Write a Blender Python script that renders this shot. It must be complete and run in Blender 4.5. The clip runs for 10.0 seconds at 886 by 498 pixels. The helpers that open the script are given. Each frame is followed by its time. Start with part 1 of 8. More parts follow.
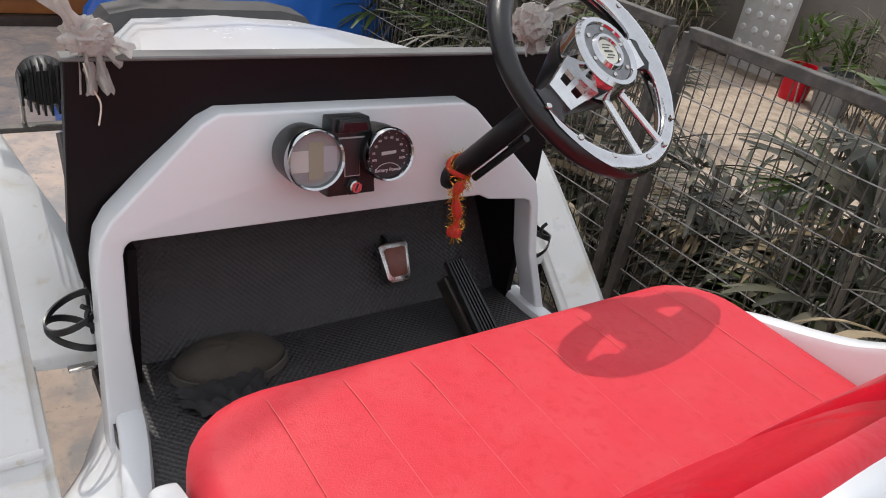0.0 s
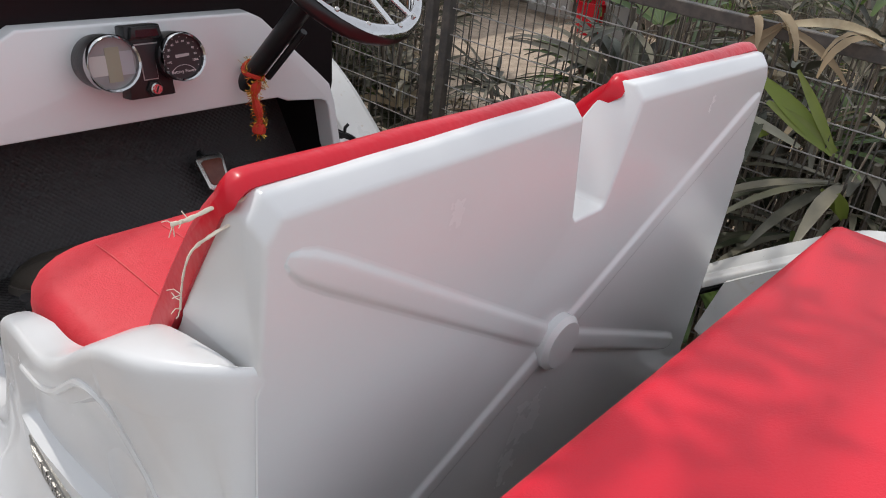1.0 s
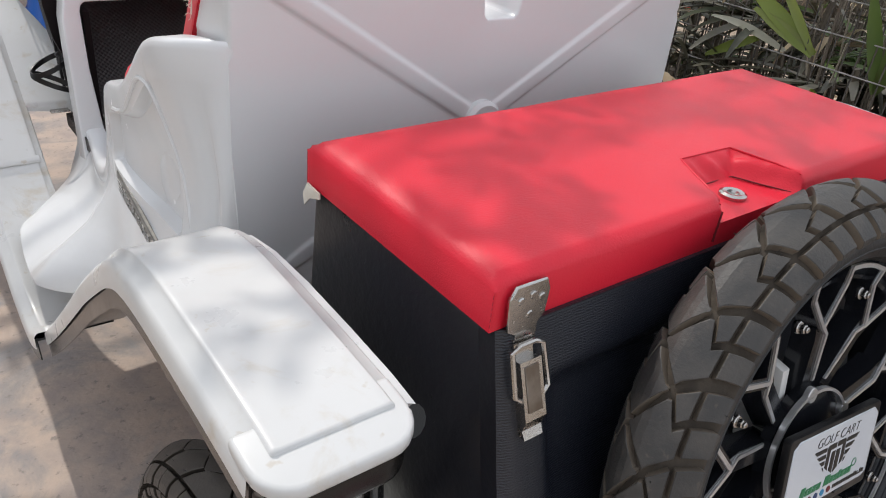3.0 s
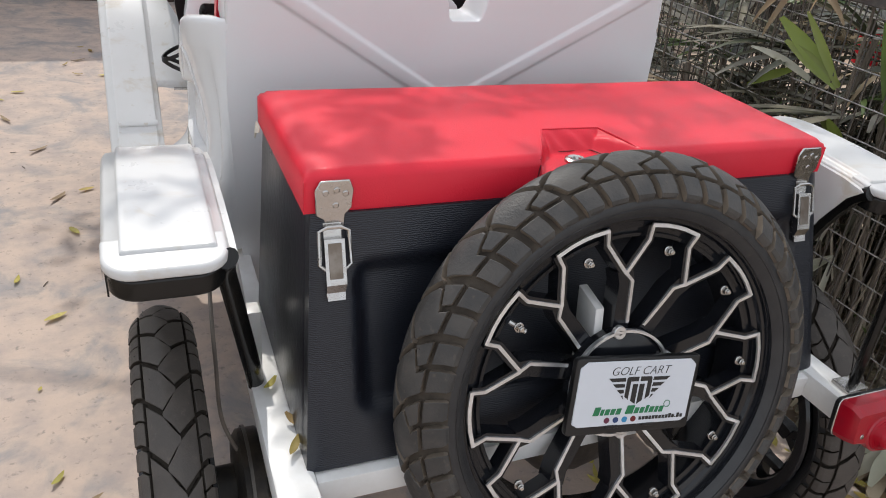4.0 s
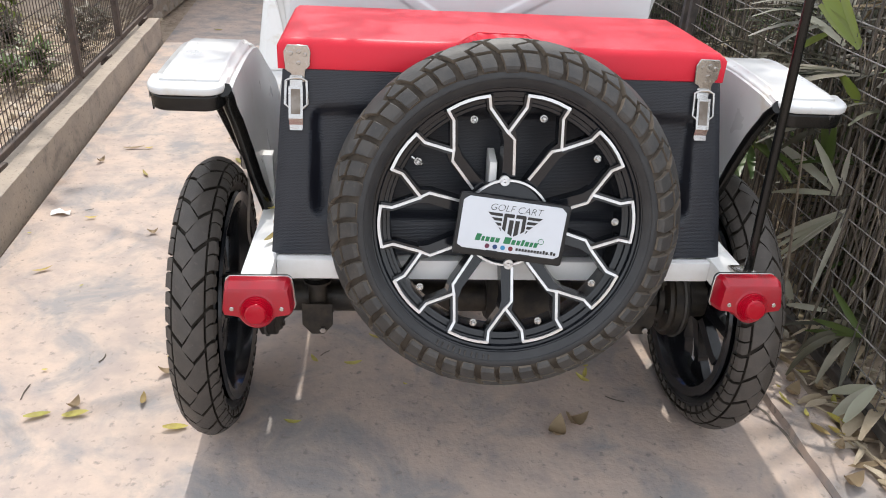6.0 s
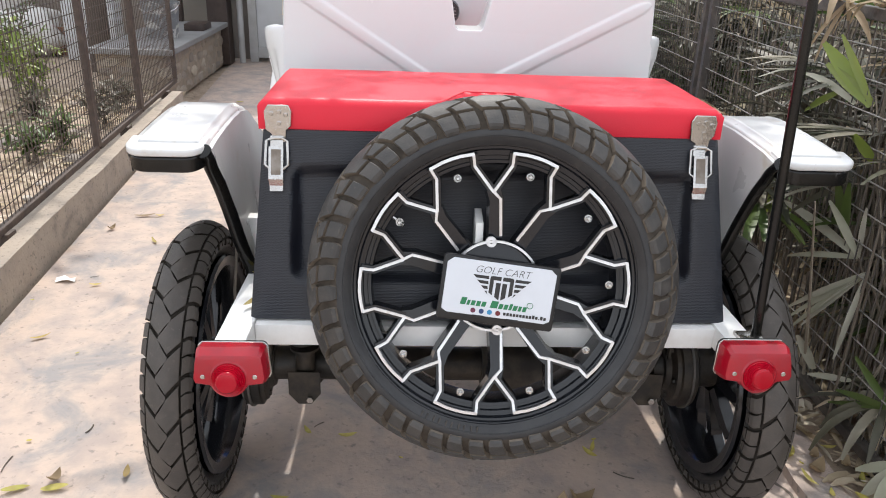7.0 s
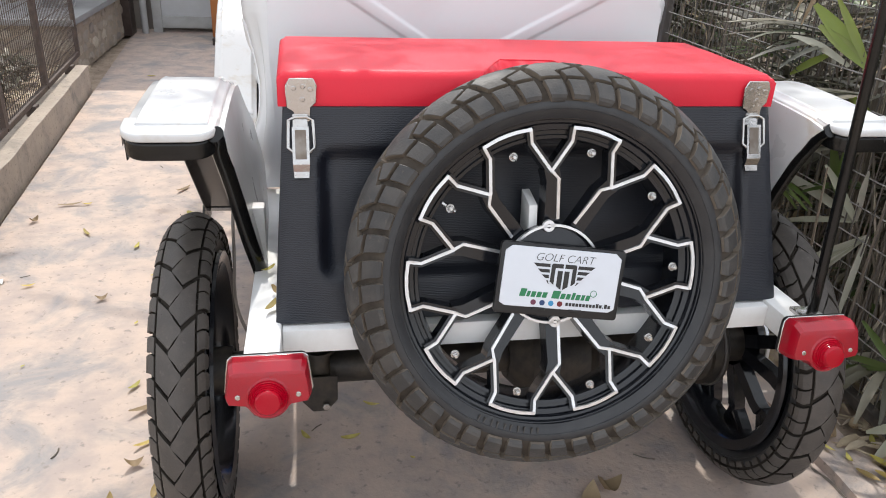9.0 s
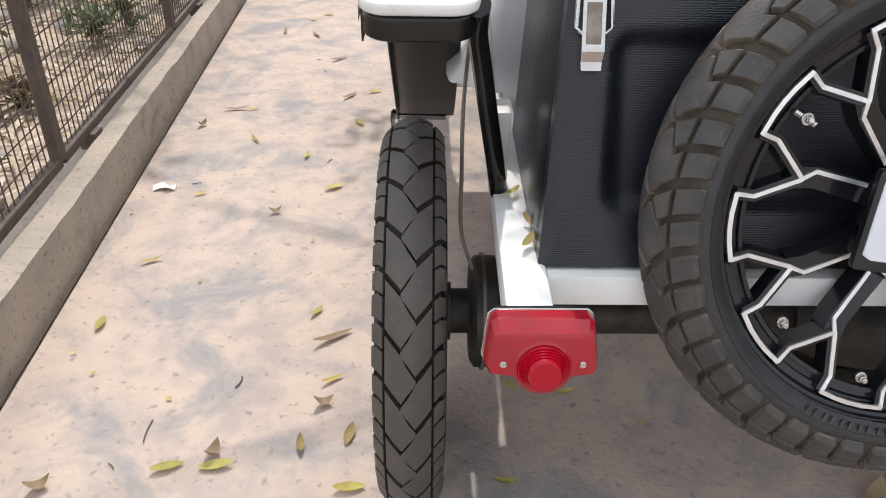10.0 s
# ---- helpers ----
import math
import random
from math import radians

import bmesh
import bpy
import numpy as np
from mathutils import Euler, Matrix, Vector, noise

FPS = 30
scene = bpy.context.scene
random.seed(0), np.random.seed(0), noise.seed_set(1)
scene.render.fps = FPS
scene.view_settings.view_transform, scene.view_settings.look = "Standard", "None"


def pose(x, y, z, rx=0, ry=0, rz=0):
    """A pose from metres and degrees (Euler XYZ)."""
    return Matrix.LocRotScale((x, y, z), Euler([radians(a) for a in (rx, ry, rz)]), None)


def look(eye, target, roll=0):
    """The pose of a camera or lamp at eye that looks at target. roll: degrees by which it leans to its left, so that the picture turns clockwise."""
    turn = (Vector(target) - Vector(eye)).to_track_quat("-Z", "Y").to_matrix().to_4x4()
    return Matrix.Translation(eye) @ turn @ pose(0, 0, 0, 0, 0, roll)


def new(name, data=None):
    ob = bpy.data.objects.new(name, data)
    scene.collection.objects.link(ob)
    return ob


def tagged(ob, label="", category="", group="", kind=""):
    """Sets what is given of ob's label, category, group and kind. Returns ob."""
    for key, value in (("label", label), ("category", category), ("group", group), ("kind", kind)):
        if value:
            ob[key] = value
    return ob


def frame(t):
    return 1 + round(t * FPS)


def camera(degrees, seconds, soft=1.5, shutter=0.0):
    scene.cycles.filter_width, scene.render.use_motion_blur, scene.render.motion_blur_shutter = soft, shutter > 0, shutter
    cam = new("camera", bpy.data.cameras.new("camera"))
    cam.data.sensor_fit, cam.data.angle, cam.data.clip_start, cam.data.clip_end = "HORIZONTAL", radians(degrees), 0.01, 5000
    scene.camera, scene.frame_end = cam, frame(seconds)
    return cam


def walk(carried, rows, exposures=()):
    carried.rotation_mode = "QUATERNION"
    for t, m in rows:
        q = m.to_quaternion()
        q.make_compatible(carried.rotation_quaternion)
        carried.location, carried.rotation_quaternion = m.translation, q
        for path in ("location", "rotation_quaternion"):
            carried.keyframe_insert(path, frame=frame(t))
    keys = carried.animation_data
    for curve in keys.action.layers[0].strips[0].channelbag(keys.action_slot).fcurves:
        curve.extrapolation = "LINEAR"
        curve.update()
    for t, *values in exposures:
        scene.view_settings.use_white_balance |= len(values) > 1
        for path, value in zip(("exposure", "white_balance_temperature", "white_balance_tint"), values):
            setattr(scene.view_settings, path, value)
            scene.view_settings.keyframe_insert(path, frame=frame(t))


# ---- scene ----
cam = camera(61.2, 10.0, 1.0)
PATH = [
    (0, (-0.617, 0.63, 1.409), (0.457, 2.009, 0.438), 10.3),
    (0.5, (-0.654, 0.474, 1.374), (0.517, 1.771, 0.4), 9.0),
    (1, (-0.709, 0.345, 1.345), (0.637, 1.47, 0.383), 7.0),
    (1.5, (-0.813, 0.342, 1.28), (0.71, 1.201, 0.309), 3.6),
    (2, (-0.896, 0.308, 1.238), (0.625, 1.114, 0.22), 2.2),
    (2.5, (-0.856, 0.039, 1.223), (0.451, 1.152, 0.197), 4.7),
    (2.7, (-0.832, -0.035, 1.234), (0.387, 1.188, 0.226), 5.9),
    (3.8, (-0.691, -0.499, 1.29), (0.137, 1.028, 0.298), 5.5),
    (4, (-0.615, -0.582, 1.288), (0.111, 1.017, 0.331), 6.1),
    (4.5, (-0.524, -0.744, 1.295), (0.02, 0.942, 0.366), 7.2),
    (5, (-0.483, -0.954, 1.303), (-0.036, 0.751, 0.357), 6.7),
    (5.2, (-0.453, -1.015, 1.309), (-0.031, 0.689, 0.351), 6.3),
    (6.3, (-0.213, -1.15, 1.215), (-0.077, 0.634, 0.321), 2.8),
    (6.5, (-0.2, -1.116, 1.209), (-0.065, 0.693, 0.368), 2.6),
    (7, (-0.179, -1.094, 1.207), (-0.072, 0.745, 0.428), 2.2),
    (7.5, (-0.168, -1.105, 1.205), (-0.095, 0.742, 0.44), 1.5),
    (8, (-0.156, -1.094, 1.181), (-0.051, 0.744, 0.4), 1.3),
    (8.5, (-0.242, -1.024, 1.173), (-0.011, 0.792, 0.367), 2.1),
    (9, (-0.404, -0.933, 1.17), (-0.042, 0.846, 0.33), 2.9),
    (9.5, (-0.54, -0.807, 1.11), (-0.328, 0.944, 0.167), 2.0),
    (10, (-0.585, -0.642, 1.038), (-0.55, 1.066, -0.001), 1.0),
]
walk(cam, [(t, look(e, g, r)) for t, e, g, r in PATH], exposures=[(0, 0.17), (0.5, 0.04), (1.0, -0.06), (1.5, -0.04), (2.5, 0.02), (4.0, 0.15), (5.0, 0.40), (6.5, 0.70), (9, 0.68), (10, 0.56)])

# ---- world, sun, exposure ----
SUN_AIM = Vector((0.01, -0.27, -0.36)).normalized()
world = bpy.data.worlds.new("sky")
scene.world = world
world.use_nodes = True
wn = world.node_tree
sky = wn.nodes.new("ShaderNodeTexSky")
sky.sky_type = "NISHITA"
sky.sun_disc = False
sky.sun_elevation = math.asin(-SUN_AIM.z)
sky.sun_rotation = math.atan2(-SUN_AIM.x, -SUN_AIM.y)
sky.dust_density = 1.0
haze = wn.nodes.new("ShaderNodeHueSaturation")
haze.inputs["Saturation"].default_value = 0.45
wn.links.new(sky.outputs[0], haze.inputs["Color"])
veil = wn.nodes.new("ShaderNodeMix")          # bright even haze over the clear sky
veil.data_type = "RGBA"
veil.inputs[0].default_value = 0.75
veil.inputs[7].default_value = (6.1, 6.35, 6.8, 1)
wn.links.new(haze.outputs[0], veil.inputs[6])
wn.links.new(veil.outputs[2], wn.nodes["Background"].inputs[0])
wn.nodes["Background"].inputs[1].default_value = 0.172
sun = new("sun", bpy.data.lights.new("sun", "SUN"))
sun.data.energy = 2.15
sun.data.angle = radians(0.55)
sun.data.color = (1.0, 0.95, 0.88)
sun.matrix_world = look(Vector((0, 0, 6)) - SUN_AIM * 3, (0, 0, 6))


# ---- materials ----
def mat(name, base, rough=0.5, metal=0.0, coat=0.0, var=None, var_scale=4.0, var_amount=0.5, stain=None, stain_scale=1.2,
        stain_lo=0.5, stain_hi=0.7, bump=0.0, bump_scale=200.0, rough_var=0.0, spec=0.5, island=None, obrand=None, detail=6.0, trans=0.0, speck=None,
        speck_scale=120.0, speck_lo=0.6, speck_hi=0.72):
    """A node material: base colour, a finer second tone, large stains, roughness variation and a bump."""
    m = bpy.data.materials.new(name)
    m.use_nodes = True
    n, l = m.node_tree.nodes, m.node_tree.links
    b = n["Principled BSDF"]
    b.inputs["Roughness"].default_value = rough
    b.inputs["Metallic"].default_value = metal
    b.inputs["Coat Weight"].default_value = coat
    b.inputs["Coat Roughness"].default_value = 0.12
    b.inputs["Specular IOR Level"].default_value = spec
    co = n.new("ShaderNodeTexCoord")
    geo = n.new("ShaderNodeNewGeometry")
    rgb = n.new("ShaderNodeRGB")
    rgb.outputs[0].default_value = (*base, 1)
    out = rgb.outputs[0]
    pos = geo.outputs["Position"]

    def noise_tex(scale, det=detail, rough_=0.6, dist=0.0):
        t = n.new("ShaderNodeTexNoise")
        t.inputs["Scale"].default_value = scale
        t.inputs["Detail"].default_value = det
        t.inputs["Roughness"].default_value = rough_
        t.inputs["Distortion"].default_value = dist
        l.new(pos, t.inputs["Vector"])
        return t.outputs["Fac"]

    def ramp(src, lo, hi):
        r = n.new("ShaderNodeMapRange")
        r.inputs["From Min"].default_value = lo
        r.inputs["From Max"].default_value = hi
        r.interpolation_type = "SMOOTHSTEP"
        l.new(src, r.inputs["Value"])
        return r.outputs[0]

    def mix(a, col, fac, amount=1.0):
        x = n.new("ShaderNodeMix")
        x.data_type = "RGBA"
        k = n.new("ShaderNodeMath")
        k.operation = "MULTIPLY"
        k.inputs[1].default_value = amount
        l.new(fac, k.inputs[0])
        l.new(k.outputs[0], x.inputs[0])
        l.new(a, x.inputs[6])
        if isinstance(col, tuple):
            x.inputs[7].default_value = (*col, 1)
        else:
            l.new(col, x.inputs[7])
        return x.outputs[2]

    def palette(src, cols):
        r = n.new("ShaderNodeValToRGB")
        r.color_ramp.elements.remove(r.color_ramp.elements[1])
        for i, c in enumerate(cols):
            e = r.color_ramp.elements[0] if i == 0 else r.color_ramp.elements.new(i / (len(cols) - 1))
            e.position = i / (len(cols) - 1)
            e.color = (*c, 1)
        l.new(src, r.inputs[0])
        return r.outputs[0]

    if island:
        out = palette(geo.outputs["Random Per Island"], island)
    if obrand:
        oi = n.new("ShaderNodeObjectInfo")
        out = palette(oi.outputs["Random"], obrand)
    if var:
        out = mix(out, var, ramp(noise_tex(var_scale), 0.35, 0.7), var_amount)
    if stain:
        out = mix(out, stain, ramp(noise_tex(stain_scale, 8.0, 0.65, 0.6), stain_lo, stain_hi), 0.85)
    if speck:
        out = mix(out, speck, ramp(noise_tex(speck_scale, 3.0), speck_lo, speck_hi), 0.8)
    l.new(out, b.inputs["Base Color"])
    if rough_var:
        r = n.new("ShaderNodeMath")
        r.operation = "MULTIPLY_ADD"
        r.inputs[1].default_value = rough_var
        r.inputs[2].default_value = rough - rough_var / 2
        l.new(noise_tex(var_scale * 2), r.inputs[0])
        l.new(r.outputs[0], b.inputs["Roughness"])
    if bump:
        bp = n.new("ShaderNodeBump")
        bp.inputs["Strength"].default_value = bump
        bp.inputs["Distance"].default_value = 0.002
        l.new(noise_tex(bump_scale, 3.0), bp.inputs["Height"])
        l.new(bp.outputs[0], b.inputs["Normal"])
    if trans:
        tr = n.new("ShaderNodeBsdfTranslucent")
        l.new(out, tr.inputs["Color"])
        ms = n.new("ShaderNodeMixShader")
        ms.inputs[0].default_value = trans
        l.new(b.outputs[0], ms.inputs[1])
        l.new(tr.outputs[0], ms.inputs[2])
        l.new(ms.outputs[0], n["Material Output"].inputs[0])
    return m


def cells_bump(m, kind, scale, strength, distance=0.002, stretch=(1, 1, 1)):
    """Adds a woven or pimpled relief to a material."""
    n, l = m.node_tree.nodes, m.node_tree.links
    geo = n.new("ShaderNodeNewGeometry")
    mp = n.new("ShaderNodeMapping")
    mp.inputs["Scale"].default_value = stretch
    mp.inputs["Rotation"].default_value = (0, 0, radians(45)) if kind == "cells" else (0, 0, 0)
    l.new(geo.outputs["Position"], mp.inputs["Vector"])
    if kind == "wave":
        t = n.new("ShaderNodeTexWave")
        t.bands_direction = "Z"
        t.inputs["Distortion"].default_value = 5.0
        t.inputs["Detail"].default_value = 3.0
        t.inputs["Detail Scale"].default_value = 2.0
        src = t.outputs["Fac"]
    else:
        t = n.new("ShaderNodeTexVoronoi")
        t.inputs["Randomness"].default_value = 0.12
        src = t.outputs["Distance"]
    t.inputs["Scale"].default_value = scale
    l.new(mp.outputs[0], t.inputs["Vector"])
    bp = n.new("ShaderNodeBump")
    bp.inputs["Strength"].default_value = strength
    bp.inputs["Distance"].default_value = distance
    l.new(src, bp.inputs["Height"])
    l.new(bp.outputs[0], n["Principled BSDF"].inputs["Normal"])
    return m


M_WHITE = mat("white_gelcoat", (0.685, 0.69, 0.70), 0.26, coat=0.18, var=(0.655, 0.66, 0.665), var_scale=3, var_amount=0.5,
              stain=(0.58, 0.55, 0.50), stain_scale=5, stain_lo=0.68, stain_hi=0.8, rough_var=0.08)
# stains are real smudges; the base white is also darkened for dappled shade
M_WHITE_DIRTY_SHADED = mat("shaded_dusty_fender_paint", (0.60, 0.60, 0.595), 0.3, coat=0.2, speck=(0.5, 0.46, 0.4), speck_scale=45, speck_lo=0.66, speck_hi=0.74, var=(0.565, 0.56, 0.545), var_scale=6, var_amount=0.6,
                    stain=(0.50, 0.45, 0.38), stain_scale=9, stain_lo=0.54, stain_hi=0.72, rough_var=0.2)
M_FRAME = mat("white_frame_paint", (0.78, 0.78, 0.77), 0.35, var=(0.62, 0.60, 0.56), var_scale=14, var_amount=0.5, stain=(0.35, 0.27, 0.2),
              stain_scale=25, stain_lo=0.7, stain_hi=0.8)
M_RED = mat("red_vinyl", (0.65, 0.017, 0.038), 0.40, spec=0.32, var=(0.63, 0.017, 0.037), var_scale=5, bump=0.25, bump_scale=420, rough_var=0.1)
M_RED_SEAT = mat("faded_red_vinyl", (0.60, 0.030, 0.046), 0.52, spec=0.28, var=(0.62, 0.058, 0.068), var_scale=16, var_amount=0.6, speck=(0.56, 0.025, 0.038), speck_scale=70, speck_lo=0.5, speck_hi=0.7, bump=0.3, bump_scale=380, rough_var=0.1)
M_SEAM = mat("pale_seam", (0.62, 0.085, 0.085), 0.6)
M_BLACKBOX = cells_bump(mat("black_woven_frp", (0.0100, 0.0120, 0.0180), 0.32, spec=0.45, var=(0.018, 0.020, 0.027), var_scale=9, var_amount=0.5, rough_var=0.15),
                        "wave", 118, 0.26, 0.002)
M_BLACKBOX_SIDE = mat("black_gelcoat", (0.0095, 0.010, 0.0145), 0.3, spec=0.4, var=(0.021, 0.021, 0.024), var_scale=8, bump=0.3, bump_scale=90, rough_var=0.15)
M_RUBBER = mat("dusty_tyre_rubber", (0.019, 0.0195, 0.0215), 0.40, spec=0.45, var=(0.034, 0.034, 0.035), var_scale=30, var_amount=0.6, stain=(0.085, 0.073, 0.062),
               stain_scale=16, stain_lo=0.62, stain_hi=0.88, bump=0.25, bump_scale=300, rough_var=0.15)
M_GROOVE = mat("dusty_tread_groove", (0.085, 0.071, 0.057), 0.9, spec=0.15, var=(0.045, 0.038, 0.032), var_scale=30, var_amount=0.9, bump=0.5, bump_scale=150)
M_GROOVE_DARK = mat("dark_tread_groove", (0.034, 0.0285, 0.023), 0.85, spec=0.2, var=(0.040, 0.034, 0.028), var_scale=30, var_amount=0.8, bump=0.5, bump_scale=150)
M_TREAD = mat("worn_tread_rubber", (0.038, 0.0365, 0.0355), 0.54, spec=0.45, speck=(0.095, 0.080, 0.066), speck_scale=110, speck_lo=0.60, speck_hi=0.78, var=(0.080, 0.072, 0.064), var_scale=26, var_amount=0.7, bump=0.35, bump_scale=260, rough_var=0.2)
M_TREAD_ROAD = mat("dusty_brown_tread", (0.064, 0.056, 0.050), 0.55, spec=0.4, speck=(0.12, 0.10, 0.084), speck_scale=110, speck_lo=0.60, speck_hi=0.78, var=(0.092, 0.079, 0.068), var_scale=26, var_amount=0.7, bump=0.35, bump_scale=260, rough_var=0.2)
M_TREAD_EDGE = mat("dusty_tread_edge", (0.125, 0.105, 0.085), 0.75, spec=0.2, var=(0.19, 0.157, 0.122), var_scale=22, var_amount=0.9, bump=0.3, bump_scale=260)
M_RIM = mat("gloss_black_alloy", (0.008, 0.009, 0.012), 0.17, spec=0.42, var=(0.015, 0.0155, 0.018), var_scale=20, var_amount=0.5, rough_var=0.2, coat=0.1)
M_MACHINED = mat("machined_alloy", (0.72, 0.72, 0.73), 0.32, metal=0.75, var=(0.5, 0.49, 0.47), var_scale=60, var_amount=0.4)
M_STEEL = mat("worn_stainless", (0.50, 0.49, 0.475), 0.24, metal=1.0, var=(0.42, 0.38, 0.34), var_scale=60, var_amount=0.5, rough_var=0.25)
M_CHROME = mat("chrome", (0.50, 0.50, 0.51), 0.09, metal=1.0, var=(0.42, 0.42, 0.43), var_scale=40, rough_var=0.12)
M_BLACK = mat("satin_black_plastic", (0.009, 0.009, 0.010), 0.33, spec=0.4, var=(0.02, 0.0195, 0.019), var_scale=15, rough_var=0.2, bump=0.15, bump_scale=300)
M_BLACKPAINT = mat("gloss_black_paint", (0.006, 0.006, 0.006), 0.2, spec=0.35, var=(0.016, 0.014, 0.011), var_scale=12, var_amount=0.6, rough_var=0.2)
M_SCUFFED = mat("scuffed_black_paint", (0.006, 0.006, 0.006), 0.25, spec=0.35, var=(0.016, 0.014, 0.011), var_scale=12, speck=(0.20, 0.19, 0.18), speck_scale=26, speck_lo=0.64, speck_hi=0.70)
M_MATTE = mat("matt_black_board", (0.0060, 0.0038, 0.0046), 0.5, spec=0.18, var=(0.011, 0.006, 0.0075), var_scale=6, bump=0.15, bump_scale=400)
M_MAT = cells_bump(mat("black_pimpled_mat", (0.034, 0.032, 0.033), 0.5, var=(0.055, 0.052, 0.05), var_scale=7, rough_var=0.2), "cells", 125, 0.8, 0.003, (1, 1, 0))
M_TOE = cells_bump(mat("black_pimpled_toe_mat", (0.034, 0.031, 0.033), 0.5, var=(0.055, 0.052, 0.05), var_scale=7, rough_var=0.2), "cells", 125, 0.8, 0.003, (1, 1.65, 0))
M_PAD = mat("glossy_red_vinyl", (0.56, 0.006, 0.022), 0.30, spec=0.36, var=(0.48, 0.005, 0.016), var_scale=7, bump=0.9, bump_scale=30, rough_var=0.12)
M_LENS = mat("red_lamp_plastic", (0.34, 0.0008, 0.012), 0.30, coat=0.35, spec=0.4, var=(0.24, 0.010, 0.022), var_scale=35, bump=0.2, bump_scale=200)
M_LENS_IN = mat("red_lamp_dome", (0.36, 0.001, 0.014), 0.16, coat=0.05, spec=0.3, var=(0.36, 0.001, 0.01), var_scale=30)
M_GREASE = mat("greasy_black_steel", (0.022, 0.020, 0.018), 0.5, metal=0.3, var=(0.07, 0.055, 0.04), var_scale=25, var_amount=0.7, bump=0.4, bump_scale=90)
M_CONCRETE = mat("stained_concrete", (0.530, 0.418, 0.345), 0.85, var=(0.395, 0.326, 0.292), var_scale=9, var_amount=1.0, stain=(0.265, 0.26, 0.262),
                 stain_scale=4.0, stain_lo=0.46, stain_hi=0.66, bump=1.0, bump_scale=60, speck=(0.25, 0.22, 0.20), speck_scale=42, speck_lo=0.58, speck_hi=0.72, detail=14.0)
M_KERB = mat("rough_kerb_concrete", (0.40, 0.335, 0.27), 0.9, speck=(0.2, 0.175, 0.15), speck_scale=60, speck_lo=0.56, speck_hi=0.7, var=(0.29, 0.25, 0.21), var_scale=7, var_amount=0.7, stain=(0.17, 0.155, 0.14), stain_scale=4,
             stain_lo=0.55, stain_hi=0.75, bump=0.8, bump_scale=55)
M_SOIL = mat("dry_soil", (0.46, 0.365, 0.28), 0.95, speck=(0.14, 0.11, 0.08), speck_scale=50, speck_lo=0.58, speck_hi=0.68, var=(0.26, 0.20, 0.15), var_scale=9, var_amount=0.8, bump=1.0, bump_scale=40)
# grey wire, made pale to carry the sun on the level wires
M_WIRE = mat("sunlit_fence_wire", (0.38, 0.365, 0.34), 0.5, metal=0.2, var=(0.17, 0.155, 0.135), var_scale=30, var_amount=0.7)
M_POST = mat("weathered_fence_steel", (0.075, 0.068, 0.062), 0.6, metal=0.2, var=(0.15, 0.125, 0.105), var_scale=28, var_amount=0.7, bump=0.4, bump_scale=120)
M_RUST = mat("brown_painted_steel", (0.060, 0.043, 0.036), 0.6, var=(0.12, 0.083, 0.062), var_scale=25, var_amount=0.6, bump=0.4, bump_scale=120)
# dusty green; near-black leaflets paint the shaded gaps, pale ones the sunlit leaves
M_LEAF = mat("dusty_sun_shade_leaf", (0.075, 0.090, 0.045), 0.5, island=[(0.020, 0.022, 0.010), (0.116, 0.105, 0.068), (0.016, 0.017, 0.009), (0.239, 0.213, 0.154), (0.027, 0.032, 0.013), (0.293, 0.259, 0.192), (0.022, 0.024, 0.013),
             (0.039, 0.052, 0.017), (0.177, 0.158, 0.107), (0.018, 0.020, 0.011), (0.076, 0.076, 0.044)], var=(0.12, 0.112, 0.088), var_scale=25, var_amount=0.3, trans=0.2)
# dusty leaf, its tones raised so that it looks sunlit though shaded
M_LEAF_PALE = mat("sun_pale_dusty_leaf", (0.36, 0.35, 0.29), 0.6, island=[(0.54, 0.52, 0.43), (0.44, 0.43, 0.34), (0.58, 0.56, 0.48), (0.36, 0.37, 0.26)], var=(0.40, 0.38, 0.29), var_scale=30, trans=0.2)
M_LEAF_GREEN = mat("fresh_green_leaf", (0.1, 0.2, 0.03), 0.4, island=[(0.06, 0.105, 0.016), (0.095, 0.145, 0.03), (0.045, 0.085, 0.018), (0.125, 0.16, 0.045)],
                   var=(0.09, 0.14, 0.04), var_scale=14, var_amount=0.5, trans=0.35)
M_LEAF_LIME = mat("lime_green_leaf", (0.3, 0.36, 0.05), 0.4, island=[(0.16, 0.23, 0.03), (0.23, 0.29, 0.05), (0.11, 0.18, 0.026), (0.28, 0.315, 0.085)], var=(0.2, 0.26, 0.05), var_scale=14, var_amount=0.4, trans=0.35)
M_LEAF_DRY = mat("dry_tan_leaf", (0.4, 0.3, 0.17), 0.7, island=[(0.42, 0.33, 0.2), (0.30, 0.22, 0.13), (0.5, 0.42, 0.28), (0.24, 0.17, 0.1)], var=(0.25, 0.18, 0.1),
                 var_scale=30, trans=0.2)
# dry leaf tones lightened: the sun falling on the litter is in the colour
M_LITTER = mat("sunny_dry_leaf_litter", (0.45, 0.36, 0.25), 0.8, island=[(0.62, 0.53, 0.40), (0.48, 0.39, 0.27), (0.68, 0.61, 0.50), (0.38, 0.30, 0.21), (0.55, 0.46, 0.30)], var=(0.35, 0.27, 0.18),
               var_scale=30, trans=0.2)
M_CANE = mat("pale_dry_cane", (0.20, 0.165, 0.125), 0.8, island=[(0.46, 0.39, 0.30), (0.26, 0.21, 0.16), (0.54, 0.47, 0.37), (0.17, 0.14, 0.11)], var=(0.12, 0.10, 0.08), var_scale=30, bump=0.4, bump_scale=90)
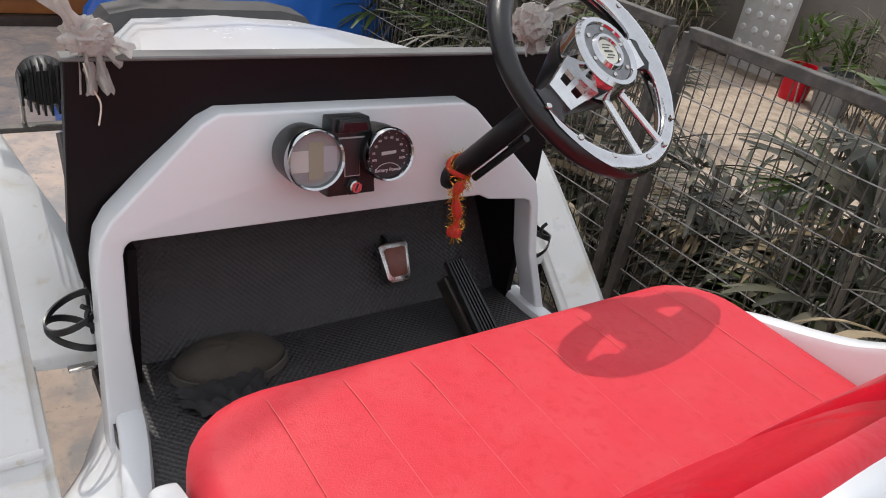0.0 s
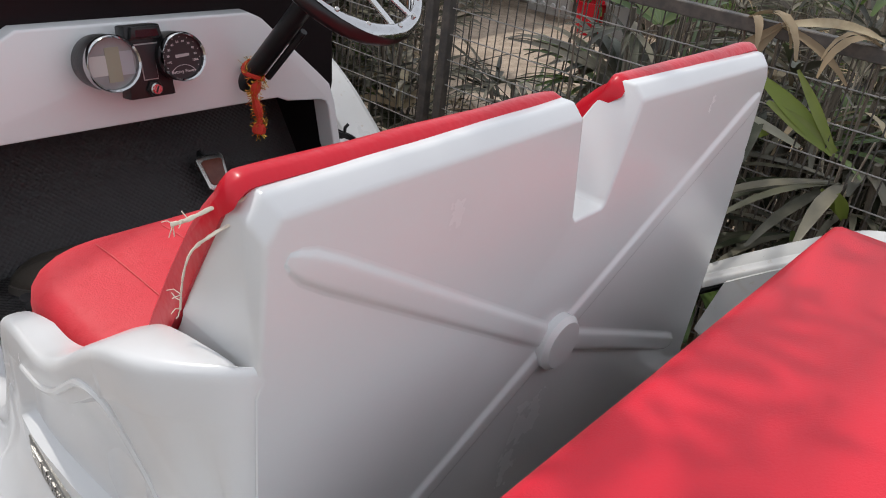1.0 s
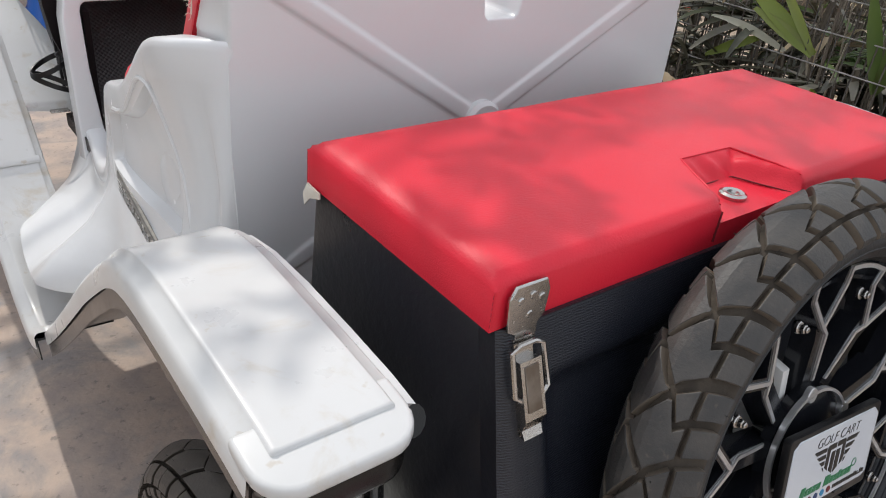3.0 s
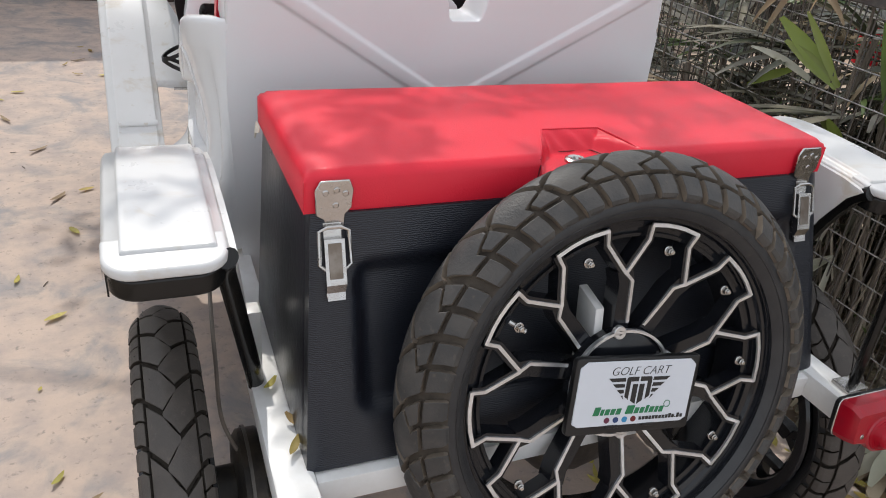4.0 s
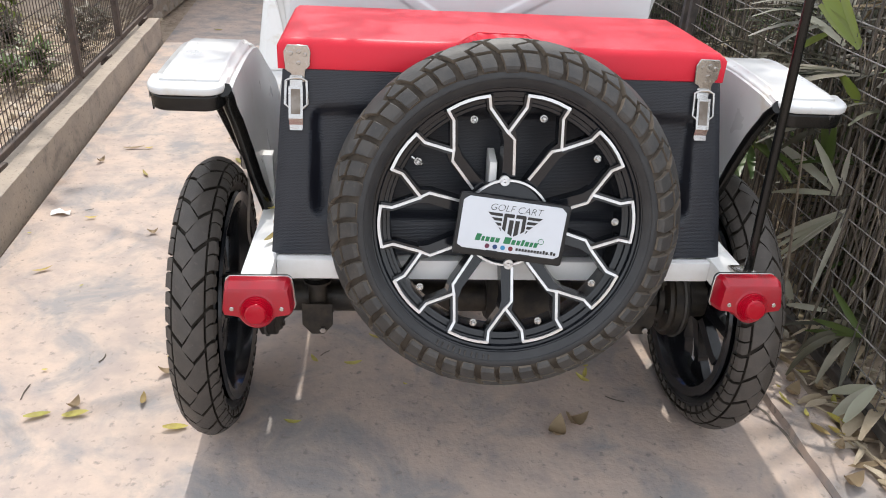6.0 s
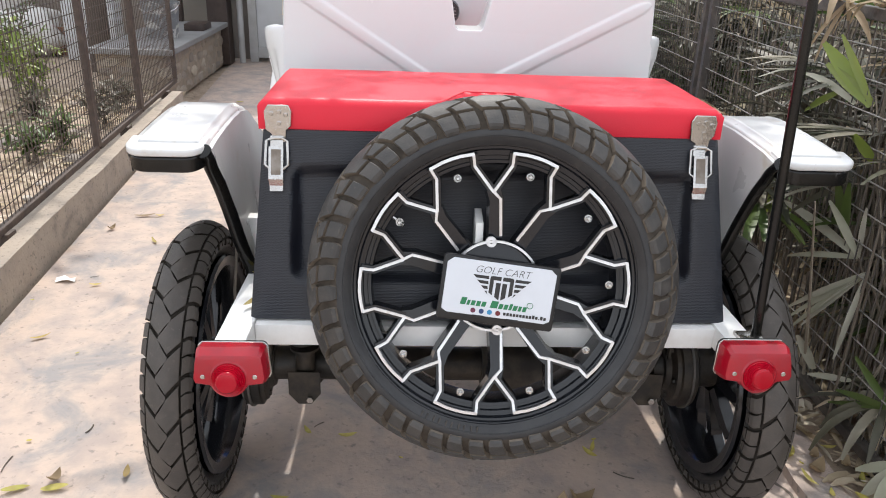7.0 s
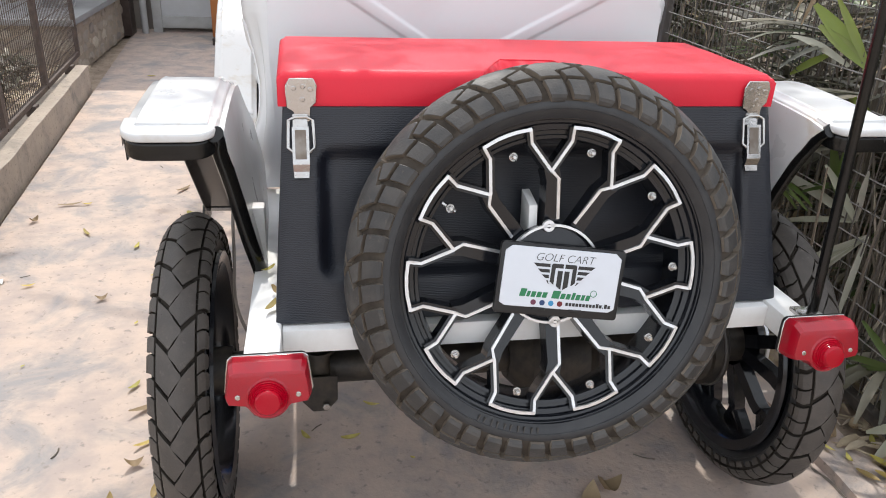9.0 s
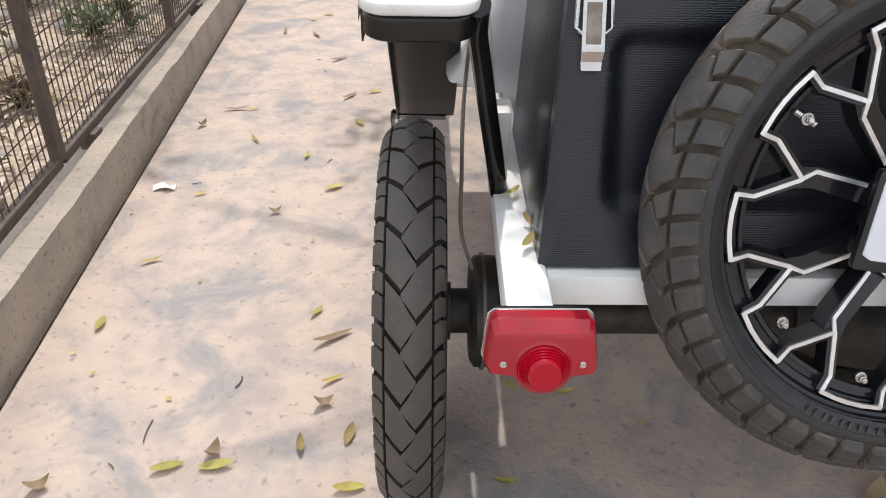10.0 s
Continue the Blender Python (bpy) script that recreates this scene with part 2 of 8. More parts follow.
M_STEM = mat("brown_cane", (0.14, 0.115, 0.088), 0.8, island=[(0.10, 0.082, 0.064), (0.19, 0.16, 0.122), (0.065, 0.053, 0.042), (0.28, 0.235, 0.18)], var=(0.14, 0.115, 0.09), var_scale=30, bump=0.5, bump_scale=80)

# ---- mesh helpers ----
def part(name, bm, material, parent=None, label="", sharp=35, smooth=True):
    bmesh.ops.recalc_face_normals(bm, faces=bm.faces)
    me = bpy.data.meshes.new(name)
    bm.to_mesh(me)
    bm.free()
    if smooth:
        me.polygons.foreach_set("use_smooth", [True] * len(me.polygons))
        me.set_sharp_from_angle(angle=radians(sharp))
    me.materials.append(material)
    ob = new(name, me)
    if parent is not None:
        ob.parent = parent
        ob.matrix_parent_inverse = parent.matrix_basis.inverted()
    if label:
        ob["label"] = label
    return ob


def thing(name, label, category, at=(0, 0, 0), group="", kind=""):
    ob = new(name)
    ob.empty_display_size = 0.05
    ob.matrix_basis = Matrix.Translation(at)
    return tagged(ob, label, category, group, kind)


def soften(bm, width, segments=2, angle=30, edges=None):
    es = edges if edges is not None else [e for e in bm.edges if len(e.link_faces) == 2 and e.calc_face_angle(0) > radians(angle)]
    if es:
        bmesh.ops.bevel(bm, geom=es, offset=width, segments=segments, profile=0.6, affect="EDGES", clamp_overlap=True)
    return bm


def hexa(p8, width=0.0, segments=2, bm=None):
    """A box from eight corners: four of the bottom in order, four of the top in the same order."""
    bm = bm or bmesh.new()
    v = [bm.verts.new(p) for p in p8]
    for f in ((3, 2, 1, 0), (4, 5, 6, 7), (0, 1, 5, 4), (1, 2, 6, 5), (2, 3, 7, 6), (3, 0, 4, 7)):
        bm.faces.new([v[i] for i in f])
    if width:
        bmesh.ops.recalc_face_normals(bm, faces=bm.faces)
        soften(bm, width, segments)
    return bm


def cuboid(x0, x1, y0, y1, z0, z1, width=0.0, segments=2, bm=None):
    return hexa([(x0, y0, z0), (x1, y0, z0), (x1, y1, z0), (x0, y1, z0), (x0, y0, z1), (x1, y0, z1), (x1, y1, z1), (x0, y1, z1)], width, segments, bm)


def skin(bm, rings, closed=True, caps=True, loop=False):
    """Faces between rings of points; closed: each ring is a loop; loop: the last ring joins the first."""
    vs = [[bm.verts.new(p) for p in r] for r in rings]
    n = len(vs[0])
    pairs = list(zip(vs, vs[1:])) + ([(vs[-1], vs[0])] if loop else [])
    for a, b in pairs:
        for i in range(n if closed else n - 1):
            j = (i + 1) % n
            try:
                bm.faces.new((a[i], a[j], b[j], b[i]))
            except ValueError:
                pass
    if caps and closed and not loop:
        bm.faces.new(vs[0])
        bm.faces.new(vs[-1])
    return vs


def tube(points, radius, segs=10, bm=None, closed=False, flat=1.0):
    """A round bar along points; radius may be a list."""
    bm = bm or bmesh.new()
    pts = [Vector(p) for p in points]
    rings = []
    side = None
    n = len(pts)
    for i, p in enumerate(pts):
        a = pts[(i - 1) % n] if closed else pts[max(i - 1, 0)]
        b = pts[(i + 1) % n] if closed else pts[min(i + 1, n - 1)]
        d = (b - a).normalized()
        if side is None:
            side = d.orthogonal().normalized()
        side = (side - d * side.dot(d)).normalized()
        up = d.cross(side)
        r = radius[i] if isinstance(radius, (list, tuple)) else radius
        rings.append([p + side * math.cos(k / segs * math.tau) * r + up * math.sin(k / segs * math.tau) * r * flat for k in range(segs)])
    skin(bm, rings, loop=closed)
    return bm


def revolve(profile, segs=48, m=None, bm=None, closed_profile=False, span=math.tau):
    """Turns (radius, height) pairs round z, then places them by m."""
    bm = bm or bmesh.new()
    m = m or Matrix()
    rings = []
    for k in range(segs):
        a = k / segs * span
        rings.append([m @ Vector((r * math.cos(a), r * math.sin(a), h)) for r, h in profile])
    skin(bm, rings, closed=closed_profile, caps=False, loop=True)
    if not closed_profile:
        for end in (0, -1):
            if profile[end][0] < 1e-4:
                bmesh.ops.remove_doubles(bm, verts=bm.verts, dist=1e-5)
                break
    return bm


def prism(outline, place, depth, width=0.0, segments=2, bm=None):
    """A flat outline (2D) carried by place (2D -> 3D with a third coordinate), between two depths."""
    bm = bm or bmesh.new()
    a = [bm.verts.new(place(p[0], p[1], depth[0])) for p in outline]
    b = [bm.verts.new(place(p[0], p[1], depth[1])) for p in outline]
    n = len(outline)
    for i in range(n):
        bm.faces.new((a[i], a[(i + 1) % n], b[(i + 1) % n], b[i]))
    bm.faces.new(a)
    bm.faces.new(b)
    bmesh.ops.recalc_face_normals(bm, faces=bm.faces)
    if width:
        soften(bm, width, segments)
    return bm


def smooth_line(pts, steps=6):
    """A rounded line through points (Catmull-Rom)."""
    pts = [Vector(p) for p in pts]
    out = []
    for i in range(len(pts) - 1):
        p0, p1, p2, p3 = pts[max(i - 1, 0)], pts[i], pts[i + 1], pts[min(i + 2, len(pts) - 1)]
        for k in range(steps):
            t = k / steps
            out.append(0.5 * (2 * p1 + (p2 - p0) * t + (2 * p0 - 5 * p1 + 4 * p2 - p3) * t * t + (3 * p1 - p0 - 3 * p2 + p3) * t ** 3))
    out.append(pts[-1])
    return out


def spot(c, normal, up=(0, 0, 1)):
    """A pose whose z axis is normal and whose y axis is near up."""
    z = Vector(normal).normalized()
    x = Vector(up).cross(z).normalized()
    y = z.cross(x)
    m = Matrix((x, y, z)).transposed().to_4x4()
    m.translation = c
    return m


def disc(bm, m, r, h, segs=20, edge=0.0):
    return revolve([(0, 0), (r, 0), (r, h - edge), (max(r - edge, 0), h), (0, h)], segs, m, bm)


def lettering(text, size, m, depth, material, name, parent, shear=0.0, thin=0.0):
    cu = bpy.data.curves.new(name, "FONT")
    cu.body, cu.size, cu.extrude, cu.align_x, cu.align_y, cu.shear, cu.offset = text, size, depth, "CENTER", "CENTER", shear, thin
    tmp = bpy.data.objects.new("tmp", cu)
    scene.collection.objects.link(tmp)
    bpy.context.view_layer.update()
    me = bpy.data.meshes.new_from_object(tmp.evaluated_get(bpy.context.evaluated_depsgraph_get()))
    bpy.data.objects.remove(tmp)
    me.transform(m)
    me.materials.clear()
    me.materials.append(material)
    ob = new(name, me)
    ob.parent = parent
    ob.matrix_parent_inverse = parent.matrix_basis.inverted()
    return ob


# ---- large structure: ground, drive, kerbs ----
TURN = 0.07          # the drive's edge runs slightly to the left as it goes on


def left_x(y, off=0.0):
    return -1.405 - TURN * y + off


def slab(name, xs, y0, y1, z0, z1, material, label, category, nx=8, ny=30, rough=0.0, rim=0.0, xf=None):
    """A slab whose long sides follow xf(y, side), with an uneven top."""
    bm = bmesh.new()
    rows = []
    for j in range(ny + 1):
        y = y0 + (y1 - y0) * j / ny
        row = []
        for i in range(nx + 1):
            x = xf(y, i / nx) if xf else xs[0] + (xs[1] - xs[0]) * i / nx
            w = noise.noise((x * 9, y * 9, z1 * 5)) * rough + (noise.noise((x * 3, y * 3, 4)) * rough)
            edge = rim * noise.noise((x * 4, y * 14, 2)) if i in (0, nx) else 0
            row.append(bm.verts.new((x + edge, y, z1 + w)))
        rows.append(row)
    low = [[bm.verts.new((v.co.x, v.co.y, z0)) for v in (r[0], r[-1])] for r in rows]
    for j in range(ny):
        for i in range(nx):
            bm.faces.new((rows[j][i], rows[j][i + 1], rows[j + 1][i + 1], rows[j + 1][i]))
        bm.faces.new((low[j][0], rows[j][0], rows[j + 1][0], low[j + 1][0]))
        bm.faces.new((rows[j][-1], low[j][1], low[j + 1][1], rows[j + 1][-1]))
    for j in (0, ny):
        bm.faces.new([low[j][0], *rows[j], low[j][1]])
    ob = part(name, bm, material, None, sharp=50)
    return tagged(ob, label, category, kind="structure")


g = bmesh.new()
skin(g, [[(x, y, -0.03) for x in (-60, 60)] for y in (-60, 60)], closed=False)
tagged(part("ground", g, M_SOIL), "dry brown earth beyond the drive", "ground", kind="structure")
slab("road", None, -14, 7.2, -0.02, 0.0, M_CONCRETE, "pale stained concrete drive with grey damp patches", "drive", nx=12, ny=40,
     xf=lambda y, k: left_x(y, 0.02) + (0.80 - left_x(y, 0.02)) * k)
slab("pavement", None, -4, 4.08, -0.02, 0.15, M_KERB, "rough worn concrete kerb along the drive", "kerb", nx=3, ny=90, rough=0.005, rim=0.005,
     xf=lambda y, k: left_x(y, -0.068) + 0.068 * k)
slab("pavement_strip", None, -4, 4.0, -0.02, 0.115, M_KERB, "grey cement strip that carries the wire fence", "kerb", nx=3, ny=60, rough=0.006,
     xf=lambda y, k: left_x(y, -0.16) + 0.094 * k)
slab("bed_left", None, -4, 9, -0.02, 0.085, M_SOIL, "dry garden bed with leaf litter", "garden bed", nx=12, ny=60, rough=0.03,
     xf=lambda y, k: -6.5 + (left_x(y, -0.155) + 6.5) * k)
slab("bed_right", None, -4, 9, -0.02, 0.012, M_SOIL, "dusty earth bed under the fence", "garden bed", nx=14, ny=60, rough=0.014,
     xf=lambda y, k: 0.83 + 4.2 * k)
slab("pavement_edge", (0.772, 0.885), -4, 7, -0.02, 0.026, M_CONCRETE, "low pale cement edge of the drive", "kerb", nx=5, ny=120, rough=0.004, rim=0.009)

# ---- wheels ----
def tyre_profile(s, half=0.056, r_out=0.321, drop=0.026, r_bead=0.247):
    """The tyre's skin: s from -1 (one bead) over 0 (crown) to 1 (other bead): radius and offset."""
    a = abs(s)
    if a < 0.62:
        q = a / 0.62
        r, h = r_out - drop * q ** 1.9, half * 0.93 * q
    else:
        q = (a - 0.62) / 0.38
        r, h = r_out - drop - (r_out - drop - r_bead) * q, half * (0.93 + 0.10 * math.sin(q * math.pi) - 0.16 * q * q)
    return r, math.copysign(h, s) if s else 0.0


# tread blocks of one pitch on one half of the tyre: stations of (place across, first edge, last edge), and the block's height
TREAD_ROAD = [([(0.120, 0.43, 0.45), (0.0, 0.25, 0.65), (-0.110, 0.06, 0.88), (-0.395, 0.40, 1.22)], 0.0085),
              ([(-0.445, 0.50, 0.91), (-0.55, 0.58, 0.99), (-0.655, 0.60, 0.97)], 0.0085), ([(-0.445, 1.00, 1.34), (-0.55, 1.08, 1.43), (-0.655, 1.10, 1.41)], 0.0080),
              ([(-0.695, 0.62, 0.95), (-0.76, 0.64, 0.93), (-0.80, 0.68, 0.89)], 0.0060), ([(-0.695, 1.12, 1.40), (-0.75, 1.14, 1.38), (-0.78, 1.18, 1.34)], 0.0050)]
# slanting grooves from each shoulder that run past the crown and end on the other side's; a blind bent groove splits each block
TREAD_SPARE = [([(s_, -b, -a) for s_, a, b in stations], high) for stations, high in (
    ([(0.125, 0.745, 0.775), (0.08, 0.70, 0.80), (0.0, 0.575, 0.925), (-0.16, 0.325, 1.165), (-0.20, 0.385, 1.17), (-0.30, 0.475, 0.845), (-0.390, 0.56, 0.93)], 0.0098),
    ([(-0.215, 1.235, 1.25), (-0.24, 1.165, 1.27), (-0.30, 0.955, 1.32), (-0.390, 1.045, 1.40)], 0.0098),
    ([(-0.440, 0.59, 0.94), (-0.55, 0.64, 0.995), (-0.63, 0.665, 1.015), (-0.715, 0.695, 0.985)], 0.0098),
    ([(-0.440, 1.065, 1.415), (-0.55, 1.12, 1.47), (-0.63, 1.145, 1.495), (-0.685, 1.165, 1.475)], 0.0098))]


def tyre(parent, m, rubber_label, big=1.0, pitches=24, cells=TREAD_ROAD, groove=None, edge=None, drop=0.026, ends=(0.74, 0.87), flare=0.0, widen=0.022):
    """A motorcycle tyre round m's z axis: casing, tread blocks over dusty grooves, vent hairs, raised side marks."""
    half, r_out = 0.053 * big, 0.321 if flare == 0 else 0.319

    def at(theta, s, lift=0.0):
        r, h = tyre_profile(s, half, r_out, drop)
        r2, h2 = tyre_profile(s + 0.01, half, r_out, drop)
        r1, h1 = tyre_profile(s - 0.01, half, r_out, drop)
        t = Vector((r2 - r1, h2 - h1)).normalized()
        nr, nh = t.y, -t.x
        r, h = r + nr * lift, h + nh * lift
        return m @ Vector((r * math.cos(theta), r * math.sin(theta), h))

    bm = bmesh.new()
    ss = [-1 + i / 14 for i in range(3)] + [-0.845, -0.84, -0.83, -0.825] + [-0.8 + i * 0.1 for i in range(17)] + [0.825, 0.83, 0.84, 0.845] + [1 - (2 - i) / 14 for i in range(3)]
    n = 96
    ridge = {0.84: 0.0012, 0.83: 0.0012}
    skin(bm, [[at(k / n * math.tau, s, ridge.get(round(abs(s), 3), 0.0)) for s in ss] for k in range(n)], closed=False, loop=True)
    casing = part("tyre", bm, M_RUBBER, parent, rubber_label, sharp=40)
    casing.data.materials.append(groove or M_GROOVE_DARK)
    wide = len(ss) - 1
    for i, f in enumerate(casing.data.polygons):
        f.material_index = 1 if 8 <= i % wide <= wide - 9 else 0
    def crown(s, high):
        """Height of a block's top: full on the crown, running out into the sidewall."""
        k = min(max((abs(s) - ends[0]) / (ends[1] - ends[0]), 0), 1)
        return high * (1 - 0.8 * k * k * (3 - 2 * k))

    bm = bmesh.new()
    step = math.tau / pitches
    rows = (0.0, 0.03, 0.5, 0.97, 1.0)
    for k in range(pitches):
        for sign in (1, -1):
            off = (0.5 if sign < 0 else 0) + random.uniform(-0.012, 0.012)
            for stations, high in cells:
                stations = [(s, t0 - widen, t1 + widen) for s, t0, t1 in stations]
                # finer stations, with a rounded rim all round the block
                fine = [stations[0]]
                for a, b in zip(stations, stations[1:]):
                    cuts = 2 if abs(a[0] - b[0]) > 0.08 else 1
                    for q in range(1, cuts + 1):
                        fine.append(tuple(x + (y - x) * q / cuts for x, y in zip(a, b)))
                e0, e1 = fine[0], fine[-1]
                inner = [tuple(x + (y - x) * 0.12 for x, y in zip(e0, fine[1]))] + fine[1:-1] + [tuple(x + (y - x) * 0.12 for x, y in zip(e1, fine[-2]))]
                lines = [e0] + inner + [e1]
                grid = []
                for i, (s, t0, t1) in enumerate(lines):
                    row = []
                    for j, v in enumerate(rows):
                        rim = i in (0, len(lines) - 1) or j in (0, 4)
                        row.append(bm.verts.new(at((k + t0 + (t1 - t0) * v + off) * step, -sign * s, crown(s, high) - (0.0007 if rim else 0.0))))
                    grid.append(row)
                for a, b in zip(grid, grid[1:]):
                    for j in range(4):
                        bm.faces.new((a[j], a[j + 1], b[j + 1], b[j]))
                outline = [(lines[0], v) for v in rows] + [(x, 1.0) for x in lines[1:]] + [(lines[-1], v) for v in rows[-2::-1]] + [(x, 0.0) for x in lines[-2:0:-1]]
                tops = grid[0] + [r[-1] for r in grid[1:]] + grid[-1][-2::-1] + [r[0] for r in grid[-2:0:-1]]
                feet = [bm.verts.new(at((k + t0 + (t1 - t0) * v + (v - 0.5) * 2 * flare + off) * step, -sign * s, -0.002)) for (s, t0, t1), v in outline]
                for i in range(len(tops)):
                    j = (i + 1) % len(tops)
                    bm.faces.new((tops[i], tops[j], feet[j], feet[i])).material_index = 1
    part("tread", bm, M_TREAD_ROAD if groove is None else M_TREAD, casing, sharp=14).data.materials.append(edge or M_GROOVE_DARK)
    # thin vent hairs left from the mould
    bm = bmesh.new()
    for k in range(pitches * 3):
        a, s = random.uniform(0, math.tau), random.choice((-1, 1)) * random.uniform(0.25, 0.66)
        p, q = at(a, s, 0.004), at(a + random.uniform(-0.01, 0.01), s * 1.02, random.uniform(0.009, 0.014))
        tube([p, q], 0.0004, 3, bm)
    part("vent_hair", bm, M_RUBBER, casing, smooth=False)["kind"] = "stuff"
    # side lettering as plain raised bars
    bm = bmesh.new()
    for k in range(5):
        a = math.radians(-118 + k * 5.2)
        r, h = tyre_profile(0.89, half, r_out, drop)
        for q in (0, 1):
            o = m @ Vector((r * math.cos(a + q * 0.040), r * math.sin(a + q * 0.040), h + 0.0012))
            u = m.to_3x3() @ Vector((math.cos(a), math.sin(a), 0))
            t = m.to_3x3() @ Vector((-math.sin(a), math.cos(a), 0))
            w = m.to_3x3() @ Vector((0, 0, 1))
            p = [o + u * du + t * dt + w * dw for dw in (-0.003, 0.0008) for du, dt in ((-0.007, -0.0012), (0.007, -0.0012), (0.007, 0.0012), (-0.007, 0.0012))]
            hexa(p, bm=bm)
    part("lettering_bar", bm, M_TREAD, casing, smooth=False)
    return casing


def alloy(parent, m, turn, bolts=True):
    """The alloy rim round m's z axis: barrel, ten forked spokes with machined faces, hub ring, bolts."""
    bm = revolve([(0.254, 0.016), (0.2525, 0.021), (0.2490, 0.0215), (0.2475, 0.017), (0.2455, 0.0165), (0.2440, 0.011), (0.2400, 0.010), (0.2370, 0.004), (0.2290, 0.002), (0.2275, -0.003), (0.2215, -0.004), (0.2200, 0.000), (0.2150, -0.001), (0.2125, -0.014), (0.216, -0.060), (0.226, -0.072),
                  (0.248, -0.076), (0.252, -0.070), (0.240, -0.060), (0.232, -0.02), (0.248, 0.006)], 96, m, closed_profile=True)
    rim = part("rim", bm, M_RIM, parent, "gloss black alloy rim")

    def pt(r, deg, h):
        a = math.radians(deg + turn)
        return m @ Vector((r * math.cos(a), r * math.sin(a), h))

    def strip(bm, line, width, h0, h1, taper=0.8):
        """A bar along a line of (radius, degrees, drop) in the wheel's plane."""
        pts = [Vector((r * math.cos(math.radians(d + turn)), r * math.sin(math.radians(d + turn)), dz)) for r, d, dz in line]
        rings = []
        for i, p in enumerate(pts):
            d = (pts[min(i + 1, len(pts) - 1)] - pts[max(i - 1, 0)])
            d.z = 0
            d.normalize()
            s = Vector((-d.y, d.x, 0))
            rings.append([m @ (p + s * width / 2 + Vector((0, 0, h0))), m @ (p - s * width / 2 + Vector((0, 0, h0))),
                          m @ (p - s * width / 2 * taper + Vector((0, 0, h1))), m @ (p + s * width / 2 * taper + Vector((0, 0, h1)))])
        skin(bm, rings)

    for k in range(10):
        c = 36 * k
        mid = c + 18
        flip = 1 if k % 2 else -1
        dark, bright = bmesh.new(), bmesh.new()
        inner = [(0.166, mid, 0.0), (0.153, mid + flip * 4.5, -0.002), (0.088, mid + flip * 8.5, -0.012)]
        fork_a = [(0.2330, c + 9.5, 0.008), (0.2120, c + 9.3, 0.004), (0.165, mid, 0.0)]
        fork_b = [(0.2330, c + 26.5, 0.008), (0.2120, c + 26.7, 0.004), (0.165, mid, 0.0)]
        strip(dark, [(0.170, mid, 0.0), (0.150, mid + flip * 2, -0.003), (0.058, mid + flip * 3, -0.016)], 0.030, -0.026, 0.001)
        strip(dark, fork_a, 0.017, -0.022, 0.001)
        strip(dark, fork_b, 0.017, -0.022, 0.001)
        spoke = part("spoke", dark, M_RIM, rim, sharp=30)
        for line in (inner, fork_a, fork_b):
            strip(bright, line, 0.0054, 0.0, 0.0035, 0.9)
        strip(bright, [(0.2330, c - 9.9, 0.008), (0.2340, c - 4, 0.008), (0.2342, c, 0.008), (0.2340, c + 4, 0.008), (0.2330, c + 9.9, 0.008)], 0.0058, 0.0, 0.0035, 0.9)
        part("machined_face", bright, M_MACHINED, rim, "bright machined edge", smooth=False)
    bm = revolve([(0.0, -0.02), (0.080, -0.02), (0.080, -0.006), (0.070, -0.003), (0.03, 0.0), (0.03, -0.006), (0.0, -0.006)], 40, m)
    part("hub", bm, M_RIM, rim)
    bm = revolve([(0.0775, -0.004), (0.0815, -0.004), (0.0815, 0.003), (0.0775, 0.003)], 48, m, closed_profile=True)
    for a in (96, -84, 22, -150):
        mm = m @ pose(0, 0, 0, 0, 0, a) @ pose(0.079, 0, -0.004)
        revolve([(0.0036, 0.001), (0.0036, 0.007), (0.0090, 0.007), (0.0098, 0.006), (0.0098, 0.0)], 18, mm, bm)
    part("hub_ring", bm, M_MACHINED, rim, "silver hub ring with three lugs")
    if bolts:
        for k in range(9):
            bm = bmesh.new()
            mm = m @ pose(0, 0, 0, 0, 0, turn + 36 * (k - 4)) @ pose(0.2, 0, 0.006)
            disc(bm, mm, 0.0072, 0.004, 16, 0.001)
            disc(bm, mm @ pose(0, 0, 0.004), 0.0052, 0.006, 6, 0.001)
            disc(bm, mm @ pose(0, 0, 0.010), 0.0035, 0.003, 10, 0.001)
            part("bolt", bm, M_STEEL, rim)
    bm = tube([pt(0.212, 144 + 36 * 0, 0.0), pt(0.190, 144, 0.012)], [0.004, 0.0035], 8)
    part("valve", bm, M_STEEL, rim)
    return rim


SPARE_N = Vector((-0.03, -0.974, 0.225)).normalized()
SPARE_C = Vector((-0.019, 0.072, 0.642))
spare = thing("spare_wheel", "black off-road spare wheel with ten forked alloy spokes", "wheel", SPARE_C)
SM = spot(SPARE_C, SPARE_N) 
tyre(spare, SM @ pose(0, 0, -0.024), "dusty black knobbly tyre", 0.88, 24, TREAD_SPARE, M_GROOVE, M_TREAD_EDGE, 0.040, (0.63, 0.74), 0.008, 0.0)
alloy(spare, SM @ pose(0, 0, -0.010), 2.7)

# ---- the cart ----
CX = -0.03
cart = thing("golf_cart", "white open golf cart with red vinyl seats and jeep-like bodywork", "golf cart", (CX, 0.9, 0))


def bx(u):
    return CX + u


def wheel(c, outward):
    """A road wheel of the cart."""
    m = spot(c, outward) @ Matrix.Diagonal((0.953, 0.953, 1.0, 1.0))
    part("wheel_hub", revolve([(0, -0.06), (0.05, -0.06), (0.05, -0.01), (0.0, -0.01)], 24, m), M_GREASE, cart)
    tyre(cart, m, "dusty black knobbly tyre", 0.78, 27)
    alloy(cart, m @ pose(0, 0, 0.026), random.uniform(0, 36), bolts=False)
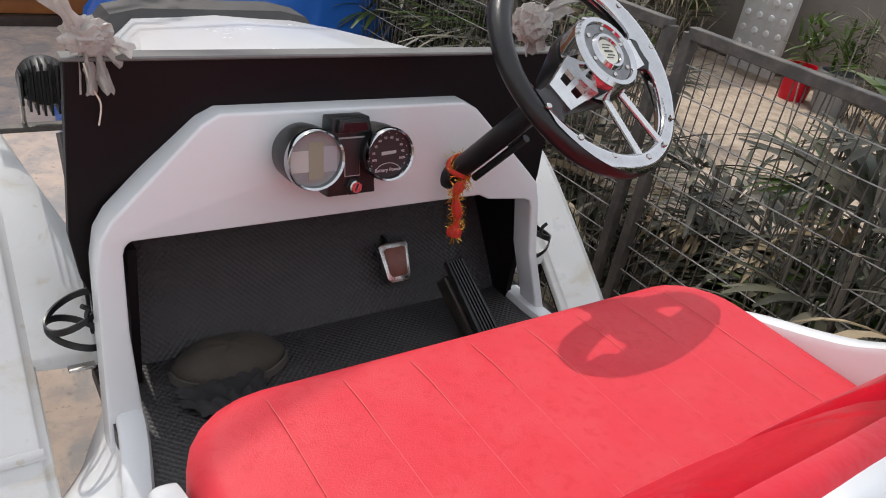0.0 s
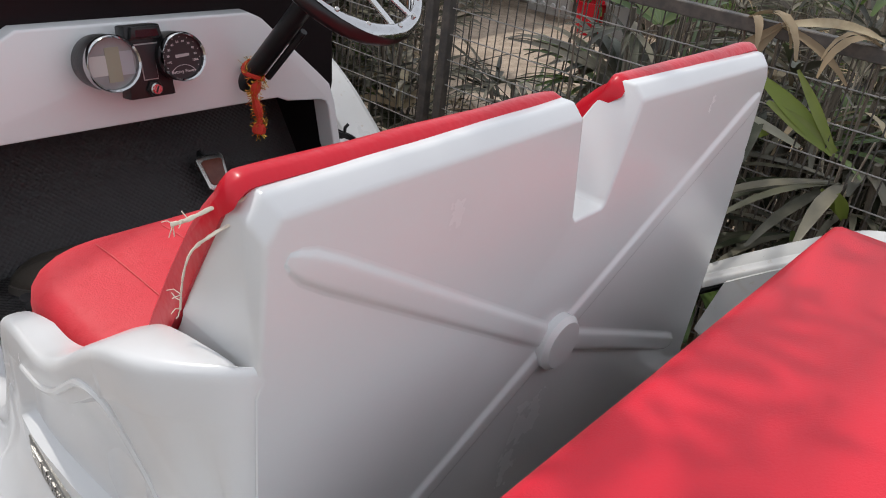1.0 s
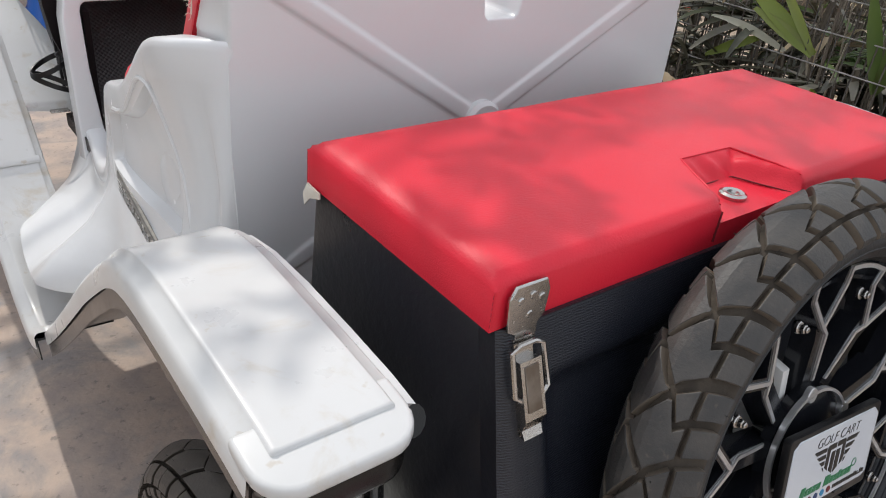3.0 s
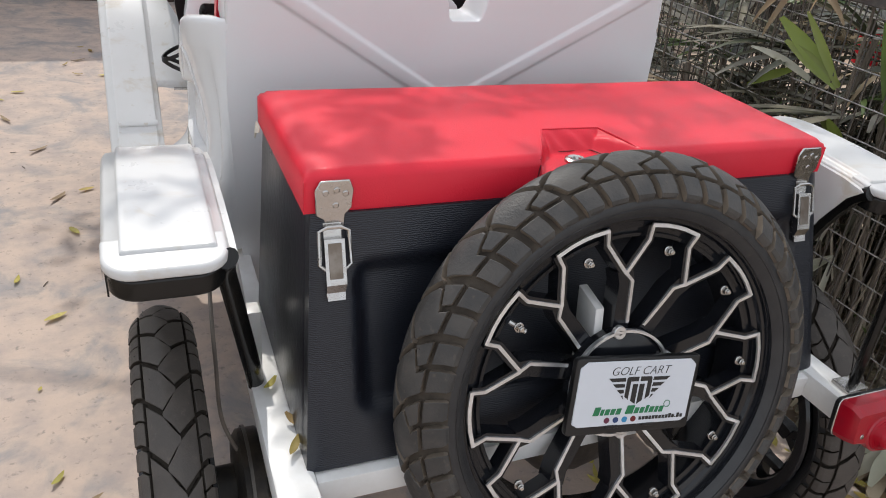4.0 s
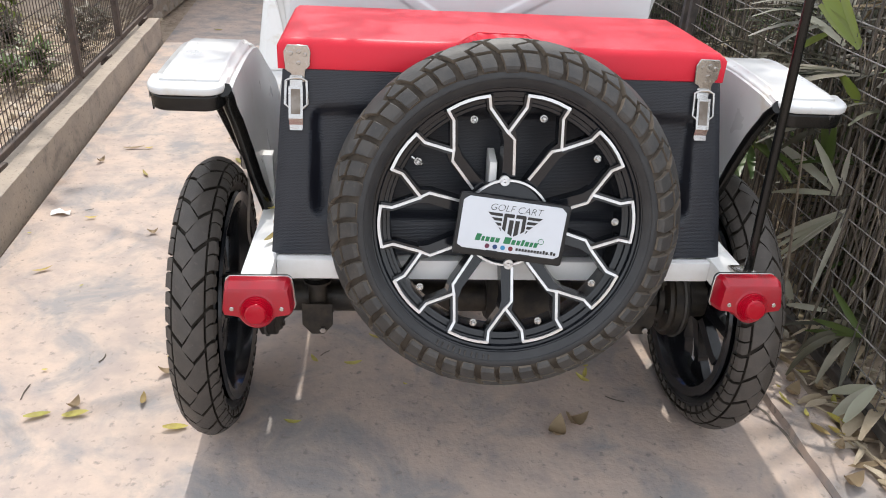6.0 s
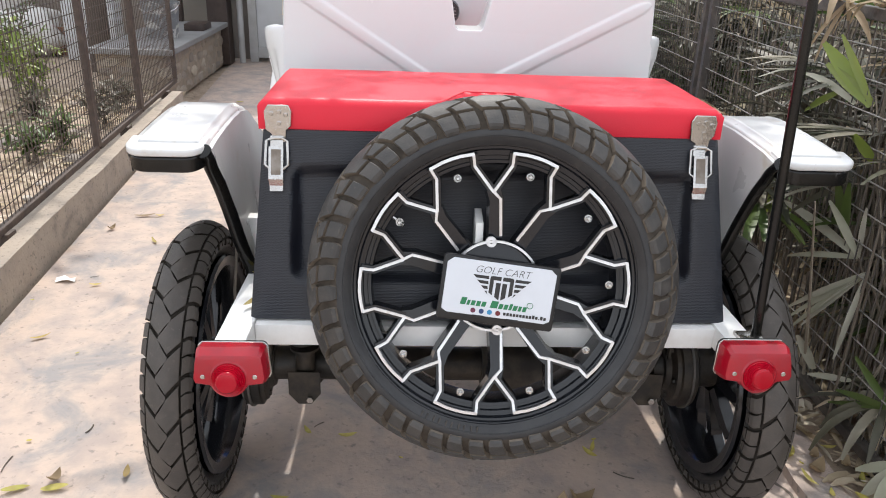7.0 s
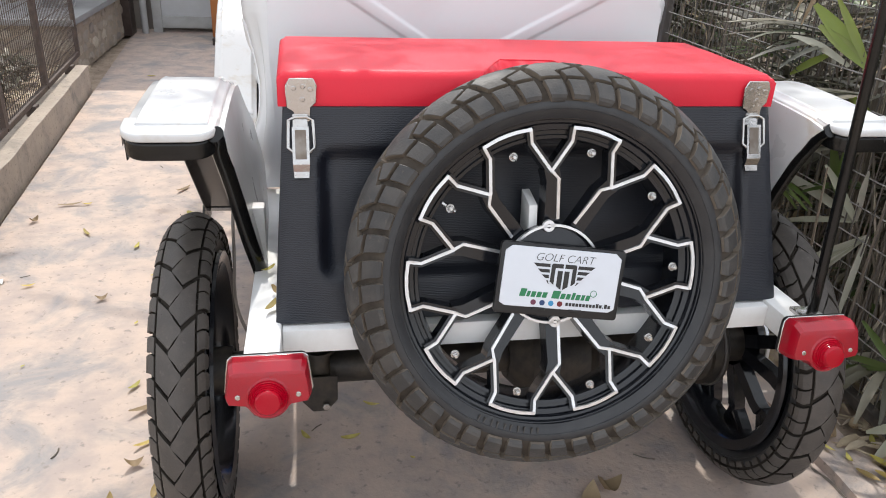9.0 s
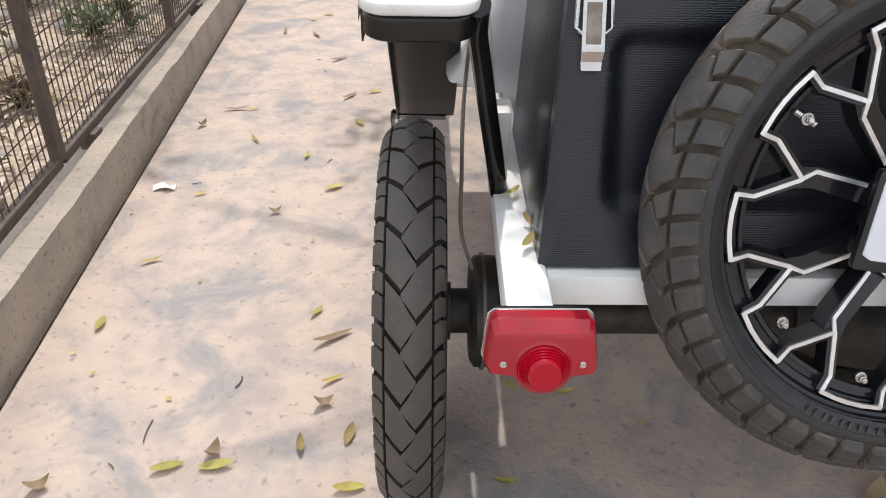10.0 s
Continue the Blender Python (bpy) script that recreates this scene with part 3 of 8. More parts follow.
REAR_Y, FRONT_Y = 0.356, 2.28
WHEELS = [((-0.611, REAR_Y, 0.313), (-1, 0, 0)), ((0.540, REAR_Y, 0.313), (1, 0, 0)), ((-0.615, FRONT_Y, 0.313), (-1, 0, 0)), ((0.555, FRONT_Y, 0.313), (1, 0, 0))]
for c, o in WHEELS:
    wheel(c, o)

# rear panel and backrest shell with a notch in its top edge
NOTCH = [(-0.055, 1.118), (-0.034, 1.003), (-0.028, 0.998), (0.024, 0.998), (0.030, 1.003), (0.063, 1.118)]
rear = [(-0.40, 0.40), (-0.418, 0.62), (-0.429, 0.85), (-0.428, 0.97), (-0.430, 0.984), (-0.432, 0.990), (-0.425, 1.095), (-0.412, 1.113)] + NOTCH + \
       [(0.412, 1.113), (0.425, 1.095), (0.432, 0.990), (0.430, 0.984), (0.428, 0.97), (0.429, 0.85), (0.418, 0.62), (0.40, 0.40)]
def pad_y(z):
    """The leaning front of the backrest shell at a height."""
    return 0.733 + 0.60 * max(0.0, 1.128 - max(z, 0.83))


rings = []
for stage in range(4):
    ring = []
    for u, z in rear:
        top = z > 1.08
        side = 0.006 if abs(u) > 0.4 and z > 0.9925 and stage else 0.0
        if abs(u) > 0.39 and z < 0.98:
            side = (-0.008, 0.0, 0.0, 0.0)[stage]
        zz = z + (0.014 if top and stage else 0.0)
        y = (0.708, 0.722, 0.735, 0.0)[stage] if stage < 3 else max(pad_y(zz), 0.75)
        if top and stage == 2:
            y = 0.728
        wf = 1.0
        ring.append((bx(u * wf + math.copysign(side, u)), y, zz))
    rings.append(ring)
bm = bmesh.new()
skin(bm, rings)
bmesh.ops.recalc_face_normals(bm, faces=bm.faces)
soften(bm, 0.006, 3, 32)
shell = part("backrest_shell", bm, M_WHITE, cart, "glossy white moulded backrest shell with crossed ribs")


def rib(p0, p1, w, h, y=0.708):
    """A raised rib on the rear panel between two (u, z) points."""
    a, b = Vector((bx(p0[0]), 0, p0[1])), Vector((bx(p1[0]), 0, p1[1]))
    d = (b - a).normalized()
    s = Vector((-d.z, 0, d.x))

    def ring(p, k=1.0):
        out = []
        for v, f in ((1.22, -0.004), (1.18, 0.002), (1.02, 0.06), (0.88, 0.32), (0.74, 0.72), (0.58, 0.95), (0.40, 1.0), (-0.40, 1.0), (-0.58, 0.95), (-0.74, 0.72), (-0.88, 0.32), (-1.02, 0.06), (-1.18, 0.002), (-1.22, -0.004)):
            q = p + s * w * k * v
            out.append((q.x, y - (h * k * f if f > 0 else f), q.z))
        return out
    bm = bmesh.new()
    skin(bm, [ring(a - d * 0.010, 0.30), ring(a - d * 0.002, 0.62), ring(a + d * 0.012, 0.90), ring(a + d * 0.04), ring(b)])
    return bm


for p0 in ((-0.40, 1.075), (0.41, 1.065), (-0.36, 0.66), (0.36, 0.66)):
    part("rib", rib(p0, (-0.022, 0.838), 0.0158, 0.0046), M_WHITE, shell, sharp=75)
bm = bmesh.new()
disc(bm, spot((bx(-0.022), 0.712, 0.838), (0, -1, 0)), 0.036, 0.020, 40, 0.006)
part("boss", bm, M_WHITE, shell)

# side panels with the dipping top edge and the door opening
SIDE = [(0.708, 0.996), (0.735, 0.995), (0.77, 0.989), (0.80, 0.983), (0.833, 0.973), (0.866, 0.953), (0.895, 0.930), (0.925, 0.906), (0.955, 0.885), (0.99, 0.866), (1.04, 0.848), (1.09, 0.834), (1.135, 0.820), (1.168, 0.806), (1.190, 0.788),
        (1.200, 0.745), (1.212, 0.690), (1.25, 0.620), (1.33, 0.585), (1.45, 0.575), (1.53, 0.575), (1.58, 0.575), (1.632, 0.575)]
OUTER = [(0.700, 0.428), (0.7085, 0.430), (0.712, 0.438), (0.717, 0.445), (0.73, 0.458), (0.75, 0.472), (0.775, 0.485), (0.80, 0.492), (0.84, 0.496), (0.95, 0.494), (1.02, 0.488), (1.10, 0.477), (1.19, 0.466), (1.28, 0.470), (1.40, 0.479), (2.0, 0.479)]


def outer_u(y):
    """Half width of the body at a place along it."""
    for (a, p), (b, q) in zip(OUTER, OUTER[1:]):
        if a <= y <= b:
            return p + (q - p) * (y - a) / (b - a)
    return 0.479


top_line = [Vector((0, y, z)) for y, z in SIDE]
top_line = [Vector((0, p.y, p.z)) for p in smooth_line(top_line, 4)]


def top_z(y):
    for p, q in zip(top_line, top_line[1:]):
        if p.y <= y <= q.y:
            return p.z + (q.z - p.z) * (y - p.y) / (q.y - p.y)
    return top_line[0].z if y < top_line[0].y else top_line[-1].z


def ease(v):
    v = min(max(v, 0), 1)
    return v * v * (3 - 2 * v)


def side_panel(sg):
    """Body side: a rounded top edge, a sunken field, an outer skin that flares out below to the running board."""
    rows = [(y, 0.0) for y in (0.7085, 0.712, 0.717, 0.723, 0.73)]
    rows += [(0.738 + 0.0115 * k, 0.0) for k in range(9)] + [(y, 0.0) for y in (0.8425, 0.846, 0.850, 0.854, 0.858, 0.864)] + [(0.874 + 0.0125 * k, 0.0) for k in range(27)]
    rows = [r for r in rows if r[0] < 1.18] + [(p.y, 0.0) for p in top_line if p.y >= 1.18]
    rings = []
    for y, inset in rows:
        z = top_z(y)
        k = min(max((y - 0.74) / 0.25, 0), 1)
        low = 0.62 - 0.03 * k - 0.08 * ease((y - 1.20) / 0.07)
        zz = max(z, low + 0.03)
        flare = 0.008 + 0.13 * ease((y - 1.06) / 0.16) * ease((1.66 - y) / 0.24)
        rd = ease((y - 0.846) / 0.009) * ease((1.165 - y) / 0.02) * 0.015
        nar = 0.05 * ease((y - 1.22) / 0.36)
        lean = 0.104 * ease((y - 0.73) / 0.07) * ease((1.15 - y) / 0.2)
        hi, lo = zz - 0.050, low + 0.078
        if hi < lo + 0.03:
            hi, lo = lo + 0.03, lo
            hi = min(hi, zz - 0.022)
            lo = hi - 0.02
            rd = 0.0
        foot = 0.565 - 0.145 * ease((y - 0.90) / 0.26)
        span = low - foot
        row = [(0.436, zz - 0.12), (0.436, zz - 0.012), (0.440, zz - 0.002), (0.449, zz), (0.470, zz), (0.4750, zz - 0.002), (0.478, zz - 0.006), (0.479, zz - 0.013), (0.479, hi), (0.4785 - rd * 0.35, hi - 0.003), (0.4775 - rd, hi - 0.008)]
        row += [(0.477 - rd, hi - 0.008 + (lo + 0.016 - hi) * q) for q in (0.2, 0.4, 0.6, 0.8)]
        row += [(0.478 - rd, lo + 0.008), (0.480, lo), (0.480, min(low + 0.03, lo - 0.005)), (0.483 + flare * 0.06, min(low, lo - 0.01)), (0.49 + flare * 0.3, low - span * 0.33), (0.495 + flare * 0.75, low - span * 0.66), (0.50 + flare, low - span * 0.93), (0.50 + flare, low - span), (0.44, low - span)]
        hollow = 0.031 * ease((y - 0.715) / 0.04) * ease((1.13 - y) / 0.2)
        row = [(w - (hollow * math.sin(math.pi * min(max((zz - 0.02 - h) / (zz - 0.02 - 0.585), 0), 1)) ** 1.5 if w > 0.455 else 0), h) for w, h in row]
        wf = 1.0 if sg < 0 else 0.975
        o = outer_u(y) - 0.479
        ring = []
        for w, h in row:
            w2 = w + o if w > 0.43 and h < zz - 0.001 and w != 0.436 and w != 0.440 and w != 0.449 else w + o if w > 0.46 else min(w + max(o, 0) * ease((y - 0.84) / 0.1), outer_u(y) - (0.479 - w) * 0.25)
            ring.append((bx(sg * (w2 * wf - nar)), y - max(0, zz - max(h, 0.62)) * lean, h))
        rings.append(ring)
    bm = bmesh.new()
    skin(bm, rings)
    return part("side_panel", bm, M_WHITE, cart, "white moulded body side with a dipped top edge", sharp=50)


def bead(sg):
    """The raised line round the sunken field of the body side."""
    pts = []
    for p in smooth_line([(0, y, z) for y, z in ((1.09, 0.788), (1.04, 0.802), (0.998, 0.820), (0.955, 0.848), (0.915, 0.882), (0.890, 0.902), (0.868, 0.909), (0.850, 0.906), (0.841, 0.890), (0.836, 0.850), (0.824, 0.80), (0.804, 0.74), (0.786, 0.690), (0.770, 0.650))], 5):
        zz = top_z(p.y)
        hollow = 0.031 * ease((p.y - 0.715) / 0.04) * ease((1.13 - p.y) / 0.2)
        u = outer_u(p.y) - 0.001 - hollow * math.sin(math.pi * min(max((zz - 0.02 - p.z) / (zz - 0.02 - 0.585), 0), 1)) ** 1.5
        pts.append((bx(sg * u * (1.0 if sg < 0 else 0.975)), p.y, p.z))
    return tube(pts, 0.0042, 8)


M_BADGE = mat("dark_brushed_plate", (0.16, 0.155, 0.145), 0.45, metal=0.5, var=(0.26, 0.25, 0.23), var_scale=70, var_amount=0.5)
for sg in (-1, 1):
    sp = side_panel(sg)
    part("bead", bead(sg), M_WHITE, sp)
    ba, bb = 0.483, 0.470
    bm = hexa([(bx(sg * ba), 0.895, 0.598), (bx(sg * bb), 1.125, 0.622), (bx(sg * (bb + 0.007)), 1.125, 0.622), (bx(sg * (ba + 0.007)), 0.895, 0.598),
               (bx(sg * ba), 0.895, 0.640), (bx(sg * bb), 1.125, 0.664), (bx(sg * (bb + 0.007)), 1.125, 0.664), (bx(sg * (ba + 0.007)), 0.895, 0.640)], 0.0015, 1)
    badge = part("badge", bm, M_BADGE, sp, "dark brushed metal name plate")
    if sg < 0:
        bm = bmesh.new()

        def bar(y0, y1, z0, z1):
            """A raised bar on the name plate, following its lean."""
            p = []
            for y in (y0, y1):
                u, dz = ba + 0.007 + (bb - ba) * (y - 0.895) / 0.23, (y - 0.895) * 0.104
                p.append([(bx(-(u - 0.002)), y, z0 + dz), (bx(-(u + 0.0012)), y, z0 + dz), (bx(-(u + 0.0012)), y, z1 + dz), (bx(-(u - 0.002)), y, z1 + dz)])
            skin(bm, p)

        for k in range(11):
            y = 1.075 - k * 0.0135 - (0.006 if k > 4 else 0)
            bar(y - 0.0045, y - 0.0018, 0.608, 0.628)
            bar(y + 0.0018, y + 0.0045, 0.610, 0.626)
            bar(y - 0.0045, y + 0.0045, 0.625 - 0.0165 * (k % 2), 0.6285 - 0.0165 * (k % 2))
        for k in range(3):
            bar(1.088, 1.117, 0.609 + k * 0.008, 0.6125 + k * 0.008)
            bar(0.902, 0.918, 0.609 + k * 0.008, 0.6125 + k * 0.008)
        part("lettering_bar", bm, M_STEEL, sp, smooth=False)

# seat base under the cushion, floor, firewall
bm = cuboid(bx(-0.425), bx(0.425), 0.785, 1.20, 0.52, 0.742, 0.01)
part("seat_base", bm, M_WHITE, cart)
bm = cuboid(bx(-0.434), bx(0.434), 1.18, 1.70, 0.53, 0.56)
part("floor_mat", bm, M_MAT, cart, "black pimpled rubber floor mat")
bm = hexa([(bx(-0.42), 1.655, 0.55), (bx(0.42), 1.655, 0.55), (bx(0.42), 1.70, 0.53), (bx(-0.42), 1.70, 0.53),
           (bx(-0.42), 1.905, 0.88), (bx(0.42), 1.905, 0.88), (bx(0.42), 1.95, 0.86), (bx(-0.42), 1.95, 0.86)])
part("firewall", bm, M_TOE, cart, "black mat on the sloping toe board")
for sg in (-1, 1):
    part("cowl_side", cuboid(min(bx(sg * 0.372), bx(sg * 0.385)), max(bx(sg * 0.372), bx(sg * 0.385)), 1.62, 1.93, 0.52, 0.81), M_MATTE, cart)

def pillow(x0, x1, y0, y1, z0, z1, r, puff=0.012, round_r=0.03, nx=14, ny=10):
    """A padded cushion: rounded plan corners (r), rounded upper edge, a slightly domed top."""
    outline = []
    for cx_, cy_, a0 in ((x1 - r[0], y1 - r[0], 0), (x0 + r[1], y1 - r[1], 90), (x0 + r[2], y0 + r[2], 180), (x1 - r[3], y0 + r[3], 270)):
        rr = r[(a0 // 90)]
        for k in range(7):
            a = radians(a0 + 90 * k / 6)
            outline.append((cx_ + rr * math.cos(a), cy_ + rr * math.sin(a)))
    mx, my = (x0 + x1) / 2, (y0 + y1) / 2
    hx, hy = (x1 - x0) / 2, (y1 - y0) / 2
    rings = []
    levels = [(z0, 0.006), (z0 + 0.008, 0.0), (z1 - round_r, 0.0)] + [(z1 - round_r + round_r * math.sin(a), round_r * (1 - math.cos(a))) for a in [radians(15 * q) for q in range(1, 7)]]
    levels += [(z1 + puff * 0.6, round_r + 0.05), (z1 + puff, round_r + 0.13)]
    for z, ins in levels:
        kx, ky = max(hx - ins, 0.01) / hx, max(hy - ins, 0.01) / hy
        rings.append([(mx + (px - mx) * kx, my + (py - my) * ky, z) for px, py in outline])
    bm = bmesh.new()
    skin(bm, rings)
    return bm


# seat cushion
bm = pillow(bx(-0.432), bx(0.440), 0.80, 1.262, 0.745, 0.832, (0.10, 0.10, 0.03, 0.03), 0.008, 0.032)
seat = part("seat_cushion", bm, M_RED_SEAT, cart, "sun-faded red vinyl bench seat cushion", sharp=70)
for k in range(8):
    u = -0.33 + k * 0.093
    line = [(bx(u), 1.222 - 0.36 * q / 8, 0.8385 + 0.0012 * math.sin(q / 8 * math.pi) - (0.004 if q == 0 else 0)) for q in range(9)]
    part("seam", tube(line, 0.0007, 6, flat=0.5), M_SEAM, seat)
# back cushion: a padded roll along the backrest's front, with a gap at the notch
def back_pad(u0, u1, creases):
    rings = []
    n = 90
    for i in range(n + 1):
        k = i / n
        u = u0 + (u1 - u0) * k
        end = min(k, 1 - k) * (u1 - u0)
        sq = 1 - 0.35 * max(0, 1 - end / 0.014) ** 2
        drop = 0.010 * max(0, 1 - end / 0.016) ** 2
        wob = 0.0015 * noise.noise((u * 14, 3, creases))
        tuck = 0.014 * max(0, abs(noise.noise((u * 34, 8, creases))) - 0.22)
        th = (0.036 + wob) * sq
        top = 1.130 + 0.006 * sq + wob - drop
        prof = [(pad_y(0.83), 0.83), (pad_y(1.0) + 0.001, 1.0), (pad_y(top - 0.02), top - 0.02), (0.732, top - 0.008), (0.738, top - 0.002), (0.746, top), (0.754, top - 0.002)]
        for dz, f_ in ((0.010, 0.50), (0.022, 0.72), (0.040, 0.90), (0.065, 1.0), (0.11, 1.06), (0.17, 1.04), (0.22, 0.96), (0.26, 0.80), (0.285, 0.55)):
            prof.append((pad_y(top - dz) + (th - tuck * max(0, 1 - dz / 0.12)) * f_ + 0.004, top - dz))
        prof.append((pad_y(0.83) + 0.006, 0.826))
        rings.append([(bx(u), y_, z_) for y_, z_ in prof])
    bm = bmesh.new()
    skin(bm, rings)
    return bm


for u0, u1, q in ((-0.434, -0.046, 1.0), (0.056, 0.432, 7.0)):
    part("back_cushion", back_pad(u0, u1, q), M_PAD, cart, "red vinyl backrest pad with puckered top edge", sharp=60)
# frayed cloth ties at the backrest's end
M_ROPE = mat("frayed_cloth", (0.72, 0.66, 0.56), 0.9, var=(0.55, 0.47, 0.38), var_scale=40, bump=0.6, bump_scale=150)
rt = random.Random(6)
for pts in ([(-0.412, 0.727, 1.126), (-0.425, 0.738, 1.118), (-0.433, 0.756, 1.108), (-0.442, 0.777, 1.092), (-0.447, 0.792, 1.083)],
            [(-0.430, 0.742, 1.100), (-0.438, 0.758, 1.085), (-0.442, 0.776, 1.066), (-0.443, 0.788, 1.040), (-0.445, 0.792, 1.01)]):
    line = smooth_line([(bx(a), b, c) for a, b, c in pts], 6)
    nl = len(line) - 1
    tie = part("cloth_tie", tube(line, [0.0017 + 0.0010 * noise.noise((q * 0.6, 3, 1)) for q in range(nl + 1)], 8, flat=0.5), M_ROPE, cart, "frayed off-white cloth tie")
    for q in range(5):          # loose threads at the torn end
        p = line[nl - rt.randint(0, 7) if q < 6 else rt.randint(0, 4)]
        d = Vector((rt.uniform(-1, 0.3), rt.uniform(-0.3, 1), rt.uniform(-1, 0.5))).normalized() * rt.uniform(0.006, 0.013)
        part("thread", tube([p, p + d * 0.5 + Vector((0, 0, rt.uniform(-0.003, 0.003))), p + d], 0.0004, 4), M_ROPE, tie)

# ---- dash, cowl and board ----
DX = CX - 0.012


def dx(u):
    return DX + u


# the board has an opening behind the dash panel
board_out = [(-0.396, 0.655), (-0.430, 0.745), (-0.441, 0.82), (-0.428, 1.078), (0.428, 1.078), (0.441, 0.82), (0.430, 0.745), (0.396, 0.655), (0.385, 0.655), (0.385, 0.80), (0.33, 0.86), (-0.36, 0.86), (-0.385, 0.80), (-0.385, 0.655)]
bm = prism(board_out, lambda a, b, d: (dx(a), 1.665 + d, b), (0.0, 0.02), 0.0015, 1)
board = part("cowl_board", bm, M_MATTE, cart, "matt black upright cowl board")
bm = prism([(-0.432, 1.075), (0.432, 1.075), (0.432, 1.081), (-0.432, 1.081)], lambda a, b, d: (dx(a), 1.660 + d, b), (0.0, 0.032), 0.002, 1)
part("edge_strip", bm, mat("grey_edge_strip", (0.13, 0.125, 0.12), 0.5, var=(0.2, 0.19, 0.18), var_scale=20), board)
# white dash panel: an upper band with chamfered corners and two legs
outer = [(-0.430, 0.47), (-0.424, 0.70), (-0.421, 0.80), (-0.412, 0.842), (-0.395, 0.868), (-0.262, 0.992), (-0.235, 1.006), (0.195, 1.002), (0.222, 0.99), (0.352, 0.868), (0.378, 0.842), (0.388, 0.80), (0.394, 0.70), (0.44, 0.53),
         (0.418, 0.53), (0.374, 0.70), (0.368, 0.795), (0.364, 0.806), (0.350, 0.812), (0.262, 0.822), (0.240, 0.832), (-0.371, 0.836), (-0.379, 0.830), (-0.383, 0.818), (-0.385, 0.70), (-0.372, 0.47)]
# depth: the face leans, low edge nearer the driver
def dash_place(a, b, d):
    return (dx(a), 1.630 - max(0, (1.0 - b)) * 0.20 + d, b)


bm = prism(outer, dash_place, (0.0, 0.055), 0.005, 3)
dash = part("dash_panel", bm, M_WHITE, cart, "glossy white moulded dash panel", sharp=50)
# gauges
GN = Vector((0, -0.98, 0.18))
M_DIAL = mat("dark_dial", (0.02, 0.02, 0.022), 0.4)
M_GLASS = mat("gauge_screen", (0.23, 0.26, 0.26), 0.3, coat=0.15, var=(0.15, 0.17, 0.17), var_scale=30)
cluster = part("instrument_panel", prism([(-0.042, -0.060), (-0.040, -0.040), (-0.046, -0.012), (-0.036, 0.030), (-0.034, 0.062), (0.030, 0.062), (0.032, 0.030), (0.046, -0.012), (0.040, -0.040), (0.042, -0.060)],
               lambda a, b, d: spot((dx(-0.053), 1.598, 0.945), GN) @ Vector((a, b, d)), (0.0, 0.035), 0.004, 2), M_BLACK, cart, "black plastic gauge cluster")
for gx, gz, r, screen in ((-0.124, 0.952, 0.046, True), (0.0, 0.9495, 0.042, False)):
    gm = spot((dx(gx), 1.600, gz), GN)
    part("housing", revolve([(0, 0), (r * 0.96, 0), (r, 0.02), (r, 0.052), (r * 0.98, 0.056)], 40, gm), M_BLACK, cluster)
    part("bezel", revolve([(r * 0.88, 0.052), (r * 0.90, 0.062), (r * 0.96, 0.065), (r * 1.01, 0.060), (r * 1.01, 0.052)], 48, gm), M_CHROME, cluster, "chrome bezel")
    part("dial", revolve([(0, 0.054), (r * 0.9, 0.054)], 40, gm), M_GLASS if screen else M_DIAL, cluster, "grey display" if screen else "black battery dial")
    if screen:
        for x0, x1, y0, y1, c in ((-0.038, -0.010, -0.018, 0.014, (0.42, 0.46, 0.44)), (-0.010, 0.014, -0.030, 0.026, (0.24, 0.27, 0.20)), (0.014, 0.036, -0.020, 0.018, (0.30, 0.34, 0.36))):
            bm = bmesh.new()
            cuboid(x0, x1, y0, y1, 0.0545, 0.0552, bm=bm)
            bm.transform(gm)
            part("display_field", bm, mat("lcd", c, 0.3, coat=0.2), cluster, smooth=False)
    else:
        M_DIALTEXT = mat("dial_text", (0.6, 0.6, 0.6), 0.5)
        bm = bmesh.new()
        for k in range(11):
            a = radians(210 - k * 24)
            o = gm @ Vector((r * 0.80 * math.cos(a), r * 0.80 * math.sin(a), 0.0546))
            disc(bm, spot(o, GN), 0.0008, 0.0005, 6)
            if k < 10:
                lettering(("10%", "20", "30", "40", "50", "60", "70", "80", "90", "100%")[k], 0.0056, gm @ pose(r * 0.62 * math.cos(a - 0.2), r * 0.62 * math.sin(a - 0.2), 0.0546), 0.0002, M_DIALTEXT, "dial_number", cluster)
        part("dial_marks", bm, M_DIALTEXT, cluster, smooth=False)
        lettering("Battery Power", 0.0080, gm @ pose(0, -r * 0.60, 0.0546), 0.0002, M_DIALTEXT, "dial_text", cluster)
        part("dial_arc", tube([gm @ Vector((0.026 * math.sin(a), -0.036 + 0.022 * math.cos(a), 0.0547)) for a in [radians(-62 + 12.4 * q) for q in range(11)]], 0.0005, 4), M_DIALTEXT, cluster)
        bm = prism([(-0.012, -0.0015), (0.014, 0.0005), (0.014, 0.0050), (-0.012, 0.0040)], lambda a, b, d: gm @ Vector((a, b, d)), (0.0543, 0.0548))
        part("lettering_bar", bm, mat("dial_grey", (0.4, 0.4, 0.4), 0.5), cluster, smooth=False)
cm = spot((dx(-0.053), 1.598, 0.945), GN)
hourglass = [(-0.025, 0.032), (0.024, 0.032), (0.0125, 0.004), (0.0135, -0.030), (-0.0135, -0.030), (-0.0145, 0.004)]
part("panel_trim", prism(hourglass, lambda a, b, d: cm @ Vector((a, b, d)), (0.034, 0.0365), 0.0008, 1), mat("silver_paint_line", (0.42, 0.42, 0.42), 0.5), cluster, "silver outline")
part("panel_inset", prism([(a * 0.90, b * 0.93) for a, b in hourglass], lambda a, b, d: cm @ Vector((a, b, d)), (0.0355, 0.0372)), M_DIAL, cluster)
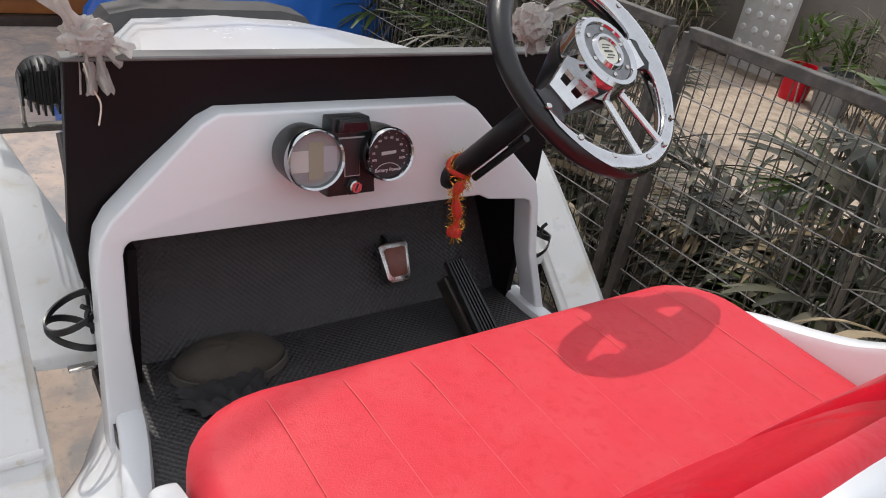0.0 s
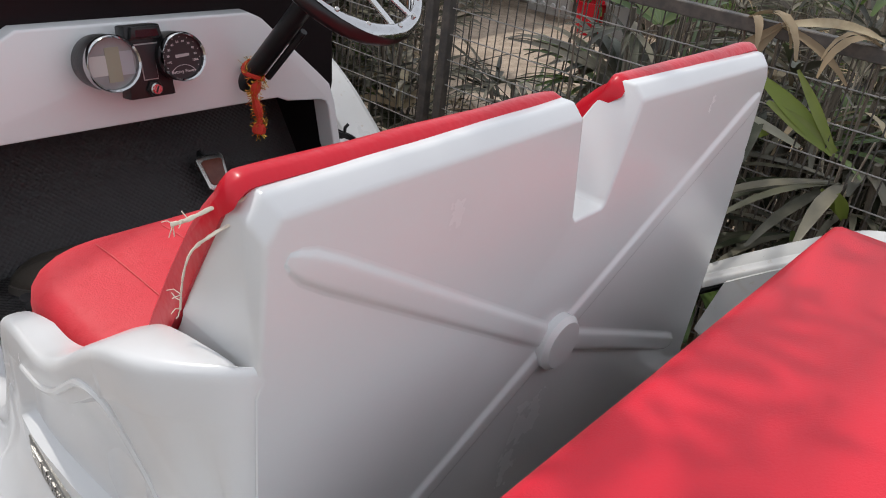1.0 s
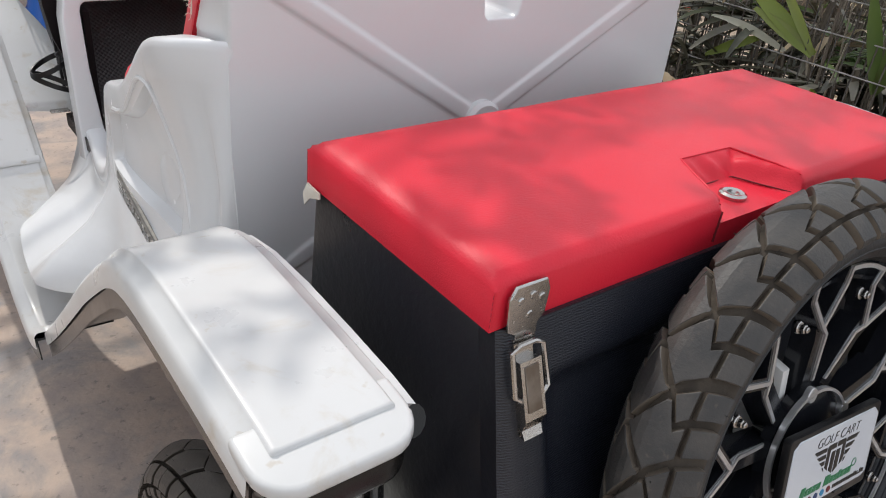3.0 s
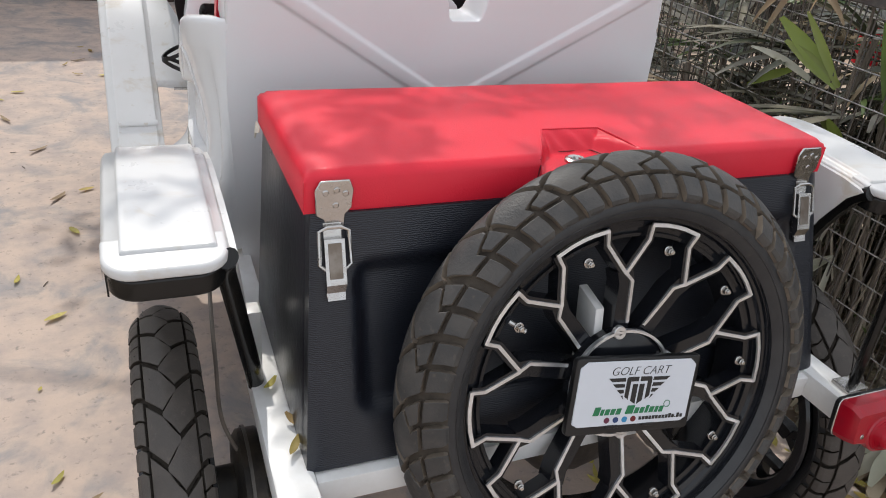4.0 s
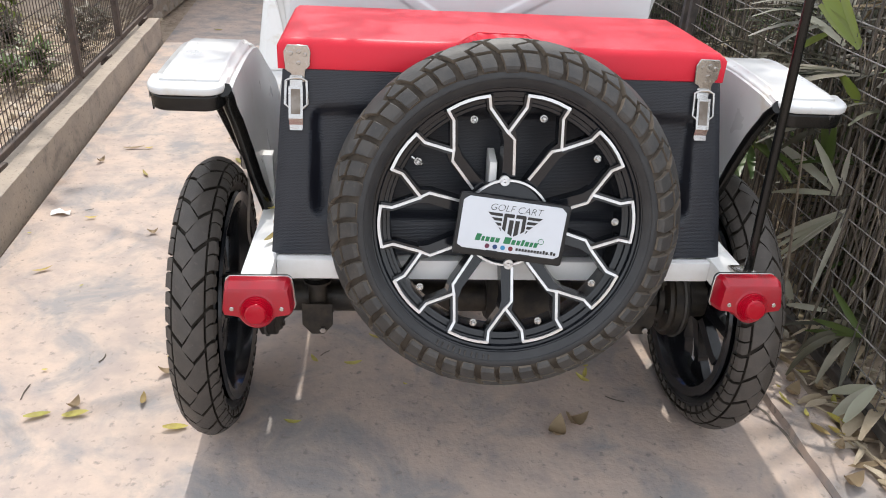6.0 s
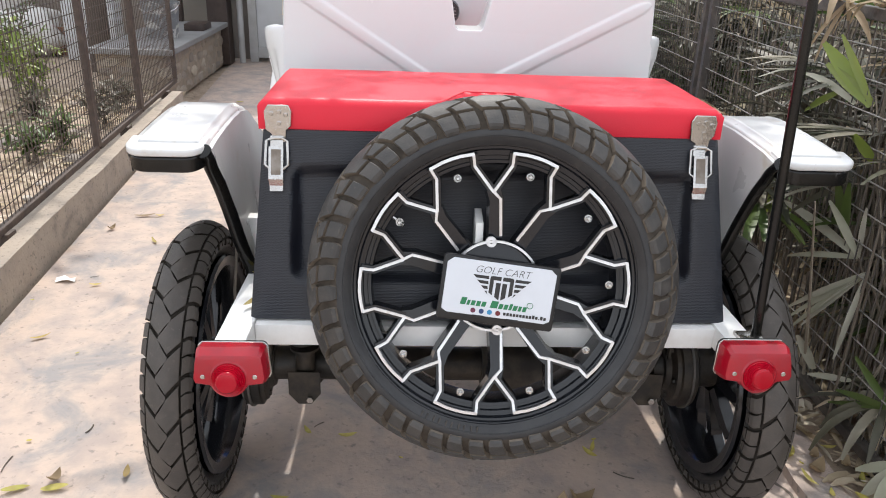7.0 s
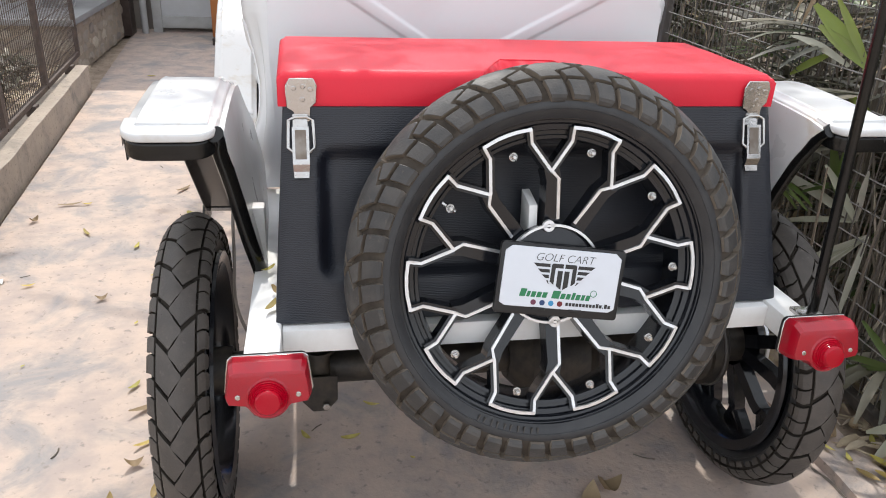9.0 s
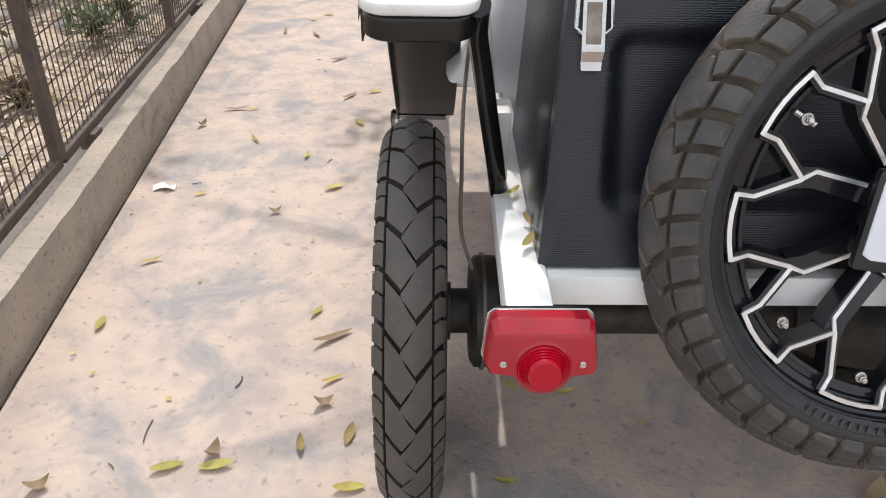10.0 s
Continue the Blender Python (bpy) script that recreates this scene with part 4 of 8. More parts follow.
part("indicator_hood", prism([(-0.030, 0.040), (-0.026, 0.060), (0.024, 0.060), (0.028, 0.040)], lambda a, b, d: cm @ Vector((a, b, d)), (0.034, 0.046), 0.003, 2), M_BLACK, cluster)
part("indicator_lens", prism([(-0.023, 0.043), (-0.020, 0.056), (0.018, 0.056), (0.021, 0.043)], lambda a, b, d: cm @ Vector((a, b, d)), (0.045, 0.0468), 0.0006, 1), M_RIM, cluster)
bm = bmesh.new()
disc(bm, cm @ pose(0.002, -0.045, 0.034), 0.0155, 0.006, 6, 0.002)
part("lock_nut", bm, M_BLACK, cluster)
bm = bmesh.new()
disc(bm, cm @ pose(0.002, -0.045, 0.040), 0.0105, 0.008, 24, 0.002)
lock = part("ignition_lock", bm, M_STEEL, cluster, "chrome ignition lock")
bm = bmesh.new()
cuboid(-0.0012, 0.0012, -0.006, 0.006, 0.0475, 0.0486, bm=bm)
bm.transform(cm @ pose(0.002, -0.045, 0, 0, 0, -25))
part("key_slot", bm, M_DIAL, cluster, smooth=False)

# steering column and wheel
ST_C = Vector((0.169, 1.385, 1.143))
ST_A = Vector((0.12, -0.63, 0.77)).normalized()
sm = spot(ST_C, ST_A, (0, 1, 1)) @ pose(0, 0, 0, 0, 0, 20)
part("steering_column", tube([sm @ Vector((0, 0, -0.36)), sm @ Vector((0, 0, -0.05))], 0.019, 20), M_BLACK, cart, "black steering column")
part("column_bracket", tube([sm @ Vector((0.0, -0.028, -0.30)), sm @ Vector((0, -0.028, -0.16))], 0.007, 8), M_BLACK, cart)
R = 0.158
grip = bmesh.new()
rings = []
for k in range(72):
    a = k / 72 * math.tau
    rr = 0.0150 + 0.0018 * math.cos(3 * a)
    rings.append([sm @ Vector(((R + rr * math.cos(b)) * math.cos(a), (R + rr * math.cos(b)) * math.sin(a), rr * 1.1 * math.sin(b))) for b in [q / 12 * math.tau for q in range(12)]])
skin(grip, rings, loop=True)
sw = part("steering_wheel", grip, M_BLACK, cart, "sports steering wheel with black grip and chrome spokes")
bm = bmesh.new()
rings = []
for k in range(97):                 # one chrome cover over the rim's face, with a lobe towards each spoke
    a = radians(-194 + 236 * k / 96)
    end = min(1, min(k + 1.5, 98.5 - k) / 14)
    thin = 0.72 + 0.28 * min(1, max(0, (k - 14) / 22))
    lobe = 0.020 * sum(math.exp(-((math.degrees(a) - c) / 9) ** 2) for c in (-171, -9))
    b0, b1 = 180 - 152 * end * thin, 180 + 12 * end
    rr = 0.0166 + 0.0018 * math.cos(3 * a)
    ring = []
    for q in range(11):
        b = radians(b0 + (b1 - b0) * q / 10)
        r_ = R + rr * math.cos(b) - lobe * (q / 10) ** 3
        ring.append(sm @ Vector((r_ * math.cos(a), r_ * math.sin(a), rr * 1.1 * math.sin(b))))
    rings.append(ring)
skin(bm, rings, closed=False)
part("chrome_cover", bm, M_CHROME, sw, "polished chrome rim cover", sharp=60)
for deg in (-172, -150, -128, -100, -80, -56, -8, 22):
    bm = bmesh.new()
    disc(bm, sm @ pose((R - 0.003) * math.cos(radians(deg)), (R - 0.003) * math.sin(radians(deg)), 0.017), 0.0045, 0.004, 12, 0.001)
    part("rivet", bm, M_STEEL, sw)
bm = revolve([(0.0, 0.040), (0.020, 0.040), (0.022, 0.046), (0.026, 0.047), (0.029, 0.042), (0.030, 0.0405), (0.045, 0.0405), (0.047, 0.045), (0.054, 0.045), (0.059, 0.040), (0.0595, 0.010), (0.056, 0.004), (0.0, 0.002)], 56, sm)
part("hub_cap", bm, M_CHROME, sw, "chrome hub cap")
bm = revolve([(0.030, 0.0408), (0.030, 0.0416), (0.0445, 0.0416), (0.0445, 0.0408)], 48, sm, closed_profile=True)
part("hub_ring", bm, mat("brushed_dark_alloy", (0.16, 0.16, 0.165), 0.4, metal=0.8, var=(0.28, 0.28, 0.28), var_scale=60), sw, "dark brushed ring with six rivets")
part("hub_sleeve", revolve([(0.0, 0.003), (0.060, 0.003), (0.060, -0.012), (0.050, -0.035), (0.036, -0.07), (0.0, -0.07)], 40, sm), M_BLACK, sw, "black rubber hub sleeve")
bm = bmesh.new()
disc(bm, sm @ pose(0, 0, 0.040), 0.0195, 0.003, 30, 0.0005)
part("hub_badge", bm, mat("cream_badge", (0.52, 0.50, 0.42), 0.4), sw)
bm = bmesh.new()
for x0, x1, y0, y1 in ((-0.009, 0.009, -0.0015, 0.0015), (-0.011, 0.004, 0.005, 0.0064), (-0.008, 0.009, 0.0095, 0.0107), (-0.004, 0.010, -0.0066, -0.0052), (-0.009, 0.005, -0.011, -0.0098)):
    cuboid(x0, x1, y0, y1, 0.0428, 0.0436, bm=bm)
bm.transform(sm @ pose(0, 0, 0, 0, 0, -20))
part("lettering_bar", bm, M_DIAL, sw, smooth=False)
for k in range(6):
    bm = bmesh.new()
    disc(bm, sm @ pose(0.0375 * math.cos(k * math.tau / 6), 0.0375 * math.sin(k * math.tau / 6), 0.0412), 0.0036, 0.003, 10, 0.001)
    part("rivet", bm, M_STEEL, sw)
M_ALLOY = mat("polished_alloy", (0.62, 0.62, 0.62), 0.22, metal=1.0, var=(0.52, 0.52, 0.52), var_scale=50, rough_var=0.12)
for sg in (-1, 1):          # two slotted spokes, then two rods
    mm = sm @ pose(0, 0, 0, 0, 0, -9 if sg > 0 else 189)
    bm = bmesh.new()

    def web(pts):
        prism(pts, lambda a, b, d: mm @ Vector((a, b, d + 0.016 - 0.07 * max(0, a - 0.05))), (-0.004, 0.004), bm=bm)

    web([(0.045, -0.034), (0.068, -0.031), (0.068, 0.031), (0.045, 0.034)])
    web([(0.094, -0.0255), (0.118, -0.022), (0.118, 0.022), (0.094, 0.0255)])
    for a, b in ((-0.0285, -0.0195), (-0.0045, 0.0045), (0.0195, 0.0285)):
        web([(0.068, a * 1.06), (0.094, a * 0.90), (0.094, b * 0.90), (0.068, b * 1.06)])
    part("spoke", bm, M_ALLOY, sw, "polished spoke with two slots", smooth=False)
    bm = bmesh.new()
    skin(bm, [[mm @ Vector((x, -w, z)), mm @ Vector((x, -w * 0.6, z + 0.006)), mm @ Vector((x, w * 0.6, z + 0.006)), mm @ Vector((x, w, z)), mm @ Vector((x, w * 0.8, z - 0.012)), mm @ Vector((x, -w * 0.8, z - 0.012))]
              for x, w, z in ((0.112, 0.022, 0.006), (0.128, 0.024, 0.006), (0.142, 0.034, 0.006), (0.154, 0.050, 0.006))])
    part("spoke_cover", bm, M_BLACK, sw, "black moulded spoke end", sharp=50)
    bm = tube([sm @ Vector((sg * 0.020, -0.050, 0.008)), sm @ Vector((sg * 0.032, -R + 0.008, 0.010))], 0.0058, 12)
    part("rod", bm, M_ALLOY, sw)

# pedals and horn grille
def toe(x, z, out=0.0):
    """A point on the toe board."""
    y = 1.655 + (z - 0.55) * 0.7576
    return Vector((x, y, z)) + Vector((0, -0.797, 0.604)) * out


TN = Vector((0, -0.797, 0.604))
pm = spot(toe(0.098, 0.632, 0.025), TN)
plate_line = [(-0.026, 0.040), (0.026, 0.040), (0.034, 0.034), (0.026, -0.032), (0.018, -0.040), (-0.018, -0.040), (-0.026, -0.032), (-0.034, 0.034)]
brake = part("brake_pedal", prism(plate_line, lambda a, b, d: pm @ Vector((a, b, d)), (0, 0.012), 0.003, 2), M_STEEL, cart, "steel brake pedal with a red-brown pad")
part("pad", prism([(a * 0.72, b * 0.72) for a, b in plate_line], lambda a, b, d: pm @ Vector((a, b, d)), (0.011, 0.016), 0.002, 2),
     mat("brown_pad", (0.16, 0.04, 0.025), 0.35, var=(0.25, 0.09, 0.06), var_scale=40), brake)
part("arm", tube([toe(0.098, 0.68, -0.01), toe(0.098, 0.65, 0.025)], 0.008, 8), M_BLACK, brake)
am = spot((0.190, 1.565, 0.632), Vector((0.1, -0.60, 0.79)))
acc = part("accelerator_pedal", prism([(-0.022, 0.075), (0.020, 0.078), (0.027, -0.085), (-0.027, -0.085)], lambda a, b, d: am @ Vector((a, b, d)), (0, 0.014), 0.004, 2), M_BLACK, cart, "ribbed black rubber accelerator pedal")
bm = bmesh.new()
for k in range(5):
    hexa([am @ Vector(p) for p in ((-0.017 + k * 0.0078, -0.08, 0.013), (-0.0135 + k * 0.0078, -0.08, 0.013), (-0.0135 + k * 0.0072, 0.07, 0.013), (-0.0165 + k * 0.0072, 0.07, 0.013),
                                   (-0.017 + k * 0.0078, -0.08, 0.0175), (-0.0135 + k * 0.0078, -0.08, 0.0175), (-0.0135 + k * 0.0072, 0.07, 0.0175), (-0.0165 + k * 0.0072, 0.07, 0.0175))], bm=bm)
part("rib", bm, M_BLACK, acc, smooth=False)
part("bracket", prism([(-0.03, 0.05), (-0.016, 0.05), (-0.016, -0.08), (-0.03, -0.07)], lambda a, b, d: am @ Vector((a, b, d)), (-0.035, -0.002), 0.003, 1), M_GREASE, acc)

# ---- fenders ----
def fender(pts, u_in, u_out, parent_name, label, sg, taper=None):
    """A crowned mudguard strip along (y, z) points between two widths, with a turned-down outer lip and a pressed line."""
    line = smooth_line([(0, y, z) for y, z in pts], 7)
    rings, under = [], []
    n = len(line)
    for i, p in enumerate(line):
        a, b = line[max(i - 1, 0)], line[min(i + 1, n - 1)]
        d = (b - a).normalized()
        nz = Vector((0, -d.z, d.y))
        if nz.z < 0 and abs(nz.z) > 0.3:
            nz = -nz
        k = taper(i / (n - 1)) if taper else 1.0
        mid = (u_in + u_out) / 2
        o, q = mid + (u_out - mid) * k, mid + (u_in - mid) * k
        w = o - q

        def P(t, h, i=i):
            h = min(h, -0.002) if i == 0 else h
            return Vector((bx(sg * (q + w * t)), p.y, p.z)) + nz * h
        rings.append([P(0, -0.012), P(0, -0.003), P(0.03, 0.001), P(0.09, 0.0015), P(0.105, 0.006), P(0.125, 0.0075), P(0.17, 0.0065), P(0.80, 0.0065), P(0.835, 0.0075), P(0.855, 0.006), P(0.87, 0.0005), P(0.96, -0.001), P(1.0, -0.008), P(1.005, -0.030)])
        under.append([P(0.01, -0.014), P(0.985, -0.012), P(0.985, -0.052), P(0.97, -0.052), P(0.97, -0.016), P(0.01, -0.018)])
    bm = bmesh.new()
    skin(bm, rings, closed=False)
    f = part(parent_name, bm, M_WHITE_DIRTY_SHADED, cart, label, sharp=70)
    bm = bmesh.new()
    skin(bm, under)
    part("inner_liner", bm, M_BLACKPAINT, f, "gloss black inner liner")
    return f


REAR_F = [(0.212, 0.845), (0.25, 0.849), (0.32, 0.853), (0.40, 0.8555), (0.47, 0.855), (0.53, 0.845), (0.58, 0.82), (0.64, 0.776), (0.714, 0.718), (0.78, 0.662), (0.90, 0.560), (1.03, 0.452), (1.14, 0.365)]
FRONT_F = [(1.135, 0.366), (1.22, 0.325), (1.33, 0.345), (1.49, 0.44), (1.62, 0.55), (1.74, 0.65), (1.86, 0.74), (2.0, 0.81), (2.15, 0.842), (2.35, 0.83), (2.52, 0.74), (2.60, 0.64)]
for sg in (-1, 1):
    f = fender(REAR_F, 0.497 if sg < 0 else 0.535, 0.637 if sg < 0 else 0.678, "rear_fender", "white rear mudguard, scuffed and dusty", sg)
    # rounded rear end: a white rolled lip over a black one
    ua, ub = (0.499, 0.6375) if sg < 0 else (0.537, 0.6785)
    for name, z0, z1, ins, m_ in (("rear_lip", 0.829, 0.8425, 0.0, M_WHITE_DIRTY_SHADED), ("rear_underlip", 0.799, 0.8275, 0.004, M_SCUFFED)):
        rr, y0 = 0.034, 0.180 + ins
        ring = [(ua + ins, 0.245)] + [(ua + ins + rr - rr * math.cos(a), y0 + rr - rr * math.sin(a)) for a in [radians(q * 15) for q in range(7)]] + \
               [(ub - ins - rr + rr * math.sin(a), y0 + rr - rr * math.cos(a)) for a in [radians(q * 15) for q in range(7)]] + [(ub - ins, 0.245)]
        bm = prism(ring, lambda a, b, d: (bx(sg * a), b, d + (b - 0.19) * 0.14), (z0 + 0.003, z1 + 0.003), 0.005, 3)
        part(name, bm, m_, f, sharp=50)
    # inner wall with a black-edged arch
    def u_at(z):
        k = min(max((0.80 - z) / 0.25, 0), 1)
        return (0.499 if sg < 0 else 0.537) - 0.045 * k
    arch = [(0.205, 0.838), (0.232, 0.815), (0.262, 0.76), (0.283, 0.69), (0.298, 0.62), (0.318, 0.575), (0.332, 0.545)]
    wall_line = arch + [(0.56, 0.56), (0.72, 0.62), (0.70, 0.72), (0.64, 0.768), (0.58, 0.812), (0.53, 0.838), (0.47, 0.849), (0.40, 0.8515), (0.32, 0.849), (0.25, 0.845)]
    bm = prism(wall_line, lambda a, b, d: (bx(sg * (u_at(b) + d)), a, b), (-0.010, 0.0))
    part("inner_wall", bm, M_WHITE_DIRTY_SHADED, f)
    trim_line = [(bx(sg * (u_at(q.z) + 0.002)), q.y - 0.004, q.z) for q in smooth_line([(0, a, b) for a, b in arch], 5)]
    part("arch_trim", tube(trim_line, 0.014, 12, flat=0.8), M_BLACKPAINT, f)
    ff = fender(FRONT_F, 0.516, 0.655, "front_fender", "white front mudguard running down into the step", sg)
    apron = [(1.675, 0.597)] + [(y, z) for y, z in FRONT_F if y > 1.7]
    rows = []
    for p in smooth_line([(0, y, z) for y, z in apron], 5):
        k = min(max((p.y - 1.80) / 0.40, 0), 1)
        ui = 0.400 + 0.108 * (1 - (1 - k) ** 1.8)         # the inner edge draws away from the body towards the front
        rows.append([(bx(sg * ui), p.y, p.z - 0.012), (bx(sg * (ui + (0.519 - ui) * 0.3)), p.y, p.z - 0.003), (bx(sg * 0.519), p.y, p.z + 0.001), (bx(sg * 0.519), p.y, p.z - 0.012), (bx(sg * ui), p.y, p.z - 0.03)])
    bm = bmesh.new()
    skin(bm, rows)
    part("apron", bm, M_WHITE_DIRTY_SHADED, ff, sharp=60)
    bm = prism([(0, 0), (0.105, 0), (0.105, 0.006), (0, 0.006)], lambda a, b, d: (bx(sg * (0.525 + a)), 1.56 + d, 0.507 + d * 0.85 + b), (0.0, 0.012), 0.002, 1)
    part("ridge", bm, M_WHITE_DIRTY_SHADED, ff)

# ---- frame, axle, springs ----
for sg, u in ((-1, 0.443), (1, 0.462)):
    bm = hexa([(bx(sg * u) - 0.027, 0.022, 0.505), (bx(sg * u) + 0.027, 0.022, 0.505), (bx(sg * (u - 0.012)) + 0.027, 0.74, 0.505), (bx(sg * (u - 0.012)) - 0.027, 0.74, 0.505),
               (bx(sg * u) - 0.027, 0.022, 0.550), (bx(sg * u) + 0.027, 0.022, 0.550), (bx(sg * (u - 0.012)) + 0.027, 0.74, 0.550), (bx(sg * (u - 0.012)) - 0.027, 0.74, 0.550)], 0.004)
    part("frame_rail", bm, M_FRAME, cart, "white painted steel rail")
part("cross_member", cuboid(bx(-0.414), bx(0.434), 0.106, 0.150, 0.503, 0.545, 0.004), M_FRAME, cart, "white painted cross bar")
part("cross_member", cuboid(bx(-0.414), bx(0.434), 0.50, 0.54, 0.503, 0.545, 0.004), M_FRAME, cart)
part("spare_bracket", hexa([(-0.052, 0.100, 0.58), (-0.038, 0.100, 0.58), (-0.038, 0.150, 0.57), (-0.052, 0.150, 0.57), (-0.052, 0.128, 0.740), (-0.038, 0.128, 0.740), (-0.038, 0.178, 0.750), (-0.052, 0.178, 0.750)], 0.002), M_FRAME, cart, "white steel post that holds the spare wheel")
part("rear_axle", tube([(-0.55, REAR_Y, 0.313), (0.50, REAR_Y, 0.313)], 0.037, 24), M_GREASE, cart, "greasy black rear axle")
bm = revolve([(0, -0.10), (0.05, -0.10), (0.09, -0.06), (0.10, 0.0), (0.09, 0.06), (0.05, 0.10), (0, 0.10)], 28, spot((0.10, REAR_Y, 0.313), (1, 0, 0)))
part("motor_housing", bm, M_GREASE, cart)
for sg in (-1, 1):
    x = -0.50 if sg < 0 else 0.455
    bm = revolve([(0, -0.045), (0.050, -0.045), (0.056, -0.034), (0.080, -0.030), (0.084, -0.022), (0.092, -0.020), (0.092, 0.012), (0.080, 0.020), (0.0, 0.022)], 40, spot((x, REAR_Y, 0.313), (sg, 0, 0)))
    drum = part("brake_drum", bm, M_GREASE, cart, "oily black brake drum")
    part("drum_flange", revolve([(0.0925, -0.002), (0.0965, -0.002), (0.0965, 0.003), (0.0925, 0.003)], 44, spot((x, REAR_Y, 0.313), (sg, 0, 0)), closed_profile=True), mat("scuffed_flange", (0.16, 0.15, 0.14), 0.45, metal=0.6, var=(0.08, 0.07, 0.06), var_scale=30), drum)
    for k in range(6):
        bm = bmesh.new()
        disc(bm, spot((x, REAR_Y, 0.313), (-sg, 0, 0)) @ pose(0.066 * math.cos(k * math.tau / 6), 0.066 * math.sin(k * math.tau / 6), 0.030), 0.006, 0.007, 6, 0.001)
        part("drum_bolt", bm, M_GREASE, drum)
    part("brake_lever", prism([(-0.008, 0.0), (0.008, 0.0), (0.006, 0.075), (-0.006, 0.075)], lambda a, b, d: (x - sg * 0.036 - sg * d, REAR_Y - 0.03 + a, 0.325 + b), (0.0, 0.006), 0.001, 1), M_GREASE, drum)
    bx0 = -0.385 if sg < 0 else 0.36
    coil = [(bx0 + 0.025 * math.cos(k * 0.45), 0.31 + 0.025 * math.sin(k * 0.45), 0.385 + k * 0.00125) for k in range(100)]
    part("coil_spring", tube(coil, 0.0050, 8), M_GREASE, cart, "greasy steel coil spring")
    part("damper", tube([(bx0, 0.31, 0.285), (bx0, 0.31, 0.385), (bx0, 0.31, 0.386), (bx0, 0.31, 0.51)], [0.021, 0.021, 0.011, 0.011], 16), M_GREASE, cart)
    part("spring_seat", revolve([(0.0, 0.0), (0.031, 0.0), (0.031, 0.006), (0.0, 0.008)], 24, pose(bx0, 0.31, 0.378)), M_GREASE, cart)
    for dy in (-0.030, 0.026):
        part("spring_bracket", prism([(-0.034, 0.010), (0.034, 0.010), (0.034, -0.045), (0.014, -0.070), (-0.014, -0.070), (-0.034, -0.045)], lambda a, b, d: (bx0 + a, 0.31 + dy + d, 0.325 + b), (0, 0.004), 0.001, 1), M_GREASE, cart)
    bm = bmesh.new()
    disc(bm, spot((bx0 + 0.012, 0.276, 0.272), (0, -1, 0)), 0.008, 0.008, 6, 0.001)
    part("bracket_nut", bm, M_STEEL, cart)
    part("hanger", cuboid(bx(sg * 0.455) - 0.012, bx(sg * 0.455) + 0.012, 0.345, 0.375, 0.545, 0.66, 0.003), M_FRAME, cart)
line = smooth_line([(-0.50, 0.345, 0.36), (-0.535, 0.36, 0.45), (-0.537, 0.40, 0.54), (-0.535, 0.45, 0.636), (-0.52, 0.60, 0.70)], 8)
part("brake_cable", tube(line, 0.0032, 8), mat("dusty_cable_sleeve", (0.22, 0.19, 0.165), 0.6, var=(0.14, 0.12, 0.1), var_scale=30), cart, "dusty grey brake cable")

# tail lamps on the rail ends
def tail_lamp(c, sg):
    """A boxy red lamp: black base, bright seam, lens with a sloping upper facet, ribbed round lens that hangs below the lower edge."""
    m = spot(c, (0, -0.98, 0.19)) @ Matrix.Scale(0.925, 4)
    half = [(0.0, 0.036), (0.054, 0.036), (0.061, 0.030), (0.064, 0.010), (0.0675, -0.022), (0.064, -0.0305), (0.037, -0.0345), (0.028, -0.043), (0.014, -0.050), (0.0, -0.0515)]
    body = half + [(-a, b) for a, b in half[-2:0:-1]]
    back = part("tail_lamp", prism([(a * 1.02, b * 1.02) for a, b in body], lambda a, b, d: m @ Vector((a, b, d)), (-0.050, -0.040), 0.002, 1), M_BLACK, cart, "red rectangular tail lamp with a round lens")
    rings = []
    for d, kx, top, low in ((-0.040, 1.0, 0.0, 0.0), (-0.020, 0.995, 0.0, 0.0), (-0.015, 0.985, 0.001, 0.0005), (-0.003, 0.945, 0.010, 0.002), (0.0, 0.925, 0.0125, 0.004), (0.001, 0.86, 0.017, 0.006)):
        rings.append([m @ Vector((a * kx, b - top * max(0, b / 0.036) + low * max(0, -b / 0.05), d)) for a, b in body])
    bm = bmesh.new()
    skin(bm, rings)
    part("lens", bm, M_LENS, back, "glossy red plastic lens", sharp=24)
    part("chrome_edge", prism([(a * 1.035, b * 1.035) for a, b in body], lambda a, b, d: m @ Vector((a, b, d)), (-0.042, -0.0385), 0.001, 1), M_STEEL, back)
    mm = m @ pose(0, -0.020, 0)
    part("lens_collar", revolve([(0.0345, -0.012), (0.034, 0.001), (0.031, 0.003), (0.029, 0.002)], 40, mm), M_LENS, back)
    part("round_lens", revolve([(0.030, -0.006), (0.0300, 0.004), (0.0285, 0.007), (0.0270, 0.0065), (0.0262, 0.010), (0.0248, 0.0095), (0.0240, 0.013), (0.0226, 0.0125), (0.0218, 0.016), (0.0205, 0.0155), (0.0195, 0.0205), (0.0175, 0.0225), (0.010, 0.0235), (0, 0.024)], 40, mm), M_LENS_IN, back)
    for a in (-0.046, 0.046):
        bm = bmesh.new()
        disc(bm, m @ pose(a, -0.016, -0.002), 0.0045, 0.0045, 14, 0.001)
        part("screw", bm, M_STEEL, back)


tail_lamp((-0.463, -0.020, 0.532), -1)
tail_lamp((0.432, -0.020, 0.545), 1)
# thin black pole on a clamp
pole = thing("flag_pole", "thin black pole clamped to the cart's rear rail", "pole", (0.461, 0.067, 0.552))
